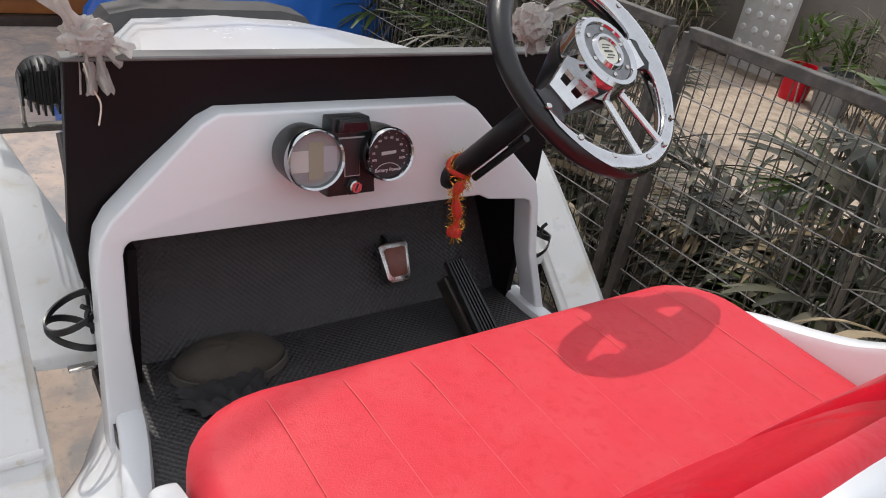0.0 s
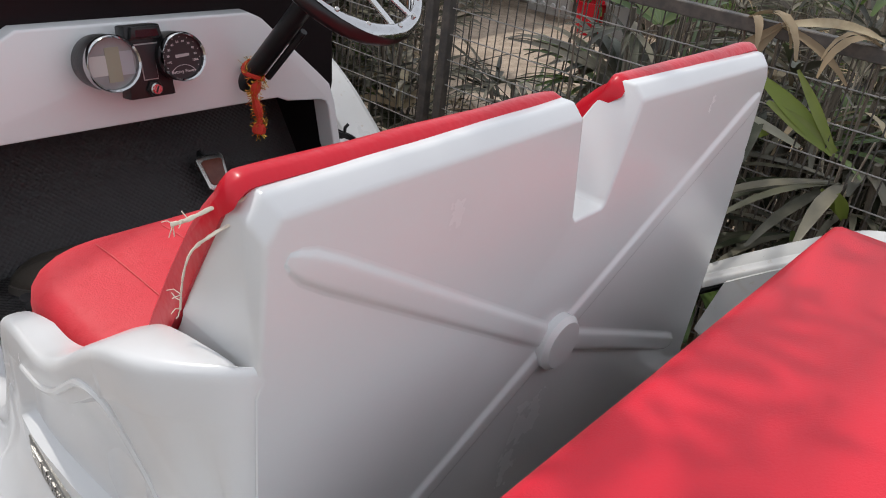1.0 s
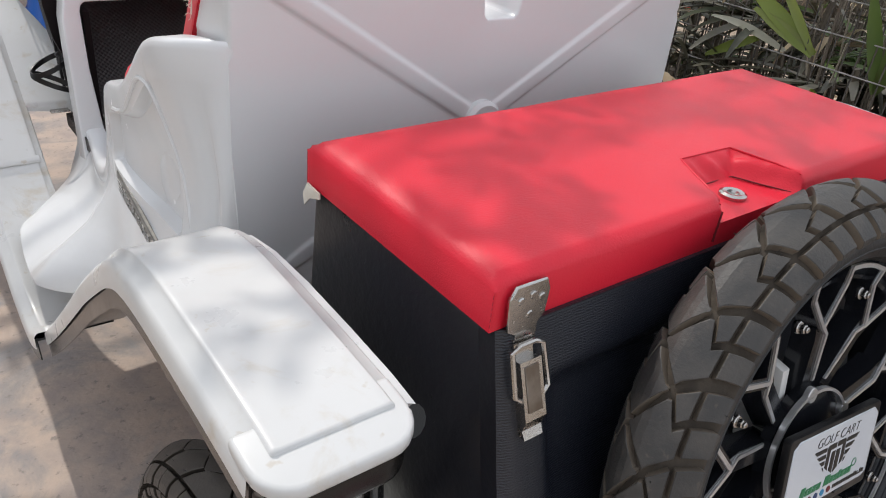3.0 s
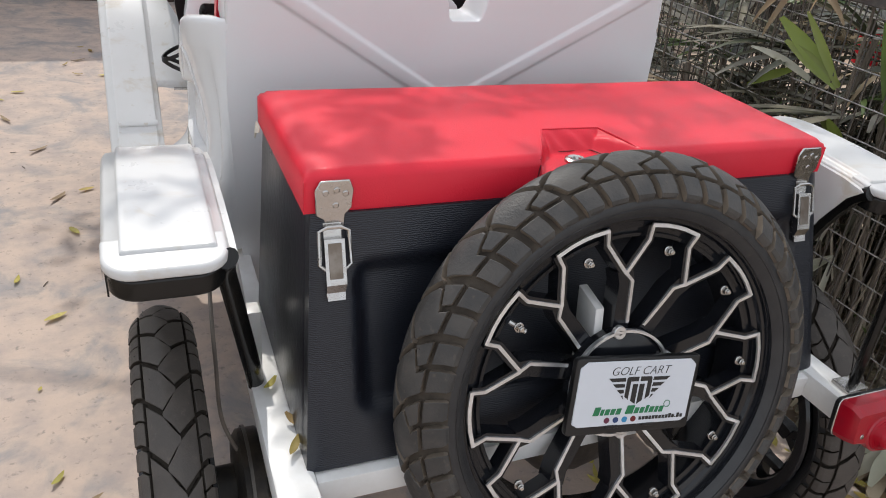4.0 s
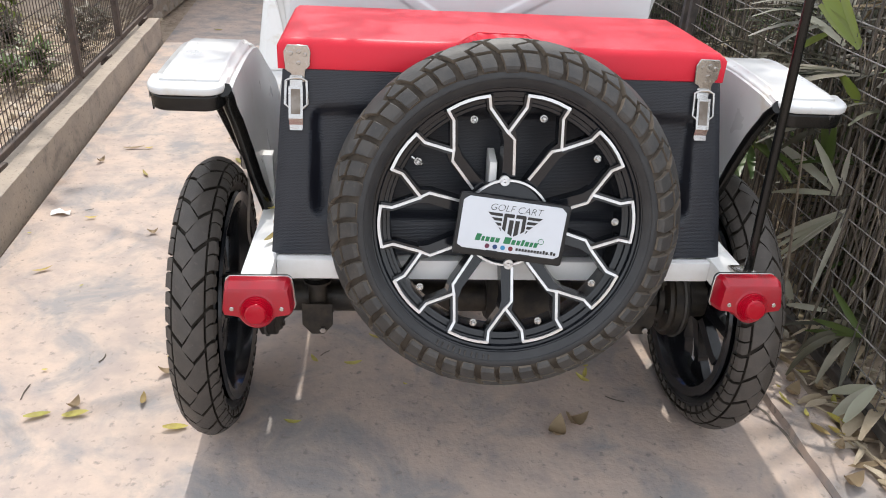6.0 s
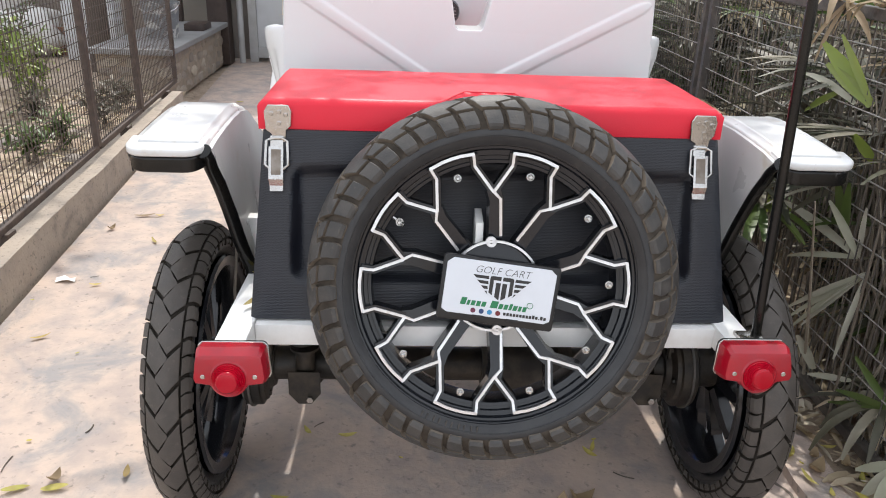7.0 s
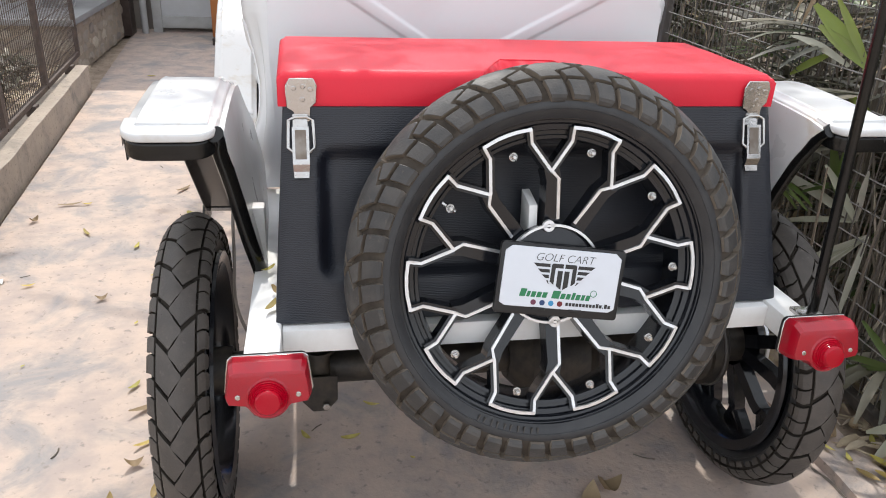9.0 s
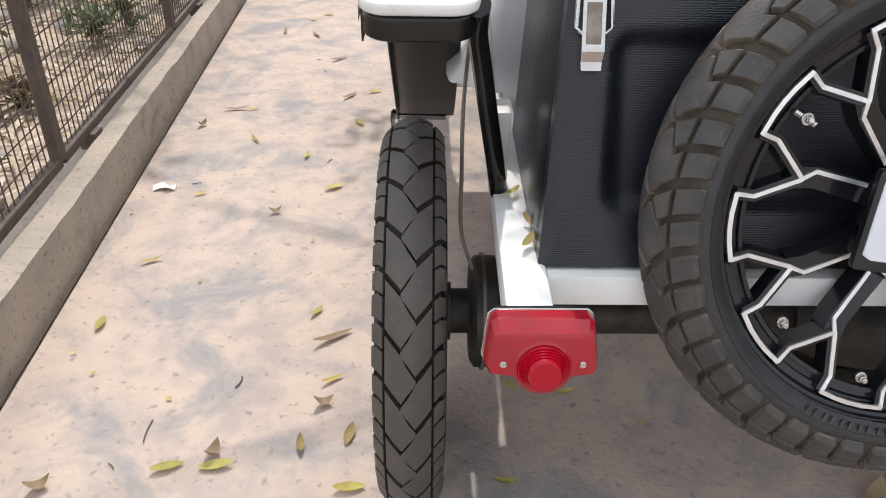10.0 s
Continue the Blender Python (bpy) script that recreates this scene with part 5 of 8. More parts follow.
part("shaft", tube([(0.461, 0.067, 0.552), (0.434, 0.067, 1.09), (0.41, 0.067, 1.75)], 0.0085, 12), M_BLACKPAINT, pole)
part("clamp", cuboid(0.425, 0.47, 0.045, 0.082, 0.550, 0.557, 0.002), M_STEEL, pole)

# ---- storage box ----
sbox = thing("storage_box", "black textured box with a padded red lid on the cart's tail", "storage box", (-0.015, 0.34, 0.55))
bm = hexa([(-0.455, 0.146, 0.547), (0.428, 0.146, 0.547), (0.418, 0.545, 0.547), (-0.448, 0.545, 0.547), (-0.431, 0.246, 0.872), (0.396, 0.246, 0.872), (0.392, 0.545, 0.872), (-0.434, 0.545, 0.872)], 0.008, 2)
bbody = part("body", bm, M_BLACKBOX, sbox, "black glass-fibre box with a woven texture")
bbody.data.materials.append(M_BLACKBOX_SIDE)
for f in bbody.data.polygons:
    f.material_index = 1


def rear_pt(x, s, out):
    """A point on the box's sloping rear: s from 0 (bottom) to 1 (lid)."""
    y = 0.130 + 0.100 * s
    z = 0.547 + 0.325 * s
    return Vector((x, y, z)) + Vector((0, -0.9558, 0.2941)) * out


# moulded rear face with a sunken panel
bm = bmesh.new()
NX, NS = 110, 44
rows = []
for q in range(NS + 1):
    s_ = q / NS
    xa, xb = -0.4535 + 0.0235 * s_, 0.4265 - 0.0315 * s_
    row = []
    for i in range(NX + 1):
        x = xa + (xb - xa) * i / NX
        inx = min(x + 0.385, 0.358 - x)
        ins = min((s_ - 0.19) * 0.334, (0.83 - s_) * 0.334)
        c_ = 0.03
        d = min(inx, ins) if inx > c_ or ins > c_ else c_ - math.hypot(c_ - inx, c_ - ins)
        k = min(max(d / 0.024, 0), 1)
        out = 0.009 - 0.019 * k * k * (3 - 2 * k) + 0.0008 * noise.noise((x * 20, s_ * 8, 3))
        edge = min(i, NX - i)
        out -= 0.006 if edge == 0 else 0.002 if edge == 1 else 0
        row.append(bm.verts.new(rear_pt(x, s_, out)))
    rows.append(row)
for a, b in zip(rows, rows[1:]):
    for i in range(NX):
        bm.faces.new((a[i], a[i + 1], b[i + 1], b[i]))
for a in (rows[0], rows[-1]):
    low = [bm.verts.new(v.co + Vector((0, 0.014, 0))) for v in a]
    for i in range(NX):
        bm.faces.new((a[i], a[i + 1], low[i + 1], low[i]))
for e in (0, NX):
    low = [bm.verts.new(r[e].co + Vector((0, 0.040, 0))) for r in rows]
    for i in range(NS):
        bm.faces.new((rows[i][e], rows[i + 1][e], low[i + 1], low[i]))
rear = part("rear_panel", bm, M_BLACKBOX, bbody, sharp=60)
rear.data.materials.append(M_BLACKBOX_SIDE)
for f in rear.data.polygons:
    f.material_index = 1 if abs(f.normal.x) > 0.6 else 0
# padded lid with a pulled-in pocket at its rear edge
xs = [-0.438, -0.434, -0.426, -0.40, -0.30, -0.2, -0.14] + [-0.1265 + 0.0029 * q for q in range(66)] + [0.075, 0.13, 0.2, 0.30, 0.36, 0.387, 0.395, 0.399]
ys = [0.226, 0.230, 0.237] + [0.2405 + 0.0032 * q for q in range(30)] + [0.345, 0.37, 0.42, 0.47, 0.53, 0.543, 0.552, 0.556]


def pocket(x, y):
    """How far the lid's pull pocket is sunk at a point, 0 to 1: slopes on three sides, a flat floor that runs out at the rear edge."""
    left = (x + 0.068 + (0.325 - y) * 0.5) / max(0.0025, 0.03 * (y - 0.25) / 0.06)
    back = (0.325 - 0.05 * (x + 0.065) - y) / 0.031
    edge = 0.028 + (0.32 - y) * 0.26
    right = (edge - x) / max(0.006, edge - 0.005 - (0.294 - y) * 0.46)
    return min(max(min(left, back, right), 0), 1)


bm = bmesh.new()
grid = []
for j, y in enumerate(ys):
    row = []
    for i, x in enumerate(xs):
        ex = min(x - xs[0], xs[-1] - x)
        ey = min(y - ys[0], ys[-1] - y)
        e = min(ex, ey)
        z = 0.916 + 0.012 * (1 - max(0, 1 - e / 0.016) ** 2) + 0.003 * min(1, e / 0.15) + 0.0012 * noise.noise((x * 12, y * 12, 1))
        k = pocket(x, y)
        if k > 0:
            fold = 0.0035 * math.sin(k * math.pi) * (0.6 + noise.noise((x * 60, y * 60, 9))) + 0.0030 * math.sin(k * math.pi) * math.sin(x * 190 + y * 120)
            z = z + (0.9035 - z) * k + fold
        row.append(bm.verts.new((x, y, z)))
    grid.append(row)
for j in range(len(ys) - 1):
    for i in range(len(xs) - 1):
        bm.faces.new((grid[j][i], grid[j][i + 1], grid[j + 1][i + 1], grid[j + 1][i]))
loop = [grid[0][i] for i in range(len(xs))] + [grid[j][-1] for j in range(1, len(ys))] + [grid[-1][i] for i in range(len(xs) - 2, -1, -1)] + [grid[j][0] for j in range(len(ys) - 2, 0, -1)]
low = [bm.verts.new((v.co.x, v.co.y, 0.874)) for v in loop]
for i in range(len(loop)):
    bm.faces.new((loop[i], loop[(i + 1) % len(loop)], low[(i + 1) % len(loop)], low[i]))
bm.faces.new(low)
lid = part("lid", bm, M_RED, sbox, "padded red vinyl lid with a stitched pull pocket", sharp=55)
def top_at(x, y):
    """Height of the lid's stuffed top."""
    e = min(x + 0.438, 0.399 - x, y - 0.226, 0.556 - y)
    return 0.916 + 0.012 * (1 - max(0, 1 - e / 0.016) ** 2) + 0.003 * min(1, e / 0.15)


edge = [(-0.1165, 0.232), (-0.1015, 0.26), (-0.0865, 0.29), (-0.0670, 0.3245), (-0.02, 0.3235), (0.028, 0.3215), (0.034, 0.298), (0.043, 0.262), (0.051, 0.234)]
part("piping", tube([(a, b, top_at(a, b) + 0.0002) for a, b in edge], 0.0013, 6), M_RED, lid)
M_THREAD = mat("dark_red_thread", (0.16, 0.008, 0.014), 0.7)
part("pocket_seam", tube([(-0.050, 0.2950, 0.906), (-0.01, 0.2955, 0.906), (0.005, 0.294, 0.906), (0.018, 0.266, 0.906), (0.036, 0.232, 0.906)], 0.0010, 5), M_THREAD, lid)
part("pocket_seam", tube([(-0.1180, 0.2258, 0.918), (-0.1195, 0.2252, 0.905), (-0.1200, 0.2252, 0.882)], 0.0012, 5), M_THREAD, lid)
bm = revolve([(0.0, 0.0), (0.005, 0.0), (0.006, 0.003), (0.010, 0.004), (0.013, 0.002), (0.013, -0.004)], 28, pose(-0.040, 0.262, 0.9055) @ Matrix.Diagonal((1.25, 1.25, 1, 1)))
part("grommet", bm, M_STEEL, lid, "worn steel eyelet")
for xe in (-0.4385, 0.3995):        # stitched corner seams
    for ye in (0.2255, 0.5565):
        for q in range(6):
            part("stitch", tube([(xe * 0.998, ye + (0.0012 if ye < 0.4 else -0.0012), 0.879 + q * 0.006), (xe * 0.998, ye + (0.0012 if ye < 0.4 else -0.0012), 0.8825 + q * 0.006)], 0.0006, 5), M_THREAD, lid)
# torn tape at the front corner
bm = bmesh.new()
rag = [(-0.4405, 0.548, 0.878), (-0.4405, 0.52, 0.876), (-0.4415, 0.518, 0.870), (-0.4425, 0.538, 0.863), (-0.4430, 0.55, 0.850), (-0.4415, 0.556, 0.862)]
a = [bm.verts.new(p) for p in rag]
b = [bm.verts.new((p[0] - 0.002, p[1], p[2])) for p in rag]
bm.faces.new(a)
bm.faces.new(b)
for i in range(len(rag)):
    bm.faces.new((a[i], a[(i + 1) % 6], b[(i + 1) % 6], b[i]))
part("torn_tape", bm, M_ROPE, sbox, "scrap of torn pale tape")


M_TARNISH = mat("tarnished_steel", (0.16, 0.13, 0.105), 0.35, metal=0.8, var=(0.30, 0.27, 0.24), var_scale=40, var_amount=0.6)


def latch(x):
    """A steel toggle latch: strike plate with rivets, wire bail, lever."""
    def P(a, s, o):
        return rear_pt(x + a * 0.8 - 0.003, s * 0.94 + 0.065, o - 0.004)
    top_out = 0.012
    bm = prism([(-0.026, 0.872), (-0.028, 0.905), (-0.020, 0.917), (0.022, 0.917), (0.028, 0.905), (0.026, 0.880), (0.016, 0.872), (0.014, 0.845), (-0.012, 0.845), (-0.014, 0.866)],
               lambda a, b, d: (x + a * 0.86, 0.2215 - d - (0.875 - b) * 0.1 if b < 0.88 else 0.2225 - d, b + 0.002), (0.0, 0.004), 0.001, 1)
    lt = part("latch", bm, M_STEEL, sbox, "worn stainless toggle latch")
    for a, b in ((-0.013, 0.902), (0.003, 0.905), (0.016, 0.900), (0.002, 0.885)):
        bm = bmesh.new()
        disc(bm, spot((x + a * 0.86, 0.2195, b + 0.002), (0, -1, 0)), 0.004, 0.003, 12, 0.001)
        part("rivet", bm, M_STEEL, lt)
    bail = [P(-0.022, 0.93, 0.020), P(-0.024, 0.80, 0.022), P(-0.012, 0.775, 0.022), P(0.014, 0.775, 0.022), P(0.026, 0.80, 0.022), P(0.024, 0.93, 0.020), P(0.012, 0.945, 0.020), P(-0.010, 0.945, 0.020)]
    part("bail", tube(bail, 0.0028, 8, closed=True), M_STEEL, lt)
    bm = bmesh.new()
    skin(bm, [[P(-0.015, 0.90, 0.010), P(-0.016, 0.90, 0.024), P(0.016, 0.90, 0.024), P(0.015, 0.90, 0.010)], [P(-0.015, 0.72, 0.012), P(-0.016, 0.72, 0.027), P(0.016, 0.72, 0.027), P(0.015, 0.72, 0.012)],
              [P(-0.014, 0.685, 0.016), P(-0.015, 0.685, 0.020), P(0.015, 0.685, 0.020), P(0.014, 0.685, 0.016)], [P(-0.013, 0.655, 0.016), P(-0.014, 0.655, 0.022), P(0.014, 0.655, 0.022), P(0.013, 0.655, 0.016)]])
    soften(bm, 0.002, 1, 30)
    part("lever", bm, M_STEEL, lt)
    bm = hexa([P(-0.0105, 0.745, 0.0262), P(0.0105, 0.745, 0.0262), P(0.0105, 0.885, 0.0242), P(-0.0105, 0.885, 0.0242), P(-0.0105, 0.745, 0.0280), P(0.0105, 0.745, 0.0280), P(0.0105, 0.885, 0.0252), P(-0.0105, 0.885, 0.0252)], 0.0006, 1)
    part("lever_channel", bm, M_TARNISH, lt, "tarnished brown channel")
    bm = hexa([P(-0.014, 0.66, 0.012), P(0.014, 0.66, 0.012), P(0.014, 0.96, 0.012), P(-0.014, 0.96, 0.012), P(-0.014, 0.66, 0.015), P(0.014, 0.66, 0.015), P(0.014, 0.96, 0.015), P(-0.014, 0.96, 0.015)])
    part("base_plate", bm, M_STEEL, lt)


latch(-0.402)
latch(0.362)

# ---- plate on the spare wheel ----
pmx = SM @ pose(0.006, -0.004, 0.013, 0, 0, -6.3)
plate = thing("sign_plate", "small white sign board in a black frame on the spare wheel", "sign", SPARE_C)
M_PLATE = mat("white_sign_sheet", (0.62, 0.65, 0.70), 0.25, coat=0.3, var=(0.58, 0.61, 0.66), var_scale=20)


def on_plate(a, b, d):
    return pmx @ Vector((a, b, d))


def rounded(x0, x1, y0, y1, r, steps=4):
    """A rectangle's outline with rounded corners."""
    out = []
    for cx_, cy_, a0 in ((x1 - r, y1 - r, 0), (x0 + r, y1 - r, 90), (x0 + r, y0 + r, 180), (x1 - r, y0 + r, 270)):
        out += [(cx_ + r * math.cos(radians(a0 + 90 * k / steps)), cy_ + r * math.sin(radians(a0 + 90 * k / steps))) for k in range(steps + 1)]
    return out


part("frame", prism(rounded(-0.1015, 0.1015, -0.0585, 0.0555, 0.006), on_plate, (-0.006, 0.0050), 0.003, 2), M_BLACK, plate, "black plastic plate holder")
sheet = [(-0.0945, -0.040), (-0.085, -0.0455), (0.085, -0.0455), (0.0945, -0.040), (0.0945, 0.042), (0.084, 0.0505), (-0.084, 0.0505), (-0.0945, 0.042)]
part("sheet", prism(sheet, on_plate, (0.0, 0.0064), 0.0008, 1), M_PLATE, plate, "white printed sheet")
for a in (-0.030, 0.030):
    part("clip", prism(rounded(a - 0.011, a + 0.011, -0.049, -0.0445, 0.0015, 2), on_plate, (0.0, 0.0078), 0.0008, 1), M_BLACK, plate)
M_INK = mat("black_print", (0.015, 0.015, 0.015), 0.4)
M_GREENINK = mat("green_print", (0.012, 0.17, 0.065), 0.4)
lettering("GOLF CART", 0.0178, pmx @ pose(0.0016, 0.0355, 0.0066), 0.0003, M_INK, "lettering", plate, 0.25, -0.00035)
EM = (0.0024, 0.0075)        # winged emblem as plain shapes


def ink(outline, name="", material=None, into=None):
    shape = prism([(a + EM[0], b + EM[1]) for a, b in outline], on_plate, (0.0062, 0.0070), bm=into)
    if into is None:
        part(name, shape, material, plate, smooth=False)


for sg in (-1, 1):
    for k in range(4):
        y, x1 = 0.0185 - k * 0.0088, 0.0505 - k * 0.0078
        ink([(sg * 0.0235, y), (sg * x1, y), (sg * (x1 - 0.006), y - 0.0052), (sg * 0.0225, y - 0.0052)], "emblem_stripe", M_INK)
    ink([(sg * 0.0015, 0.0195), (sg * 0.0185, 0.0195), (sg * 0.0205, 0.017), (sg * 0.0205, -0.0095), (sg * 0.0140, -0.0145), (sg * 0.0140, 0.0128), (sg * 0.0015, 0.0128)], "emblem_hook", M_INK)
    ink([(sg * 0.0015, 0.0085), (sg * 0.0095, 0.0085), (sg * 0.0095, -0.0165), (sg * 0.0015, -0.0215)], "emblem_bar", M_INK)
bm = bmesh.new()
EM = (0, 0)
x = -0.0640
for k, w in enumerate((0.0105, 0.0062, 0.0082, 0.0082, 0.0085, 0, 0.0135, 0.0082, 0.0078, 0.0062, 0.0082, 0.0064, 0.0078)):
    if not w:
        x += 0.006
        continue
    tall = 0.0125 if k in (0, 6) else 0.0112 if k == 9 else 0.0088
    ink([(x, -0.0285), (x + w - 0.0012, -0.0285), (x + w - 0.0012 + tall * 0.22, -0.0285 + tall), (x + tall * 0.22, -0.0285 + tall)], into=bm)
    x += w + 0.0009
part("lettering_bar", bm, M_GREENINK, plate, smooth=False)
bm = revolve([(0.0046, 0.0062), (0.0046, 0.0070), (0.0055, 0.0070), (0.0055, 0.0062)], 24, pmx @ pose(0.0565, -0.0165, 0), closed_profile=True)
part("round_mark", bm, M_GREENINK, plate, smooth=False)
bm = bmesh.new()
x = 0.0130
for k in range(14):
    if k == 11:
        ink([(x, -0.0390), (x + 0.0016, -0.0390), (x + 0.0016, -0.0374), (x, -0.0374)], into=bm)
        x += 0.003
        continue
    tall = 0.0066 if k in (9, 12) else 0.0050
    ink([(x, -0.0390), (x + 0.0042, -0.0390), (x + 0.0042, -0.0390 + tall), (x, -0.0390 + tall)], into=bm)
    x += 0.0056
part("lettering_bar", bm, M_INK, plate, smooth=False)
for k, c in enumerate(((0.12, 0.02, 0.05), (0.015, 0.045, 0.14), (0.03, 0.22, 0.42), (0.13, 0.008, 0.012))):
    bm = bmesh.new()
    disc(bm, pmx @ pose(-0.0397 + k * 0.0144, -0.0368, 0.0062), 0.0044, 0.0008, 18)
    part("icon", bm, mat("icon_print", c, 0.4), plate, smooth=False)

# ---- fences ----
def fence_panel(name, a, b, z0, z1, rail, wire, gap_h, gap_v, label, post_m, wire_m, wob=0.003):
    """A welded-wire fence between two plan points: frame rails, posts and each direction of wires."""
    a, b = Vector(a), Vector(b)
    L = (b - a).length
    d = (b - a).normalized()
    f = thing(name, label, "fence", (a.x, a.y, z0))
    nrm = Vector((-d.y, d.x))

    def P(s, z, o=0.0):
        q = a + d * s + nrm * o
        return Vector((q.x, q.y, z))
    for zz in (z0, z1):
        bm = hexa([P(0, zz - rail, -rail), P(L, zz - rail, -rail), P(L, zz - rail, rail), P(0, zz - rail, rail), P(0, zz + rail, -rail), P(L, zz + rail, -rail), P(L, zz + rail, rail), P(0, zz + rail, rail)], 0.002, 1)
        part("rail", bm, post_m, f)
    for s in (0.0, L):
        bm = hexa([P(s - rail, z0, -rail), P(s + rail, z0, -rail), P(s + rail, z0, rail), P(s - rail, z0, rail), P(s - rail, z1, -rail), P(s + rail, z1, -rail), P(s + rail, z1, rail), P(s - rail, z1, rail)], 0.002, 1)
        part("post", bm, post_m, f)
    bm = bmesh.new()
    upright = 0
    n = int(L / gap_v)
    for i in range(1, n):
        s = i * L / n
        tube([P(s + wob * noise.noise((s * 3, q, 1)), z0 + (z1 - z0) * q / 3, wob * noise.noise((s * 5, q, 2))) for q in range(4)], wire, 5, bm)
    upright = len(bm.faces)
    m_ = int((z1 - z0) / gap_h)
    for i in range(1, m_):
        tube([P(L * q / 6, z0 + (z1 - z0) * i / m_ + wob * noise.noise((i, q, 5)), wob * 2 * noise.noise((i, q, 7)) + wire) for q in range(7)], wire, 5, bm)
    mesh = part("wire_mesh", bm, wire_m, f)
    mesh["kind"] = "stuff"
    # uprights take the post material, level wires keep wire_m
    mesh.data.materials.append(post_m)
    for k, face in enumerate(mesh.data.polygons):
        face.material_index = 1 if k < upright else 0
    return f


def lf(y):
    return (left_x(y, -0.098), y)


for y0, y1 in ((-0.7, 1.215), (1.235, 2.545), (2.565, 3.37), (3.39, 4.33)):
    fence_panel("wire_fence", lf(y0), lf(y1), 0.175, 1.45, 0.014, 0.0021, 0.062, 0.034, "rusty brown steel frame fence with a narrow wire grid", M_RUST, M_RUST)
for k, y in enumerate((0.2, 1.46, 3.03, 4.0)):
    x = left_x(y, -0.098)
    tagged(part("brick_stub", cuboid(x - 0.02, x + 0.03, y - 0.03, y + 0.03, 0.10, 0.165, 0.004), M_RUST), "small brick under the fence foot", "brick", group="fence feet")


def rf(y):
    return (0.965 + 0.035 * min(max((y - 0.3) / 1.6, 0), 1.2), y)


# level wires are coloured pale as if catching sun, uprights left dark
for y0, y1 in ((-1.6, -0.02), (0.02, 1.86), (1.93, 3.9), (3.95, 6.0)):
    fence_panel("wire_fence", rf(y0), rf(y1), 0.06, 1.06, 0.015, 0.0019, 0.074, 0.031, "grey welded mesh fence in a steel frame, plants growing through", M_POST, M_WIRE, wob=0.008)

# ---- lady palms behind and through the right fence ----
def strap(bm, base, way, up, length, width, droop, segs=6):
    """One leaflet: a folded, tapering strap that bends down."""
    p = Vector(base)
    d = Vector(way).normalized()
    s = d.cross(Vector(up)).normalized()
    rows = []
    step = length / segs
    for i in range(segs + 1):
        k = i / segs
        w = width * (0.35 + 0.65 * math.sin(min(1, k * 1.25 + 0.12) * math.pi * 0.62)) * (1 - max(0, k - 0.55) ** 1.5 * 2.3)
        w = max(w, width * 0.06)
        nrm = s.cross(d).normalized()
        rows.append((p - s * w / 2 + nrm * w * 0.16, p.copy(), p + s * w / 2 + nrm * w * 0.16))
        p = p + d * step
        d = (d + Vector((0, 0, -1)) * droop * (0.25 + k)).normalized()
    vs = [[bm.verts.new(q) for q in r] for r in rows]
    for a, b in zip(vs, vs[1:]):
        bm.faces.new((a[0], a[1], b[1], b[0]))
        bm.faces.new((a[1], a[2], b[2], b[1]))


def fan(bm, base, way, count, length, width, spread, droop, rng):
    way = Vector(way).normalized()
    side = way.cross(Vector((0, 0, 1)))
    if side.length < 0.1:
        side = Vector((1, 0, 0))
    side.normalize()
    up = side.cross(way)
    for k in range(count):
        a = radians(spread) * ((k + 0.5) / count - 0.5) + rng.uniform(-0.08, 0.08)
        w = way * math.cos(a) + side * math.sin(a) + up * rng.uniform(-0.12, 0.14)
        strap(bm, Vector(base) + w * 0.01, w, up, length * rng.uniform(0.75, 1.1) * (1 - 0.2 * abs(math.sin(a))), width * rng.uniform(0.75, 1.15), droop * rng.uniform(0.6, 1.5))


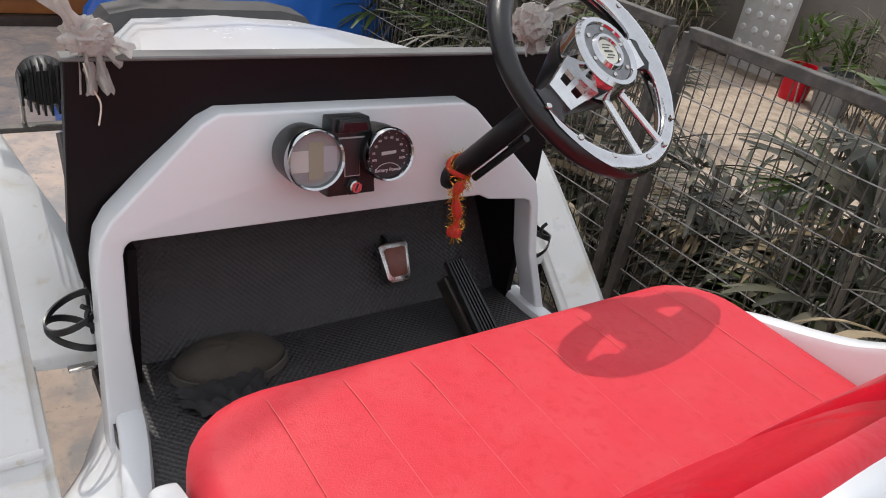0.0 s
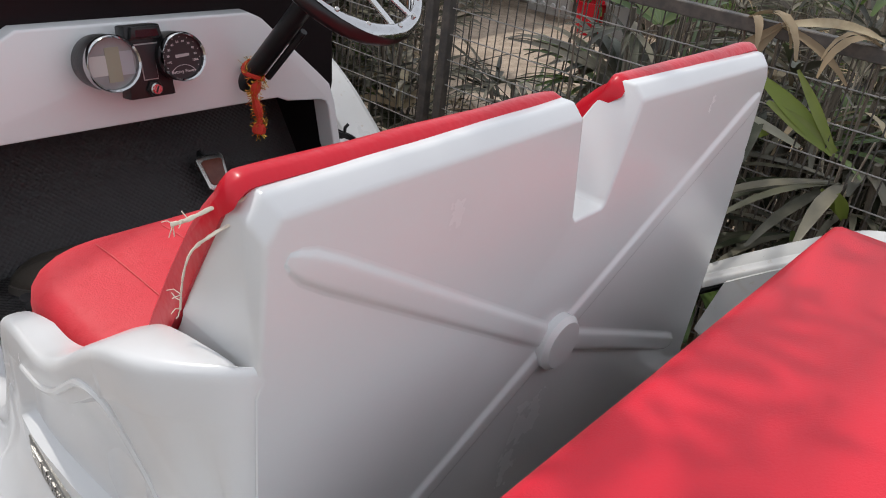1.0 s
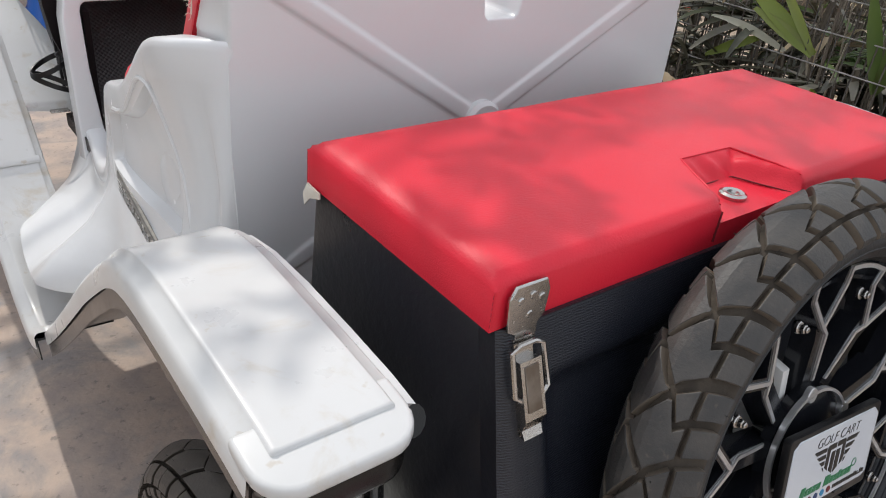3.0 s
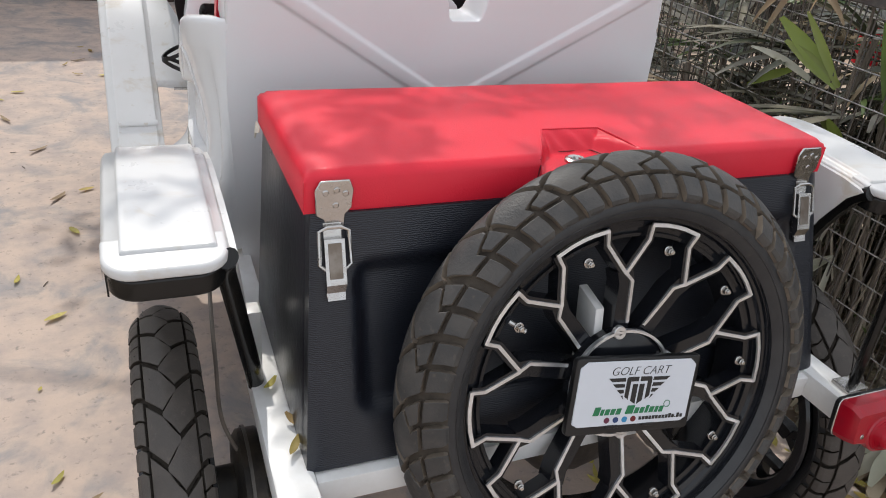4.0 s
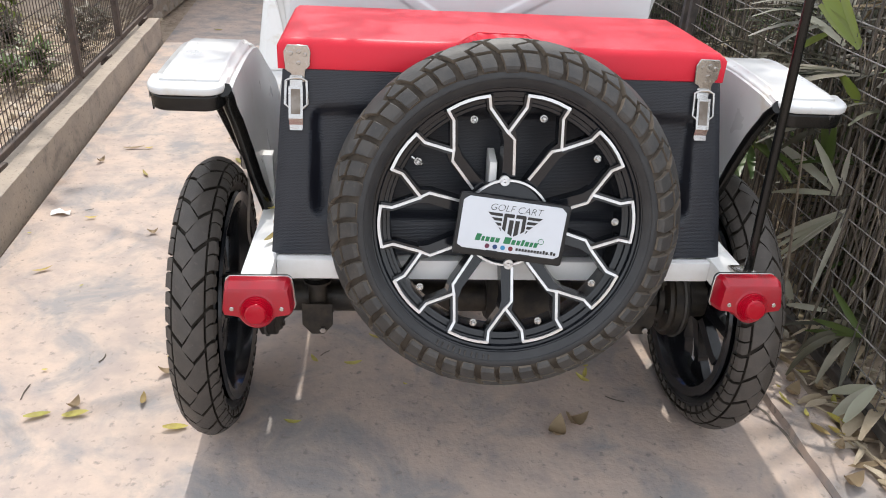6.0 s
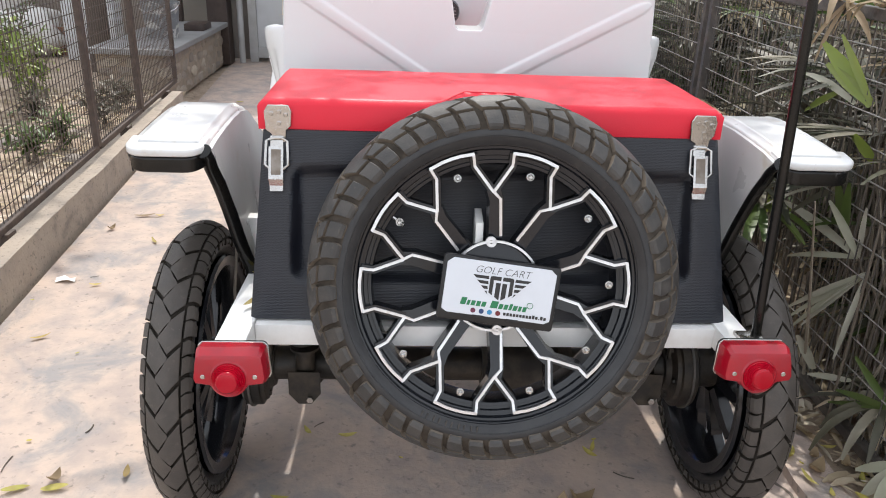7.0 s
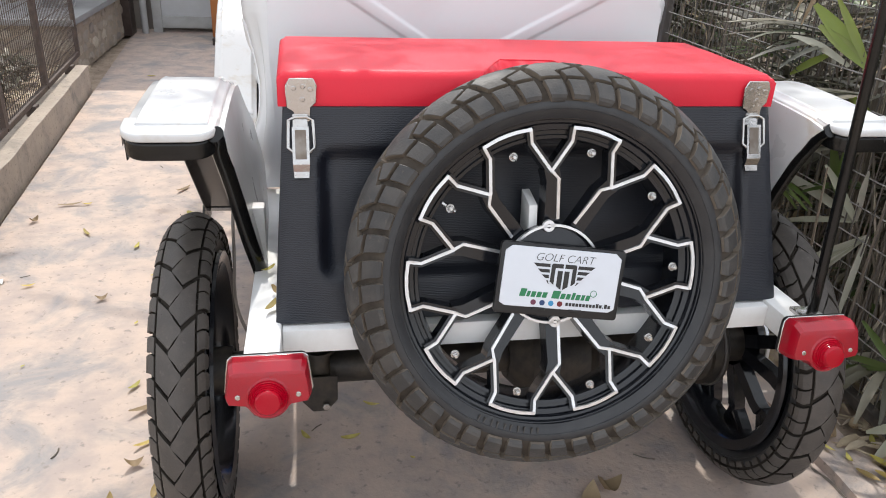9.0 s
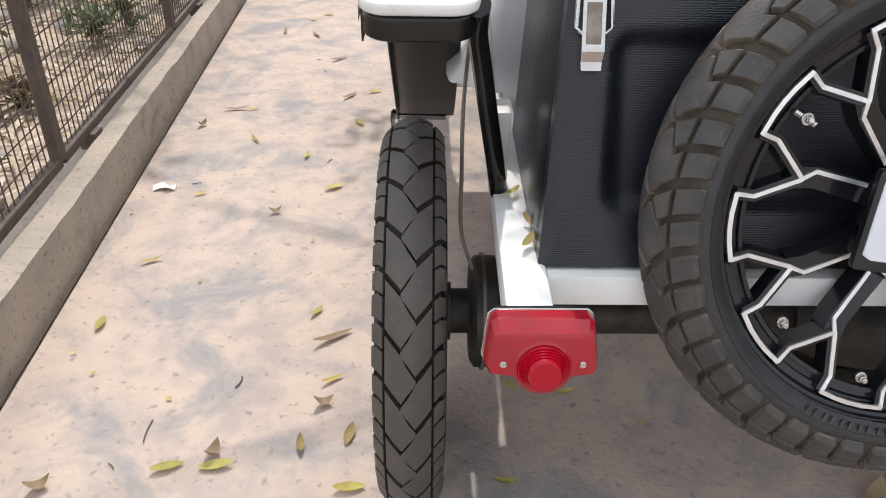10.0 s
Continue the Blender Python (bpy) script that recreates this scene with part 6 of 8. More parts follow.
def palm(x, y, height, fans, rng, lean=-0.15, green=0.12, dry=0.1, low=0.12):
    p = thing("lady_palm", "dusty lady palm clump with long strap leaflets", "plant", (x, y, 0.0), group="palms along the fence")
    stems, dust, fresh, dead, canes = bmesh.new(), bmesh.new(), bmesh.new(), bmesh.new(), bmesh.new()
    for s in range(4):
        q = Vector((x + rng.uniform(-0.14, 0.14), y + rng.uniform(-0.16, 0.16), 0.0))
        tip = q + Vector((rng.uniform(-0.12, 0.10) + lean * 0.4, rng.uniform(-0.12, 0.12), height * rng.uniform(0.75, 1.0)))
        line = smooth_line([q, (q + tip) / 2 + Vector((rng.uniform(-0.03, 0.03), rng.uniform(-0.03, 0.03), 0)), tip], 4)
        tube(line, 0.008, 7, stems)
        for k in range(fans // 4):
            h = low + (1.02 - low) * (k + rng.random()) / (fans / 4)
            o = q.lerp(tip, min(h, 1))
            az = rng.uniform(0, math.tau)
            way = Vector((math.cos(az) + lean, math.sin(az), rng.uniform(-0.25, 0.75)))
            way.normalize()
            stalk = o + way * rng.uniform(0.06, 0.20)
            tube([o, stalk], 0.0025, 5, stems)
            r = rng.random()
            tgt = fresh if r < green else dead if r < green + dry else dust
            fan(tgt, stalk, way, rng.randint(6, 9), rng.uniform(0.22, 0.40), rng.uniform(0.017, 0.034), rng.uniform(80, 160), 0.16 if tgt is not dead else 0.45, rng)
    for _ in range(30 if y < 1.5 else 4):             # thicket of thin upright canes
        q = Vector((x + rng.uniform(-0.24, 0.24), y + rng.uniform(-0.24, 0.24), 0.0))
        tip = q + Vector((rng.uniform(-0.05, 0.05), rng.uniform(-0.06, 0.06), height * rng.uniform(0.6, 1.05)))
        r = rng.uniform(0.0022, 0.0045)
        tube([q, q.lerp(tip, 0.5) + Vector((rng.uniform(-0.012, 0.012), rng.uniform(-0.012, 0.012), 0)), tip], [r, r, r * 0.7], 4, stems)
    for _ in range(14):             # bare dry canes and leaf stalks
        q = Vector((x + rng.uniform(-0.22, 0.2), y + rng.uniform(-0.24, 0.24), 0.0))
        tip = q + Vector((rng.uniform(-0.25, 0.2), rng.uniform(-0.28, 0.28), height * rng.uniform(0.35, 0.95)))
        tube([q, q.lerp(tip, 0.5) + Vector((rng.uniform(-0.04, 0.04), rng.uniform(-0.04, 0.04), 0)), tip], [0.0055, 0.0042, 0.0022], 5, canes)
    part("cane_clump", stems, M_STEM, p)
    part("dry_cane_clump", canes, M_CANE, p)
    for name, bm_, m_ in (("foliage", dust, M_LEAF), ("green_foliage", fresh, M_LEAF_GREEN), ("dry_foliage", dead, M_LEAF_DRY)):
        if len(bm_.verts):
            part(name, bm_, m_, p, sharp=80)
        else:
            bm_.free()
    return p


rng = random.Random(5)
for k in range(18):
    y = -1.0 + k * 0.34 + rng.uniform(-0.08, 0.08)
    palm((1.42 if y > 2.3 else 1.72) + rng.uniform(-0.06, 0.08), y, rng.uniform(0.85, 1.15) * (0.5 if 1.4 < y < 2.5 else 1), 28, rng, -0.02, 0.10 if y > 1.4 else 0.14, 0.10, 0.12 if y > 1.2 else 0.34)
for k in range(2):
    palm(1.16 + rng.uniform(-0.02, 0.05), 0.75 + k * 0.4 + rng.uniform(-0.08, 0.08), rng.uniform(0.9, 1.2), 12, rng, -0.1, 0.3, 0.12, 0.6)
for k in range(9):
    y = 0.4 + k * 0.55 + rng.uniform(-0.1, 0.1)
    if 1.5 < y < 2.6:       # a gap with bare ground behind
        continue
    palm(1.55 + rng.uniform(-0.1, 0.14), y, rng.uniform(0.8, 1.3), 36, rng, -0.05, 0.2, 0.12)

for k in (0, 1, 2, 6, 7, 8, 9):
    palm(2.15 + rng.uniform(-0.15, 0.2), -0.3 + k * 0.62 + rng.uniform(-0.15, 0.15), rng.uniform(1.0, 1.6), 48, rng, 0.0, 0.25, 0.15)
for k in (0, 1, 5, 6, 7):
    palm(2.9 + rng.uniform(-0.2, 0.3), 0.3 + k * 0.75 + rng.uniform(-0.15, 0.15), rng.uniform(0.7, 1.3), 20, rng, 0.0, 0.25, 0.15)

# dead fans slumped along the foot of the fence
rng = random.Random(44)
for k in range(9):
    x, y = rng.uniform(1.0, 1.14), rng.uniform(0.05, 1.6)
    bm = bmesh.new()
    az = rng.uniform(1.6, 4.7)
    way = Vector((math.cos(az) * 0.6, math.sin(az), rng.uniform(-0.05, 0.5))).normalized()
    base = Vector((x, y, rng.uniform(0.03, 0.22)))
    tube([Vector((x + 0.03, y, 0.0)), base], 0.003, 5, bm)
    fan(bm, base, way, rng.randint(4, 7), rng.uniform(0.14, 0.26), rng.uniform(0.022, 0.036), rng.uniform(60, 130), 0.4, rng)
    d = thing("dead_fan", "dry drooping palm fan at the foot of the fence", "dry leaf", (x, y, 0), group="dead fans under the fence")
    part("foliage", bm, M_LITTER if rng.random() < 0.6 else M_LEAF, d, sharp=80)

# broad fresh fans that lean out over the top of the fence
rng = random.Random(12)
for x, y, h in ((1.14, 0.34, 0.95),):
    p = thing("lady_palm", "young lady palm with broad fresh green fans", "plant", (x + 0.06, y, 0.0), group="palms along the fence")
    stems, fresh = bmesh.new(), bmesh.new()
    top = Vector((x, y, h))
    tube(smooth_line([(x + 0.06, y, 0), (x + 0.05, y + 0.02, h * 0.5), top], 4), 0.009, 7, stems)
    for k in range(5):
        az = rng.uniform(0, math.tau)
        way = Vector((math.cos(az) * 0.45 + 0.02, math.sin(az) * 0.7, rng.uniform(0.35, 1.0))).normalized()
        o = top - Vector((0, 0, rng.uniform(0, 0.3)))
        tube([o, o + way * 0.12], 0.003, 5, stems)
        fan(fresh, o + way * 0.12, way, rng.randint(4, 6), rng.uniform(0.20, 0.30), rng.uniform(0.034, 0.05), rng.uniform(70, 120), 0.14, rng)
    part("cane", stems, M_STEM, p)
    part("green_foliage", fresh, M_LEAF_GREEN, p, sharp=80)

# single fans beside the mesh: broad fresh ones, a low bright clump, young spears, dry ones hooked over the top rail
rng = random.Random(17)
for root, o, way, n_, length, width, spread, droop, m_, label in (
        ((1.08, 1.40), (1.05, 1.36, 0.33), (-0.25, -0.3, 0.8), 8, 0.17, 0.036, 150, 0.10, M_LEAF_LIME, "bright green young palm clump at the fence foot"),
        ((1.06, 1.52), (1.04, 1.47, 0.32), (-0.30, 0.4, 0.7), 7, 0.15, 0.034, 140, 0.10, M_LEAF_GREEN, "bright green young palm clump at the fence foot"),
        ((1.00, 0.98), (0.985, 0.98, 1.07), (-0.35, -0.5, 0.25), 3, 0.20, 0.024, 70, 0.75, M_LEAF_DRY, "dry tan palm leaf hooked over the fence rail"),
        ((1.01, 0.70), (0.985, 0.70, 1.07), (-0.30, 0.5, 0.25), 3, 0.18, 0.022, 80, 0.75, M_LEAF_DRY, "dry tan palm leaf hooked over the fence rail")):
    p = thing("palm_fan", label, "palm leaf", (*root, 0.0), group="fans beside the fence")
    stalk, leaf = bmesh.new(), bmesh.new()
    tube(smooth_line([(*root, 0.0), ((root[0] + o[0]) / 2 + 0.02, (root[1] + o[1]) / 2, o[2] * 0.55), o], 5), 0.004, 6, stalk)
    fan(leaf, o, way, n_, length, width, spread, droop, rng)
    part("stalk", stalk, M_STEM, p)
    part("foliage", leaf, m_, p, sharp=80)

# leaves that push through the mesh: each leaf springs from one stalk, its blades given by tip and width
def mesh_leaf(label, m_, base, blades, root=None, droop=0.03):
    x, y, z = base
    root = root or (1.10, y - 0.02)
    p = thing("palm_leaf", label, "palm leaf", (*root, 0.0), group="leaves through the fence")
    stalk, leaf = bmesh.new(), bmesh.new()
    tube(smooth_line([(*root, 0.0), (root[0] - 0.02, y + 0.01, z * 0.6), base], 5), 0.0032, 6, stalk)
    for tip, width in blades:
        d = Vector(tip) - Vector(base)
        lift = Vector((0, 0, d.length * droop * 2.2))
        up = Vector((-0.9, -0.25, 0.5))
        strap(leaf, base, d + lift, up, d.length * 1.02, width, droop)
    part("stalk", stalk, M_STEM, p)
    part("foliage", leaf, m_, p, sharp=80)


mesh_leaf("broad fresh green palm leaf in front of the mesh", M_LEAF_LIME, (0.985, 0.72, 0.845), [((0.93, 0.905, 0.965), 0.040), ((0.93, 0.83, 0.998), 0.022), ((0.93, 0.868, 0.918), 0.032)])
mesh_leaf("broad fresh green palm leaf in front of the mesh", M_LEAF_GREEN, (1.00, 0.56, 0.80), [((0.94, 0.62, 1.02), 0.032), ((0.94, 0.53, 1.03), 0.028), ((0.94, 0.45, 0.99), 0.026)])
mesh_leaf("narrow dusty palm leaf in front of the mesh", M_LEAF_PALE, (0.985, 0.79, 0.835), [((0.93, 0.98, 0.858), 0.020)], droop=0.12)
mesh_leaf("small yellow-green leaf hanging in the mesh", M_LEAF_LIME, (0.975, 0.86, 0.85), [((0.965, 0.985, 0.77), 0.028)])
mesh_leaf("short fresh green leaf tips in the mesh", M_LEAF_LIME, (0.99, 0.655, 0.715), [((0.93, 0.672, 0.782), 0.028), ((0.94, 0.708, 0.776), 0.020)])
mesh_leaf("long pale dusty palm leaf through the mesh", M_LEAF_PALE, (0.99, 0.62, 0.475), [((0.93, 0.94, 0.498), 0.026), ((0.93, 0.712, 0.592), 0.024), ((0.93, 0.83, 0.372), 0.018), ((0.95, 0.58, 0.62), 0.022)], droop=0.06)
mesh_leaf("dull green palm leaf standing in the mesh", M_LEAF_GREEN, (0.985, 0.69, 0.50), [((0.95, 0.672, 0.655), 0.034), ((0.95, 0.735, 0.66), 0.028)])
mesh_leaf("pleated pale grey palm leaf hanging through the mesh", M_LEAF_PALE, (0.985, 0.562, 0.458), [((0.92, 0.762, 0.248), 0.020), ((0.92, 0.74, 0.232), 0.020), ((0.92, 0.715, 0.216), 0.020), ((0.93, 0.685, 0.24), 0.018), ((0.93, 0.520, 0.238), 0.018)])
mesh_leaf("pale folded leaf at the fence foot", M_LEAF_PALE, (0.975, 0.66, 0.118), [((0.93, 0.708, 0.195), 0.034)], droop=0.15)
mesh_leaf("pale folded leaf at the fence foot", M_LEAF_PALE, (0.985, 0.51, 0.175), [((0.93, 0.606, 0.130), 0.018)])
mesh_leaf("striped green spear leaf beside the drive", M_LEAF_GREEN, (0.985, 0.35, 0.20), [((0.92, 0.43, 0.292), 0.020), ((0.92, 0.475, 0.128), 0.014), ((0.93, 0.475, 0.165), 0.018)])
mesh_leaf("pale drooping leaf at the edge of the drive", M_LEAF_PALE, (0.96, 0.22, 0.14), [((0.90, 0.245, 0.03), 0.036), ((0.89, 0.19, 0.06), 0.034), ((0.91, 0.30, 0.06), 0.026)], droop=0.02)
mesh_leaf("dry tan leaf hooked over the fence rail", M_LEAF_DRY, (0.965, 0.90, 1.075), [((0.955, 0.99, 0.915), 0.022), ((0.955, 0.95, 0.905), 0.020), ((0.955, 0.76, 0.957), 0.018), ((0.955, 0.70, 1.05), 0.020)], droop=0.20)

# ---- background: building, gate, stone ledge ----
M_WALL = mat("plain_plaster", (0.24, 0.21, 0.18), 0.9, var=(0.17, 0.15, 0.13), var_scale=3, bump=0.4, bump_scale=50)
M_STONE = mat("rubble_stone", (0.34, 0.29, 0.23), 0.9, obrand=[(0.40, 0.33, 0.25), (0.28, 0.24, 0.20), (0.45, 0.39, 0.31), (0.22, 0.19, 0.17)], var=(0.22, 0.19, 0.16), var_scale=18, bump=1.0, bump_scale=40)
M_SLATE = mat("grey_slab", (0.24, 0.24, 0.24), 0.6, var=(0.17, 0.17, 0.165), var_scale=6, bump=0.3, bump_scale=60)
M_WOOD = mat("varnished_orange_wood", (0.36, 0.13, 0.035), 0.35, var=(0.22, 0.07, 0.02), var_scale=8, coat=0.3, bump=0.2, bump_scale=80)
M_BROWN = mat("dark_brown_paint", (0.035, 0.022, 0.018), 0.45, var=(0.07, 0.05, 0.04), var_scale=12, var_amount=0.6)
M_GREYDOOR = mat("pale_grey_metal", (0.42, 0.42, 0.41), 0.5, var=(0.30, 0.29, 0.27), var_scale=7, var_amount=0.6)
wall = tagged(part("wall_north", cuboid(-7, 6, 6.45, 6.65, 0, 3.2), M_WALL), "plain plastered house wall", "wall", kind="structure")
# grey metal door
door = thing("door_1", "pale grey framed metal door with a white panel", "door", (-1.3, 6.3, 0), kind="structure")
for x0, x1, z0, z1 in ((-1.66, -1.58, 0, 2.05), (-1.06, -0.98, 0, 2.05), (-1.58, -1.06, 0.04, 0.14), (-1.58, -1.06, 1.0, 1.10), (-1.58, -1.06, 1.95, 2.05)):
    part("frame_bar", cuboid(x0, x1, 6.27, 6.33, z0, z1, 0.006), M_GREYDOOR, door)
for z0, z1 in ((0.14, 1.0), (1.10, 1.95)):
    part("panel", cuboid(-1.58, -1.06, 6.29, 6.315, z0, z1, 0.003), mat("white_door_panel", (0.55, 0.56, 0.57), 0.3, var=(0.45, 0.45, 0.45), var_scale=5), door)
part("drain_pipe", tube([(-1.72, 6.22, 0.0), (-1.72, 6.22, 2.6)], 0.028, 14), M_GREYDOOR, door)
tagged(part("pillar", cuboid(-1.98, -1.80, 6.05, 6.25, 0, 2.6, 0.006), M_BROWN), "dark brown painted steel pillar", "pillar", kind="structure")
# wooden shutter doors
for k in range(4):
    x = -1.10 + k * 0.62
    d = thing("wooden_door", "varnished orange-brown wooden panel door", "door", (x, 5.72, 0), group="wooden doors")
    part("leaf", cuboid(x, x + 0.60, 5.72, 5.765, 0.06, 2.0, 0.004), M_WOOD, d)
    for z0, z1 in ((0.14, 0.60), (0.68, 1.25), (1.33, 1.92)):
        part("panel", cuboid(x + 0.09, x + 0.51, 5.706, 5.72, z0, z1, 0.006), M_WOOD, d)
    part("sill", cuboid(x, x + 0.60, 5.66, 5.78, 0.0, 0.055, 0.004), M_BROWN, d)
tagged(part("wall_return", cuboid(-1.10, -1.05, 5.785, 6.44, 0, 2.05), M_WALL), "plain plastered side wall behind the wooden doors", "wall", kind="structure")
# stone ledge with a slab on top
ledge = thing("wall_ledge", "rubble stone ledge topped with a grey slab", "ledge", (-2.5, 5.1, 0), kind="structure")
part("core", cuboid(-2.35, -1.866, 4.356, 6.04, 0, 0.345), mat("bedding_mortar", (0.33, 0.27, 0.21), 0.95, var=(0.22, 0.18, 0.14), var_scale=16, bump=1.0, bump_scale=45), ledge)
part("slab", cuboid(-2.38, -1.80, 4.30, 6.05, 0.345, 0.385, 0.005), M_SLATE, ledge, "grey stone slab")
rs = random.Random(9)


def rubble(c, size):
    """A rough stone bedded in the ledge's mortar."""
    bm = bmesh.new()
    bmesh.ops.create_icosphere(bm, subdivisions=2, radius=1)
    for v in bm.verts:
        d = Vector([math.copysign(abs(q) ** 0.7, q) for q in v.co])
        d *= 1 + 0.42 * noise.noise(d * 1.6 + Vector(c) * 7)
        v.co = Vector(c) + Vector((d.x * size[0], d.y * size[1], d.z * size[2]))
    part("stone", bm, M_STONE, ledge, sharp=30)


for row in range(4):
    y = 4.36
    while y < 5.98:
        w = rs.uniform(0.05, 0.12)
        rubble((-1.881 + rs.uniform(-0.006, 0.004), y + w, 0.045 + row * 0.084 + rs.uniform(-0.016, 0.016)), (0.026, w * 0.92, rs.uniform(0.032, 0.046)))
        y += w * 2
    x = -2.34
    while x < -1.95:
        w = rs.uniform(0.05, 0.11)
        rubble((x + w, 4.371 + rs.uniform(-0.004, 0.006), 0.045 + row * 0.084 + rs.uniform(-0.016, 0.016)), (w * 0.92, 0.026, rs.uniform(0.032, 0.046)))
        x += w * 2
# dark trunk behind the fence
tk = thing("tree", "dark bare tree trunk standing behind the wire fence", "tree", (-2.62, 5.15, 0.08))
line = smooth_line([(-2.62, 5.15, 0.05), (-2.60, 5.13, 0.9), (-2.66, 5.18, 1.8), (-2.60, 5.15, 3.0)], 5)
part("trunk", tube(line, [0.085 - 0.002 * q + 0.006 * noise.noise((q, 1, 1)) for q in range(len(line))], 12), mat("dark_bark", (0.075, 0.058, 0.047), 0.9, var=(0.035, 0.028, 0.024), var_scale=14, bump=1.0, bump_scale=30), tk)
tagged(part("pillar", cuboid(-2.30, -2.18, 5.98, 6.04, 0.386, 2.6, 0.006), M_BROWN), "dark brown painted steel pillar behind the ledge", "pillar", kind="structure")
# yard behind the palms: low wall, padded board, pot, bushes
tagged(part("wall_east", cuboid(5.6, 5.75, 0.5, 9.0, -0.02, 1.5, 0.01), M_WALL), "plain low garden wall behind the palms", "wall", kind="structure")
qb = thing("padded_board", "pale grey padded board standing by the wall", "board", (5.2, 4.35, 0))
part("panel", cuboid(5.18, 5.24, 4.15, 4.62, 0.02, 0.95, 0.01), mat("pale_quilt", (0.5, 0.49, 0.47), 0.7, var=(0.38, 0.37, 0.35), var_scale=12, bump=0.4, bump_scale=60), qb)
for i in range(4):
    for j in range(7):
        part("button", revolve([(0, 0), (0.030, 0.0), (0.024, 0.014), (0, 0.018)], 10, spot((5.18, 4.21 + 0.115 * i, 0.10 + 0.125 * j), (-1, 0, 0))), M_WHITE_DIRTY_SHADED, qb)
for y, r, h, m_ in ((3.75, 0.13, 0.26, M_PAD), (3.45, 0.15, 0.30, M_SLATE)):
    pot = thing("plant_pot", "plastic pot with a small shrub by the wall", "plant pot", (4.9, y, 0), group="pots by the wall")
    part("pot", revolve([(0, 0), (r * 0.75, 0), (r, h), (r * 1.08, h), (r * 1.08, h + 0.02), (r * 0.9, h + 0.02), (r * 0.85, h - 0.03), (0, h - 0.03)], 24, pose(4.9, y, 0.0)), m_, pot, "red plastic pot" if m_ is M_PAD else "grey pot")
    bm = bmesh.new()
    rg = random.Random(int(y * 100))
    for k in range(60):
        strap(bm, (4.9 + rg.uniform(-0.08, 0.08), y + rg.uniform(-0.08, 0.08), h + rg.uniform(0, 0.35)), (rg.uniform(-1, 1), rg.uniform(-1, 1), rg.uniform(-0.2, 1.2)), (0, 0, 1), rg.uniform(0.10, 0.22), 0.03, 0.2, 4)
    part("foliage", bm, M_LEAF_GREEN, pot, sharp=80)
rg = random.Random(8)
for k in range(9):
    palm(5.0 + rg.uniform(-0.5, 0.35), 4.9 + 0.42 * k + rg.uniform(-0.1, 0.1), rg.uniform(0.9, 1.5), 20, rg, 0.0, 0.3, 0.1)
for k in range(6):
    palm(5.0 + rg.uniform(-0.3, 0.35), 1.0 + 0.42 * k, rg.uniform(0.5, 0.9), 16, rg, 0.0, 0.3, 0.1)

# paint bucket
bk = thing("paint_bucket", "grey plastic bucket splashed with dry paint", "bucket", (-2.05, 4.95, 0.386))
part("pail", revolve([(0, 0.006), (0.105, 0.006), (0.112, 0.0), (0.140, 0.24), (0.146, 0.242), (0.146, 0.262), (0.138, 0.262), (0.134, 0.24), (0.104, 0.014), (0, 0.014)], 36, pose(-2.05, 4.95, 0.386)),
     mat("splashed_plastic", (0.16, 0.17, 0.18), 0.6, stain=(0.5, 0.49, 0.46), stain_scale=14, stain_lo=0.5, stain_hi=0.62, var=(0.1, 0.1, 0.1), var_scale=10), bk)
part("handle", tube([(-2.05 + 0.150 * math.cos(a), 4.95 - 0.03 - 0.10 * math.sin(a), 0.63 - 0.06 * math.sin(a)) for a in [math.pi * q / 14 for q in range(15)]], 0.004, 8), M_STEEL, bk)
tagged(part("plank_stack", cuboid(-2.0, -1.84, 5.35, 5.62, 0.386, 0.44, 0.006), M_BROWN), "short dark offcut lying on the slab", "wood offcut")

# ---- blue tarpaulin over a heap ahead of the cart ----
bm = bmesh.new()
N = 56
rows = []
for j in range(N + 1):
    row = []
    for i in range(N + 1):
        u, v = i / N * 2 - 1, j / N * 2 - 1
        r = max(abs(u), abs(v)) * 0.75 + 0.25 * math.hypot(u, v)
        x, y = 0.63 + u * 0.78, 4.02 + v * 0.62
        zz = 0.95 * (1 - max(0, (r - 0.55) / 0.45) ** 1.1) if r > 0.55 else 0.95
        zz += 0.10 * noise.noise((x * 2.2, y * 2.2, 1)) + 0.055 * abs(noise.noise((x * 6 + zz * 3, y * 6, 3))) * 2 - 0.05 * abs(noise.noise((x * 13, y * 9, 8)))
        if r > 0.9:
            zz *= max(0, (1 - r) / 0.1)
        row.append(bm.verts.new((x + 0.04 * noise.noise((x * 5, y * 5, zz * 6)), y + 0.04 * noise.noise((x * 5, y * 5, zz * 6 + 9)), max(zz, 0.004))))
    rows.append(row)
for j in range(N):
    for i in range(N):
        bm.faces.new((rows[j][i], rows[j][i + 1], rows[j + 1][i + 1], rows[j + 1][i]))
tagged(part("tarpaulin", bm, mat("blue_tarpaulin", (0.012, 0.10, 0.42), 0.38, var=(0.02, 0.14, 0.50), var_scale=5, bump=0.4, bump_scale=90, coat=0.2), sharp=60),
       "creased blue tarpaulin thrown over a heap", "tarpaulin")

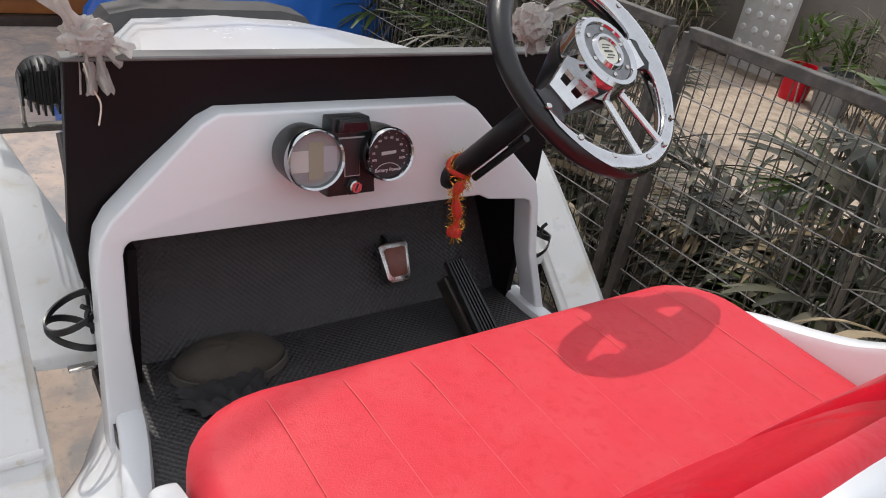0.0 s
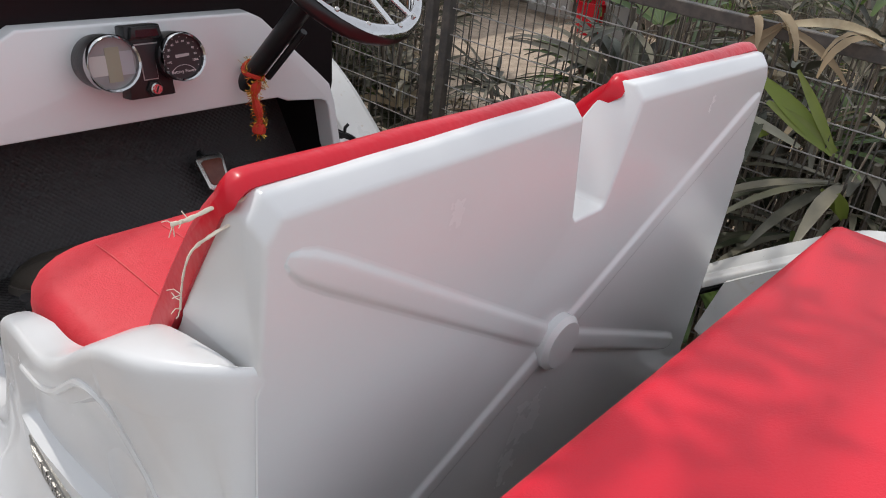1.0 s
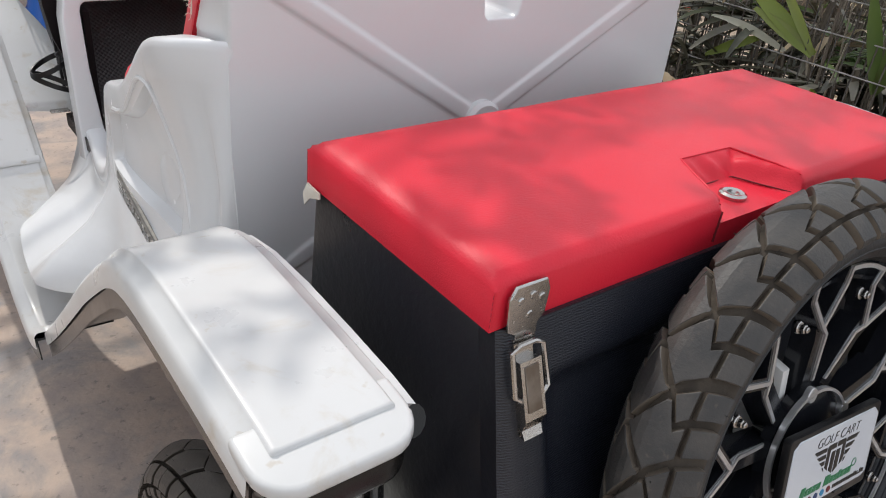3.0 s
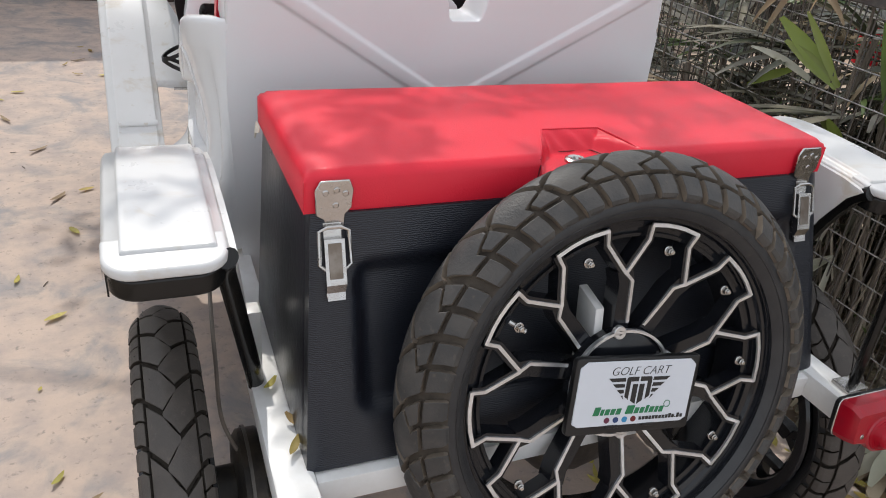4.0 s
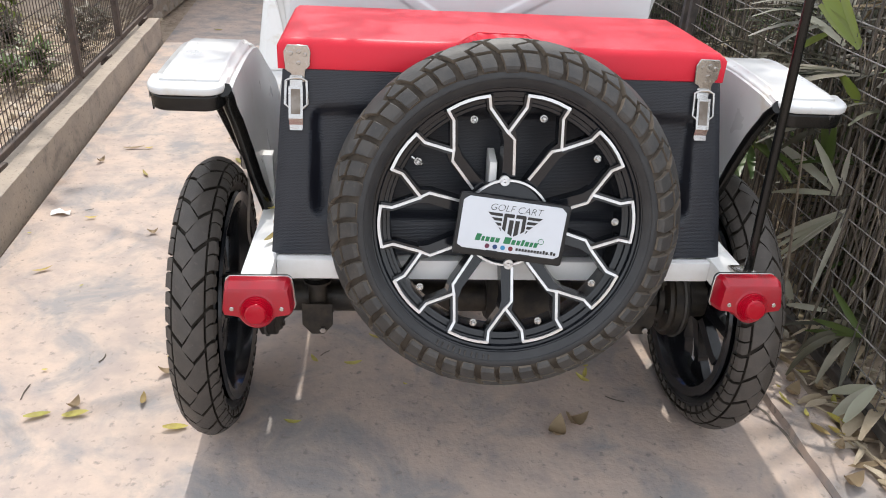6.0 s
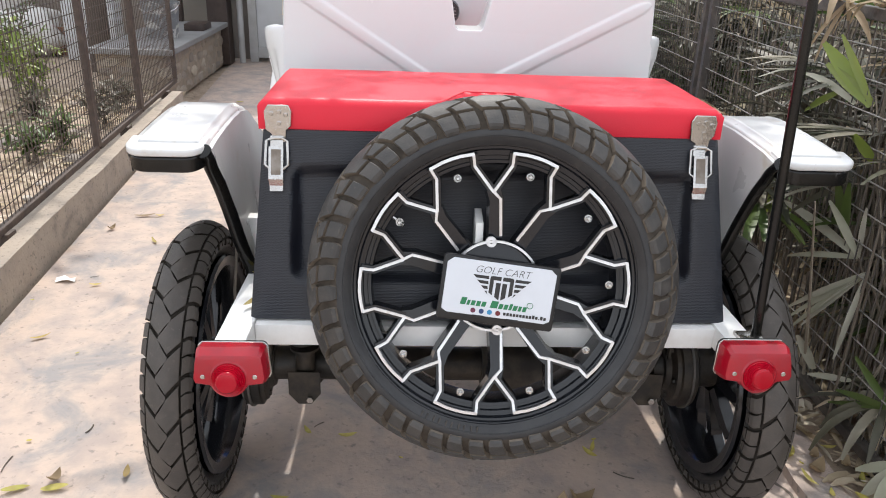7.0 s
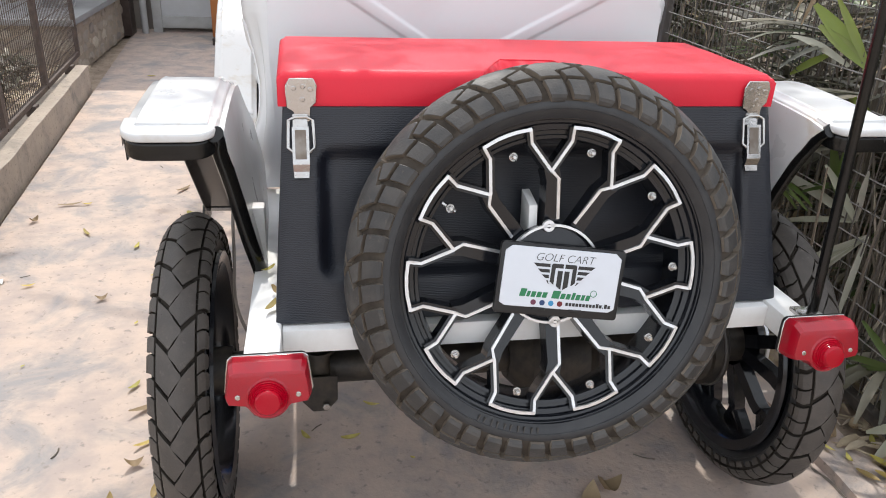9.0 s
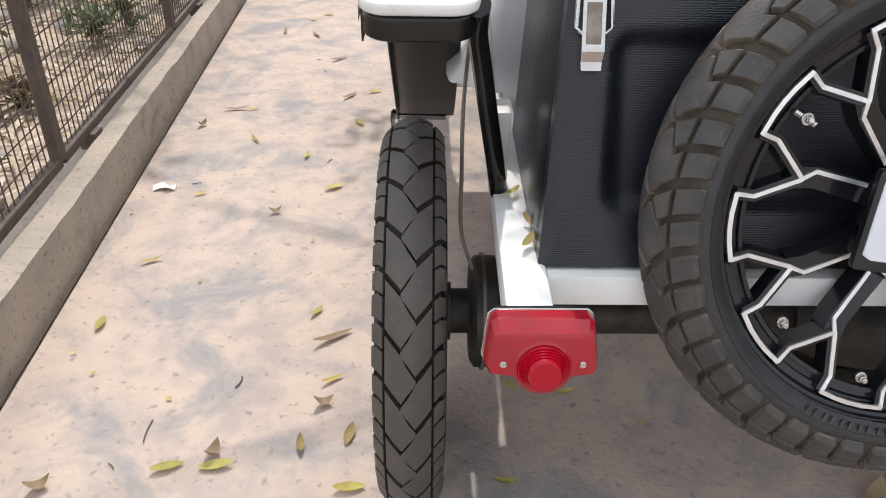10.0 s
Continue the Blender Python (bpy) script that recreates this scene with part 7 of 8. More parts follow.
# ---- left bed: sacks, shrubs, litter ----
def sack(x, y, z, a, size, m_, label):
    bm = bmesh.new()
    bmesh.ops.create_icosphere(bm, subdivisions=4, radius=1)
    rot = Matrix.Rotation(a, 3, "Z")
    for v in bm.verts:
        c = v.co.copy()
        c = Vector((math.copysign(abs(c.x) ** 0.6, c.x), math.copysign(abs(c.y) ** 0.6, c.y), math.copysign(abs(c.z) ** 0.7, c.z)))
        c += 0.16 * noise.noise_vector(c * 1.7 + Vector((x, y, 0))) + 0.05 * noise.noise_vector(c * 6)
        c = rot @ Vector((c.x * size[0], c.y * size[1], c.z * size[2]))
        v.co = c + Vector((x, y, z + size[2]))
        v.co.z = max(v.co.z, z + 0.002)
    return tagged(part("cement_sack", bm, m_, sharp=80), label, "sack", group="heap of sacks")


M_SACK = mat("white_woven_sack", (0.66, 0.65, 0.63), 0.6, stain=(0.5, 0.3, 0.32), stain_scale=5, stain_lo=0.58, stain_hi=0.66, var=(0.5, 0.48, 0.46), var_scale=8, bump=0.6, bump_scale=30)
for x, y, z, a, size in ((-3.55, 5.75, 0.09, 0.3, (0.40, 0.28, 0.20)), (-4.15, 5.7, 0.09, -0.4, (0.40, 0.3, 0.22)), (-3.80, 5.75, 0.45, 0.2, (0.40, 0.25, 0.17)), (-4.35, 5.8, 0.48, 0.2, (0.36, 0.28, 0.18))):
    sack(x, y, z, a, size, M_SACK, "crumpled white woven cement sack on the bed")
tagged(part("marble_block", cuboid(-3.05, -2.62, 5.55, 5.75, 0.09, 0.66, 0.012), mat("pale_marble", (0.55, 0.56, 0.57), 0.45, var=(0.38, 0.38, 0.39), var_scale=7, var_amount=0.7)), "pale grey stone block standing in the bed", "stone block")
tagged(part("clay_pot", revolve([(0, 0), (0.10, 0), (0.15, 0.2), (0.17, 0.22), (0.17, 0.25), (0.15, 0.25), (0.14, 0.2), (0, 0.19)], 32, pose(-3.2, 5.9, 0.085)), mat("brown_clay", (0.24, 0.11, 0.06), 0.7, var=(0.16, 0.08, 0.05), var_scale=12)), "plain brown clay pot in the bed", "pot")


def shrub(x, y, h, n, rng, m_, z0=0.085):
    s = thing("shrub", "small leafy shrub with thin stems in the bed", "shrub", (x, y, z0), group="shrubs in the left bed")
    stems, leaves = bmesh.new(), bmesh.new()
    for q in range(7):
        az = rng.uniform(0, math.tau)
        tip = Vector((x + math.cos(az) * h * rng.uniform(0.1, 0.5), y + math.sin(az) * h * rng.uniform(0.1, 0.5), z0 + h * rng.uniform(0.6, 1.0)))
        base = Vector((x + rng.uniform(-0.03, 0.03), y + rng.uniform(-0.03, 0.03), z0))
        line = smooth_line([base, base.lerp(tip, 0.5) + Vector((0, 0, 0.05)), tip], 4)
        tube(line, 0.004, 6, stems)
        for _ in range(n):
            p = base.lerp(tip, rng.uniform(0.3, 1.05)) + Vector((rng.uniform(-0.06, 0.06), rng.uniform(-0.06, 0.06), rng.uniform(-0.03, 0.05)))
            w = Vector((rng.uniform(-1, 1), rng.uniform(-1, 1), rng.uniform(-0.3, 0.6)))
            strap(leaves, p, w, (0, 0, 1), rng.uniform(0.04, 0.085), rng.uniform(0.016, 0.03), 0.2, 3)
    part("stem_clump", stems, M_STEM, s)
    part("foliage", leaves, m_, s, sharp=80)


rng = random.Random(21)
for x, y, h, n in ((-2.6, 3.2, 0.30, 20), (-2.7, 1.9, 0.34, 22), (-2.48, 3.68, 0.56, 44), (-3.3, 3.6, 0.6, 34), (-3.4, 2.6, 0.5, 30), (-2.8, 4.1, 0.55, 30), (-3.2, 4.95, 0.5, 40), (-3.7, 4.6, 0.5, 34), (-1.95, 3.3, 0.24, 18)):
    shrub(x, y, h, n, rng, M_LEAF_LIME if h >= 0.55 else M_LEAF_GREEN if rng.random() < 0.6 else M_LEAF)


M_BEDSTONE = mat("dusty_bed_stone", (0.38, 0.34, 0.30), 0.9, obrand=[(0.42, 0.37, 0.32), (0.27, 0.24, 0.21), (0.36, 0.28, 0.22), (0.5, 0.46, 0.41)], var=(0.24, 0.21, 0.18), var_scale=20, bump=0.8, bump_scale=50)
rngs = random.Random(8)
for _ in range(46):                 # rubble and broken stone lying in the bed
    x, y, r = rngs.uniform(-2.7, -1.76), rngs.uniform(0.3, 4.2), rngs.uniform(0.02, 0.075)
    bm = bmesh.new()
    bmesh.ops.create_icosphere(bm, subdivisions=2, radius=1)
    for v in bm.verts:
        d = v.co * (1 + 0.35 * noise.noise(v.co * 1.3 + Vector((x * 9, y * 9, 0))))
        v.co = Vector((x + d.x * r, y + d.y * r * 0.8, 0.085 + d.z * r * 0.6 + r * 0.25))
    tagged(part("bed_stone", bm, M_BEDSTONE, sharp=40), "dusty broken stone lying in the garden bed", "stone", group="stones in the bed")
for _ in range(8):
    shrub(rngs.uniform(-2.5, -1.78), rngs.uniform(0.3, 3.9), rngs.uniform(0.10, 0.22), 16, rngs, rngs.choice((M_LEAF_GREEN, M_LEAF, M_LEAF_DRY)))


def litter(name, x0, x1, y0, y1, z, n, seed, m_, label):
    rng = random.Random(seed)
    bm = bmesh.new()
    for _ in range(n):
        x, y = rng.uniform(x0, x1), rng.uniform(y0, y1)
        a = rng.uniform(0, math.tau)
        strap(bm, (x, y, z + rng.uniform(0.002, 0.016)), (math.cos(a), math.sin(a), rng.uniform(-0.05, 0.3)), (0, 0, 1), rng.uniform(0.03, 0.11), rng.uniform(0.008, 0.026), 0.25, 3)
    return tagged(part(name, bm, m_, sharp=80), label, "leaf litter", kind="stuff")


litter("leaf_litter", -3.6, -1.72, -0.4, 4.3, 0.09, 3600, 3, M_LITTER, "dry brown leaf litter on the bed")
litter("leaf_litter", 0.875, 1.7, -1.0, 4.0, 0.022, 4200, 4, M_LITTER, "dry leaf litter under the fence")

# fallen leaves on the drive
M_YELLOW = mat("yellow_fallen_leaf", (0.5, 0.42, 0.08), 0.6, obrand=[(0.52, 0.45, 0.09), (0.62, 0.55, 0.16), (0.40, 0.38, 0.08), (0.30, 0.2, 0.08), (0.55, 0.42, 0.1)], var=(0.35, 0.25, 0.08), var_scale=60, trans=0.2)


def leaf_mesh(length, width, curl):
    bm = bmesh.new()
    rows = []
    for i in range(7):
        k = i / 6
        w = width * math.sin(min(1, k * 0.93 + 0.07) * math.pi) ** 0.8
        zc = 0.003 + curl * (k - 0.5) ** 2 * length * 2
        rows.append([bm.verts.new((length * (k - 0.5), s * w / 2, zc + abs(s) * w * 0.22)) for s in (-1, 0, 1)])
    for a, b in zip(rows, rows[1:]):
        bm.faces.new((a[0], a[1], b[1], b[0]))
        bm.faces.new((a[1], a[2], b[2], b[1]))
    me = bpy.data.meshes.new("fallen_leaf")
    bm.to_mesh(me)
    bm.free()
    me.polygons.foreach_set("use_smooth", [True] * len(me.polygons))
    me.materials.append(M_YELLOW)
    return me


leaf_kinds = [leaf_mesh(0.062, 0.022, 0.15), leaf_mesh(0.045, 0.014, 0.35), leaf_mesh(0.055, 0.012, 0.3), leaf_mesh(0.095, 0.018, 0.2), leaf_mesh(0.016, 0.008, 0.3), leaf_mesh(0.040, 0.024, 1.0)]
for k in (3, 5):
    leaf_kinds[k].materials[0] = M_LEAF_DRY
rng = random.Random(77)
lain = [(-1.317, 2.069, 10, 3), (-1.407, 1.909, 60, 5), (-0.994, 1.647, 80, 1), (-0.878, 1.416, 35, 0), (-1.271, 1.368, 20, 1), (-1.435, 1.245, 15, 4), (-1.027, 1.258, 20, 5), (-1.135, 3.49, 0, 0), (-0.811, 2.28, 25, 0),
        (-1.296, 0.991, 30, 2), (-1.327, 0.725, 95, 0), (-1.279, 0.554, 40, 4), (-0.846, 0.774, 60, 1), (-0.797, 0.678, 35, 3), (-0.783, 0.539, 35, 2), (-0.978, 0.336, 75, 5), (-1.051, 0.303, 22, 0), (-0.964, 0.307, 10, 0),
        (-0.823, 0.359, 100, 1), (-0.734, 0.386, 80, 0), (-0.793, 0.467, 20, 5), (-0.722, 0.257, 8, 0), (-1.256, 0.258, 35, 5), (-1.345, 0.62, 5, 4), (-0.90, 1.10, 70, 4), (-1.15, 0.90, 50, 4), (-1.10, 0.48, 0, 4),
        (-0.418, 0.522, 120, 1), (-0.311, 0.503, 5, 1), (0.313, 0.455, 70, 2), (0.30, 0.435, 130, 1), (0.325, 0.49, 20, 4), (-0.452, 0.271, 170, 1), (-0.176, 0.416, 140, 4), (-0.036, 0.693, 30, 1)]
spots = [(x, y, a, k) for x, y, a, k in lain]
spots += [(x, y, rng.uniform(0, 360), rng.randint(0, 5)) for x, y in ((0.80, 0.30), (0.83, 0.25), (0.835, 0.19), (0.81, 0.36), (0.91, 0.42), (0.85, 0.13), (0.80, 0.40), (0.90, 0.22), (0.87, 0.50), (0.93, 0.30), (0.88, 0.07), (0.60, 0.30))]
spots += [(rng.uniform(-1.4, -0.7), rng.uniform(1.5, 4.5), rng.uniform(0, 360), rng.randint(0, 4)) for _ in range(18)] + [(rng.uniform(-0.40, 0.5), rng.uniform(0.6, 1.6), rng.uniform(0, 360), rng.randint(0, 4)) for _ in range(8)]
spots += [(rng.uniform(0.80, 0.98), rng.uniform(-0.3, 1.6), rng.uniform(0, 360), rng.randint(0, 5)) for _ in range(26)]
for x, y, turn_, kind_ in spots:
    ob = new("fallen_leaf", leaf_kinds[kind_])
    ob.matrix_basis = pose(x, y, 0.030 if x > 0.775 else 0.001, rng.uniform(-6, 6), rng.uniform(-6, 6), turn_) @ Matrix.Diagonal((*[rng.uniform(0.85, 1.1)] * 3, 1))
    tagged(ob, "brown curled dry leaf on the concrete" if kind_ in (3, 5) else "yellowed fallen leaf on the concrete", "leaf", group="fallen leaves")
for x, y, z in ((-0.462, 0.165, 0.556), (-0.452, 0.215, 0.556), (-0.470, 0.30, 0.556)):
    ob = new("fallen_leaf", leaf_kinds[1])
    ob.matrix_basis = pose(x, y, z, rng.uniform(-10, 10), rng.uniform(-10, 10), rng.uniform(0, 360)) @ Matrix.Diagonal((0.8, 0.8, 0.8, 1))
    tagged(ob, "yellowed fallen leaf caught on the cart's white rail", "leaf", group="fallen leaves")
for _ in range(15):                 # dry twigs
    x, y, a, L = rng.uniform(-1.35, -0.68), rng.uniform(0.0, 3.2), rng.uniform(0, math.tau), rng.uniform(0.02, 0.06)
    if rng.random() < 0.3:
        x, y = rng.uniform(-0.4, 0.6), rng.uniform(-0.35, 0.9)
    bend = rng.uniform(-0.12, 0.12) * L
    p = [Vector((x, y, 0.003)) + Vector((math.cos(a), math.sin(a), 0)) * L * q / 4 + Vector((-math.sin(a), math.cos(a), 0)) * bend * math.sin(q / 4 * math.pi) for q in range(5)]
    tagged(part("twig", tube(p, rng.uniform(0.0009, 0.0018), 5), M_STEM), "thin dry twig on the concrete", "twig", group="twigs on the drive")
# dark strip laid where the step at the drive's edge is in shadow
M_STEP_SHADE = mat("dark_step_shade", (0.12, 0.10, 0.085), 0.95, var=(0.2, 0.17, 0.14), var_scale=60)
rg = random.Random(2)
for ends in (((0.70, 0.42), (0.745, 0.30), (0.77, 0.18), (0.772, -0.1), (0.768, -0.5)),):
    pts = []
    for p in smooth_line([(x, y, 0) for x, y in ends], 7):
        pts.append((p.x + rg.uniform(-0.006, 0.006), p.y + rg.uniform(-0.006, 0.006), 0.0))
    bm = bmesh.new()
    wide = 0.0065
    up = [[bm.verts.new((x - wide * rg.uniform(0.3, 1), y, 0.0012)), bm.verts.new((x, y, 0.0016)), bm.verts.new((x + wide * rg.uniform(0.3, 1), y, 0.0012))] for x, y, _ in pts]
    for a, b in zip(up, up[1:]):
        bm.faces.new((a[0], a[1], b[1], b[0]))
        bm.faces.new((a[1], a[2], b[2], b[1]))
    part("crack", bm, M_STEP_SHADE, bpy.data.objects["road"], "thin dark strip drawn as the shadow of the drive's edge step")
crumple = leaf_mesh(0.075, 0.050, 1.1)
crumple.materials[0] = M_LEAF_DRY
for x, y, a in ((0.188, 0.227, 70), (0.238, 0.255, 15), (0.84, 0.34, 40), (0.90, 0.18, 130), (0.87, 0.55, 80), (0.82, 0.02, 20)):
    ob = new("dry_leaf", crumple)
    ob.matrix_basis = pose(x, y, 0.026 if x > 0.775 else 0.002, rng.uniform(-12, 12), rng.uniform(-12, 12), a) @ Matrix.Diagonal((*[rng.uniform(0.7, 1.0)] * 3, 1))
    tagged(ob, "crumpled brown dry leaf on the ground", "leaf", group="crumpled leaves")
bm = bmesh.new()
rows = [[bm.verts.new((-1.421 + i * 0.022, 1.385 + j * 0.016 + 0.006 * (i % 2), 0.003 + 0.006 * ((i * 7 + j * 5) % 3))) for i in range(4)] for j in range(3)]
for a, b in zip(rows, rows[1:]):
    for i in range(3):
        bm.faces.new((a[i], a[i + 1], b[i + 1], b[i]))
tagged(part("paper_scrap", bm, mat("white_paper", (0.75, 0.75, 0.74), 0.8, var=(0.6, 0.58, 0.55), var_scale=60)), "crumpled white paper scrap on the drive", "paper")

# ---- hood, horn, bottle cage and other small things on the cart ----
# hood with a black rim at its nose
rings = []
for y, w0, w1, zt, zb in ((1.695, 0.40, 0.33, 1.018, 0.90), (1.95, 0.37, 0.29, 0.995, 0.80), (2.25, 0.31, 0.225, 0.957, 0.72), (2.50, 0.275, 0.185, 0.915, 0.66)):
    c = CX + 0.015
    rings.append([(c - w0, y, zb), (c - w0, y, zt - 0.085), (c - w1, y, zt - 0.004), (c - w1 * 0.5, y, zt), (c, y, zt + 0.006), (c + w1 * 0.5, y, zt), (c + w1, y, zt - 0.004), (c + w0, y, zt - 0.085), (c + w0, y, zb)])
bm = bmesh.new()
skin(bm, rings)
soften(bm, 0.006, 2, 30)
hood = part("hood", bm, M_WHITE, cart, "glossy white hood with a raised centre line", sharp=40)
c = CX + 0.015
line = [(c - 0.30, 2.47, 0.70), (c - 0.295, 2.49, 0.80), (c - 0.21, 2.505, 0.905), (c - 0.17, 2.51, 0.918), (c + 0.17, 2.51, 0.918), (c + 0.21, 2.505, 0.905), (c + 0.295, 2.49, 0.80), (c + 0.30, 2.47, 0.70)]
bm = bmesh.new()
rings = []
for i, p in enumerate(line):
    o = math.copysign(0.028 if abs(p[0] - c) > 0.2 else 0.0, p[0] - c)
    rings.append([(p[0], p[1] - 0.065, p[2] + 0.004), (p[0] + o, p[1] - 0.050, p[2] + 0.022), (p[0] + o, p[1] + 0.05, p[2] + 0.020), (p[0], p[1] + 0.06, p[2] - 0.03)])
skin(bm, rings)
soften(bm, 0.006, 2, 30)
rim_ = part("nose_rim", bm, mat("faded_black_plastic", (0.042, 0.040, 0.039), 0.55, var=(0.07, 0.066, 0.062), var_scale=14, bump=0.2, bump_scale=200), hood, "black plastic nose surround")
bm = bmesh.new()
for k in range(5):
    cuboid(c - 0.07 + k * 0.034, c - 0.048 + k * 0.034, 2.515, 2.545, 0.930, 0.934, bm=bm)
part("lettering_bar", bm, M_BLACKPAINT, hood, smooth=False)
part("nose", cuboid(c - 0.27, c + 0.27, 2.50, 2.53, 0.42, 0.88, 0.01), M_WHITE, cart)
# lower front body between the wheels
part("front_tub", hexa([(bx(-0.36), 1.74, 0.40), (bx(0.36), 1.74, 0.40), (bx(0.27), 2.50, 0.40), (bx(-0.27), 2.50, 0.40), (bx(-0.36), 2.00, 0.88), (bx(0.36), 2.00, 0.88), (bx(0.27), 2.50, 0.70), (bx(-0.27), 2.50, 0.70)], 0.01), M_WHITE, cart)

# ribbed black horn lamp on a bracket
hm = Vector((-0.452, 2.02, 0.925))
horn = part("work_lamp", revolve([(0, -0.03), (0.03, -0.03), (0.040, -0.01), (0.042, 0.02), (0.036, 0.028), (0, 0.03)], 28, spot(hm, (0.1, 1, 0))), M_BLACK, cart, "black finned work lamp on a steel bracket")
for k in range(8):
    a = -0.038 + k * 0.0108
    h = math.sqrt(max(0, 0.046 ** 2 - a * a))
    part("fin", cuboid(hm.x + a - 0.002, hm.x + a + 0.002, hm.y - 0.042, hm.y - 0.005, hm.z - h, hm.z + h, 0.001, 1), M_BLACK, horn)
for sg in (-1, 1):
    part("bracket_leg", tube([hm + Vector((sg * 0.036, 0, -0.02)), hm + Vector((sg * 0.036, 0, -0.075))], 0.004, 8), M_STEEL, horn)
part("bracket_bar", cuboid(hm.x - 0.08, hm.x + 0.16, hm.y - 0.012, hm.y + 0.012, hm.z - 0.085, hm.z - 0.075, 0.002), M_POST, horn)

# black bottle cage on the fender apron
for sg in (-1, 1):
    cx_ = bx(sg * 0.432)
    cage = part("bottle_cage", prism([(0, 0.58), (0.010, 0.58), (0.010, 0.735), (0, 0.735)], lambda a, b, d: (cx_ - sg * 0.012 * (-1) + sg * d - sg * 0.02, 1.69 + a + (b - 0.58) * 0.35, b), (0.0, 0.006), 0.001, 1), M_BLACK, cart, "black plastic bottle cage")
    for lift in (1, -1):            # two flat hoops that meet at their outer side
        rings = []
        for k in range(36):
            a = k / 36 * math.tau
            x, y = cx_ + sg * (0.024 + 0.040 * math.cos(a)), 1.668 + 0.038 * math.sin(a)
            z = 0.668 + lift * 0.040 * (1 - math.cos(a)) / 2
            nx_, ny_ = math.cos(a) * sg, math.sin(a)
            rings.append([(x + nx_ * o, y + ny_ * o, z + h) for o, h in ((0.0, -0.006), (0.003, -0.006), (0.003, 0.006), (0.0, 0.006))])
        bm = bmesh.new()
        skin(bm, rings, loop=True)
        part("hoop", bm, M_BLACK, cage, sharp=40)
    part("clip", tube([(cx_ + sg * 0.012, 1.632, 0.700), (cx_ + sg * 0.010, 1.628, 0.716), (cx_ + sg * 0.018, 1.626, 0.724)], 0.004, 8), M_BLACK, cage)
    part("rest", cuboid(cx_ + min(0, sg * 0.04), cx_ + max(0, sg * 0.04), 1.66, 1.70, 0.577, 0.582, 0.001, 1), M_STEEL, cage)

# thin film bags knotted to the board and the wheel
M_FILM = mat("cloudy_plastic_film", (0.62, 0.58, 0.55), 0.35, var=(0.42, 0.37, 0.34), var_scale=40, trans=0.45)


def film_bag(c, size, tail, hang, seed, label):
    """A thin bag knotted on itself: a crumpled stuffed body, a twisted neck that flares out, and a torn hem that hangs."""
    c = Vector(c)
    bag = thing("plastic_bag", label, "plastic bag", c)
    bm = bmesh.new()
    bmesh.ops.create_icosphere(bm, subdivisions=4, radius=1)
    for v in bm.verts:
        d = v.co.copy()
        crease = abs(noise.noise(d * 1.9 + Vector((seed, 0, 0)))) * 0.55 + abs(noise.noise(d * 4.5 + Vector((0, seed, 0)))) * 0.35
        r = 1.12 - crease
        v.co = c + Vector((d.x * size[0], d.y * size[1], d.z * size[2])) * r
    part("body", bm, M_FILM, bag, sharp=28)
    tail = Vector(tail)
    side = tail.cross(Vector((0.1, 1, 0.2))).normalized()
    out = tail.cross(side).normalized()
    bm, rings = bmesh.new(), []
    for i in range(15):
        k = i / 14
        w = 0.013 - 0.008 * math.sin(k * math.pi) + 0.012 * k * k
        o = c + tail * k + out * (0.01 * math.sin(k * 3))
        rings.append([o + (side * math.cos(b + k * 3) + out * math.sin(b + k * 3) * 0.6) * w * (1 + 0.45 * math.sin(b * 4 + seed)) for b in [q / 14 * math.tau for q in range(14)]])
    skin(bm, rings, caps=False)
    part("twisted_neck", bm, M_FILM, bag, sharp=40)
    for way, length, wide in hang:
        way = Vector(way).normalized()
        side = way.cross(Vector((0.15, 1, 0.1))).normalized()
        out = way.cross(side)
        bm, rows = bmesh.new(), []
        for i in range(15):
            k = i / 14
            row = []
            for q in range(17):
                v = q / 8 - 1
                rag = length * 0.16 * noise.noise((v * 4, seed, 2)) * k
                fold = (0.007 * math.sin(v * 7 + seed + k) + 0.010 * noise.noise((v * 3, k * 3, seed)) + 0.004 * noise.noise((v * 9, k * 8, seed))) * (0.4 + k)
                row.append(bm.verts.new(c + way * (length * k + rag) + side * (v * wide * (0.45 + 0.55 * k)) + out * fold))
            rows.append(row)
        for a, b in zip(rows, rows[1:]):
            for q in range(16):
                bm.faces.new((a[q], a[q + 1], b[q + 1], b[q]))
        part("hem", bm, M_FILM, bag, sharp=50)
    return bag


film_bag((dx(-0.398), 1.664, 1.108), (0.034, 0.018, 0.026), (-0.050, 0.0, 0.075), (((0.10, -0.1, -1.0), 0.075, 0.022), ((0.75, 0, -0.55), 0.055, 0.024)), 3,
         "crumpled cloudy plastic bag knotted to the cowl board")
film_bag((0.150, 1.50, 1.175), (0.036, 0.026, 0.030), (0.075, 0.01, 0.060), (((0.3, -0.1, -0.8), 0.045, 0.020), ((0.9, 0, 0.5), 0.075, 0.018)), 8,
         "crumpled clear plastic bag tied behind the steering wheel")
line = smooth_line([(dx(-0.405), 1.658, 1.075), (dx(-0.398), 1.655, 1.045), (dx(-0.388), 1.655, 1.02), (dx(-0.392), 1.655, 0.99)], 6)
tagged(part("thread", tube(line, 0.0012, 6), M_ROPE), "loose white thread hanging on the board", "thread")

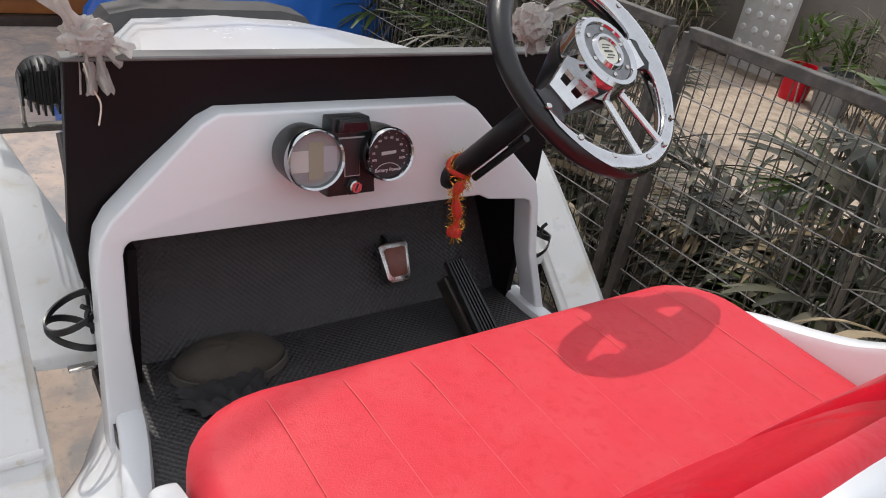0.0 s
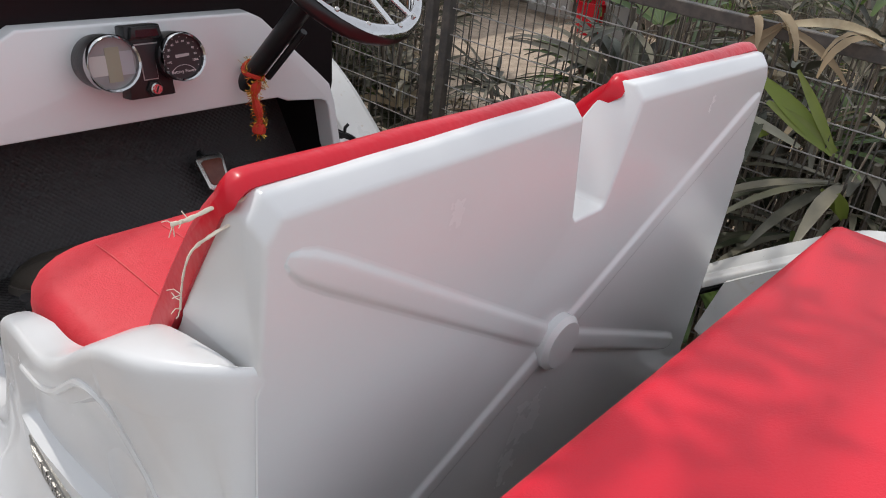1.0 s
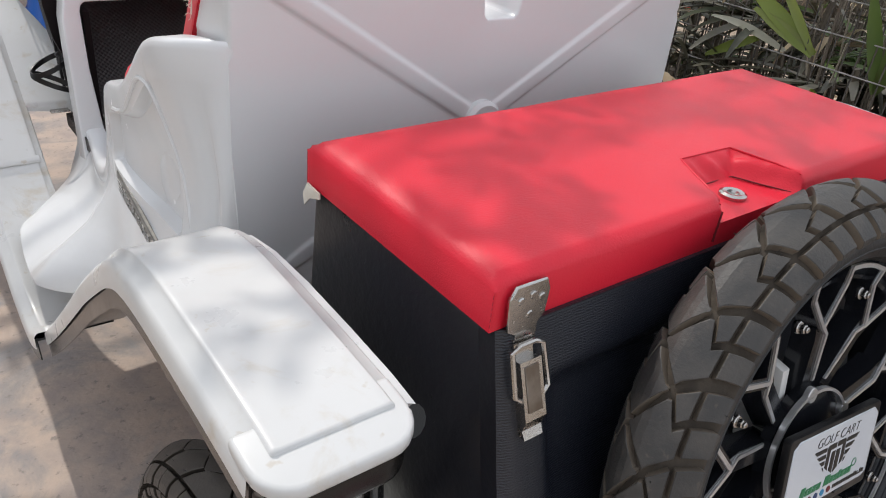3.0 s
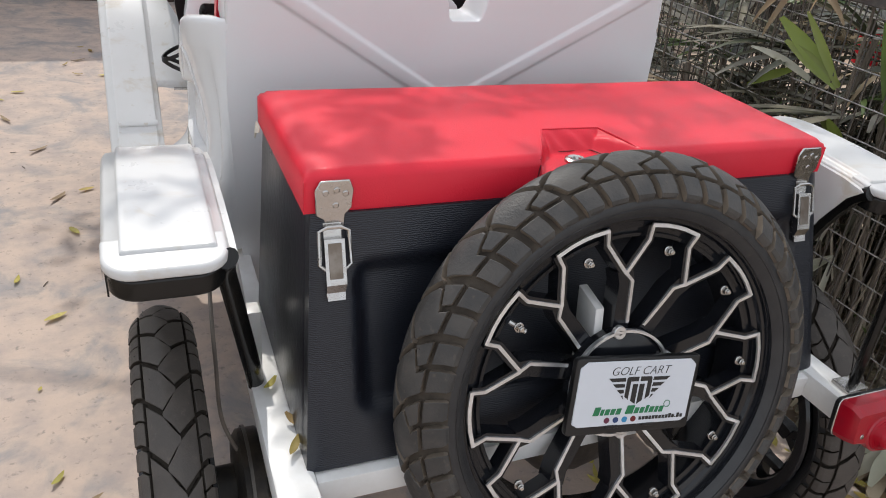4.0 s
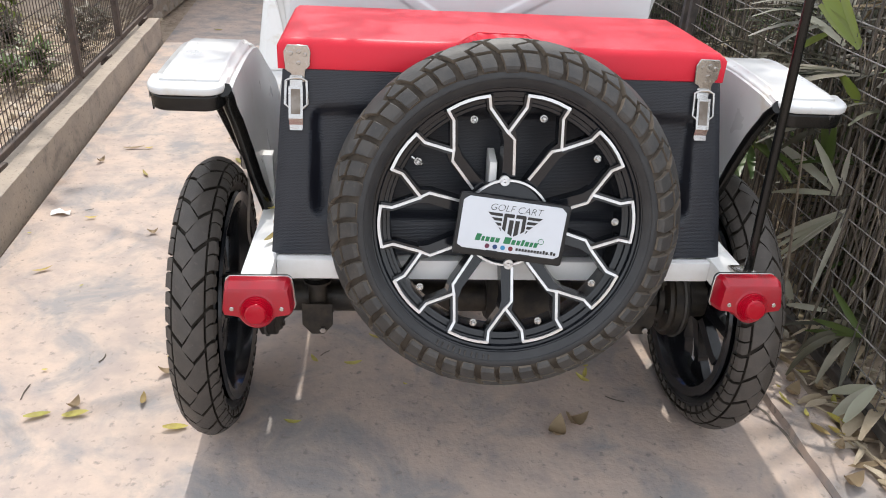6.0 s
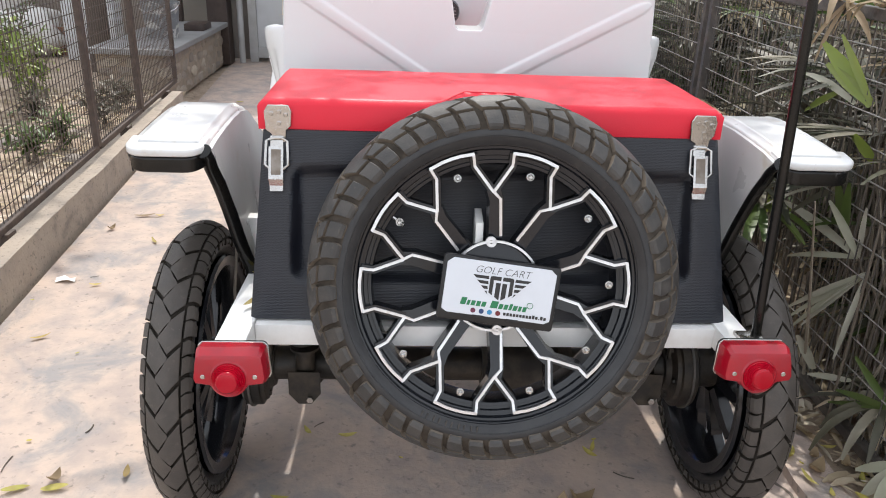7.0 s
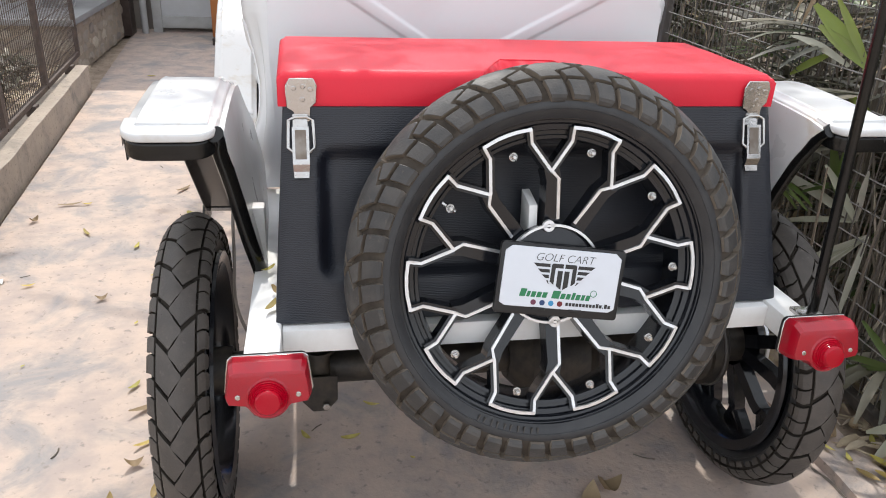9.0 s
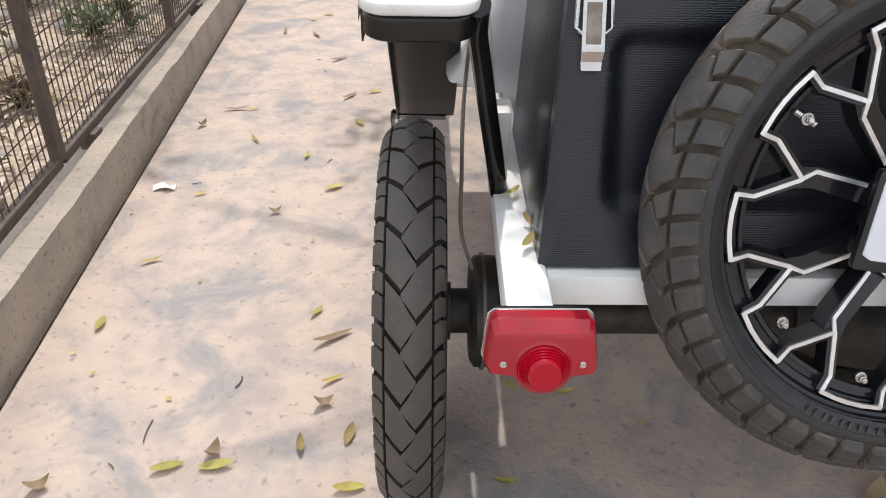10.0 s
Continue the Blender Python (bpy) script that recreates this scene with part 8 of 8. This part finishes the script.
# red and gold tinsel tied round the column
gar = thing("tinsel_garland", "red and gold tinsel thread tied round the steering column", "garland", (0.13, 1.59, 0.90))
M_GOLD = mat("gold_tinsel", (0.75, 0.45, 0.08), 0.25, metal=0.8)
M_REDCLOTH = mat("red_thread", (0.55, 0.03, 0.015), 0.7, var=(0.4, 0.02, 0.01), var_scale=40, bump=0.6, bump_scale=120)
base = sm @ Vector((0, 0, -0.315))
ringl = [sm @ Vector((0.021 * math.cos(a), 0.021 * math.sin(a), -0.315 + 0.006 * math.sin(2 * a))) for a in [q / 20 * math.tau for q in range(20)]]
part("wrap", tube(ringl, 0.005, 8, closed=True), M_REDCLOTH, gar)
tail_line = smooth_line([sm @ Vector((-0.012, -0.022, -0.315)), Vector((0.118, 1.565, 0.86)), Vector((0.122, 1.555, 0.82)), Vector((0.118, 1.552, 0.785))], 8)
part("tail", tube(tail_line, [0.006 + 0.004 * math.sin(q * 0.35) ** 2 + (0.004 if q > len(tail_line) - 6 else 0) for q in range(len(tail_line))], 8), M_REDCLOTH, gar)
bm = bmesh.new()
rng = random.Random(4)
for p in ringl + tail_line + tail_line:
    for _ in range(5):
        d = Vector((rng.uniform(-1, 1), rng.uniform(-1, 1), rng.uniform(-1, 1))).normalized()
        tube([p + d * 0.003, p + d * rng.uniform(0.012, 0.022)], 0.0006, 3, bm)
part("tinsel", bm, M_GOLD, gar, "gold tinsel fringe")

# crumpled cap on the floor
cap = thing("cloth_cap", "crumpled dark cloth cap lying on the floor mat", "cap", (-0.275, 1.60, 0.561))
M_CLOTH = mat("dark_brown_cloth", (0.050, 0.041, 0.032), 0.9, var=(0.075, 0.062, 0.05), var_scale=15, bump=0.6, bump_scale=300)
bm = bmesh.new()
rings = []
for i in range(13):
    a = i / 12 * math.pi / 2
    rings.append([(-0.262 + 0.098 * math.cos(a) ** 0.8 * math.cos(b) * (1 + 0.05 * noise.noise((math.cos(b) * 2, math.sin(b) * 2, i * 0.3))), 1.612 + 0.056 * math.cos(a) ** 0.8 * math.sin(b),
                   0.563 + 0.044 * math.sin(a) * (1 + 0.16 * noise.noise((math.cos(b) * 1.5, math.sin(b) * 1.5, a)))) for b in [q / 28 * math.tau for q in range(28)]])
skin(bm, rings)
part("crown", bm, M_CLOTH, cap, sharp=60)
bm = bmesh.new()
skin(bm, [[(-0.262 + (0.100 + o) * math.cos(b), 1.612 + (0.064 + o) * math.sin(b), 0.562 + h + 0.003 * noise.noise((b * 3, h * 60, 2))) for o, h in ((0.0, 0.0), (0.003, 0.0), (0.001, 0.014), (-0.003, 0.014))] for b in [math.pi + q / 24 * math.pi * 0.95 for q in range(25)]])
part("band", bm, mat("faded_brown_band", (0.085, 0.074, 0.064), 0.9, var=(0.05, 0.043, 0.037), var_scale=20, bump=0.5, bump_scale=200), cap)
bm = bmesh.new()
rows = []
for i in range(19):
    row = []
    for j in range(11):
        u, v = i / 18, j / 10
        ragged = 0.02 * noise.noise((u * 7, 1, 3)) if j == 10 else 0
        row.append(bm.verts.new((-0.365 + 0.14 * u + 0.012 * noise.noise((u * 5, v * 5, 1)), 1.560 - 0.060 * v * (0.5 + 0.9 * math.sin(u * math.pi)) - ragged, 0.565 + 0.020 * abs(noise.noise((u * 6, v * 4, 5))) + 0.012 * (1 - v))))
    rows.append(row)
for a, b in zip(rows, rows[1:]):
    for j in range(10):
        bm.faces.new((a[j], a[j + 1], b[j + 1], b[j]))
part("torn_lining", bm, mat("black_lining", (0.014, 0.013, 0.014), 0.8, var=(0.03, 0.027, 0.027), var_scale=20, bump=0.5, bump_scale=150), cap, sharp=70)

# ---- tree whose crown shades the cart ----
tree = thing("tree", "tall sparse tree that throws dappled shade on the cart", "tree", (2.6, 4.6, 0))
trunk = smooth_line([(2.6, 4.6, 0), (2.5, 4.5, 1.6), (2.2, 4.2, 3.2), (1.6, 3.9, 4.6)], 6)
M_BARK = mat("grey_bark", (0.16, 0.13, 0.10), 0.9, var=(0.09, 0.075, 0.06), var_scale=12, bump=1.0, bump_scale=25)
part("trunk", tube(trunk, [0.13 - 0.0045 * q for q in range(len(trunk))], 12), M_BARK, tree)
limbs, leaves = bmesh.new(), bmesh.new()
rng = random.Random(31)
for k in range(26):
    a = Vector(trunk[-1 - rng.randint(0, 6)])
    b = Vector((rng.uniform(-1.5, 2.6), rng.uniform(1.8, 5.6), rng.uniform(4.0, 5.6)))
    mid = a.lerp(b, 0.5) + Vector((rng.uniform(-0.2, 0.2), rng.uniform(-0.2, 0.2), rng.uniform(0, 0.35)))
    line = smooth_line([a, mid, b], 5)
    tube(line, [max(0.006, 0.03 - 0.0024 * q) for q in range(len(line))], 6, limbs)
    for _ in range(16):
        cl = line[rng.randint(3, len(line) - 1)] + Vector((rng.uniform(-0.35, 0.35), rng.uniform(-0.35, 0.35), rng.uniform(-0.2, 0.2)))
        foot = cl.y - (cl.z - 0.88) * 0.75
        if foot < 2.2:
            continue
        for _ in range(11):
            strap(leaves, cl + Vector((rng.gauss(0, 0.07), rng.gauss(0, 0.07), rng.gauss(0, 0.06))), (rng.uniform(-1, 1), rng.uniform(-1, 1), rng.uniform(-0.6, 0.4)), (0, 0, 1), rng.uniform(0.07, 0.13), rng.uniform(0.03, 0.05), 0.15, 3)
for k in range(7):                  # a low bough above the tail of the cart
    a, b = Vector(trunk[-4]), Vector((-0.62 + 0.19 * k, 1.92 + rng.uniform(-0.10, 0.12), 3.0))
    line = smooth_line([a, a.lerp(b, 0.5) + Vector((0, 0, 0.35)), b], 5)
    tube(line, [max(0.003, 0.020 - 0.002 * q) for q in range(len(line))], 6, limbs)
    for _ in range(7):
        cl = b + Vector((rng.uniform(-0.12, 0.12), rng.uniform(-0.20, 0.20), rng.uniform(-0.06, 0.06)))
        if cl.y - (cl.z - 0.93) * 0.75 > 0.62:
            continue
        for _ in range(8):
            strap(leaves, cl + Vector((rng.gauss(0, 0.030), rng.gauss(0, 0.014), rng.gauss(0, 0.015))), (rng.uniform(-1, 1), rng.uniform(-1, 1), rng.uniform(-0.3, 0.2)), (0, 0, 1), rng.uniform(0.035, 0.065), rng.uniform(0.018, 0.028), 0.1, 3)
part("branching", limbs, M_BARK, tree)["kind"] = "stuff"
part("crown", leaves, M_LEAF_GREEN, tree, sharp=80)
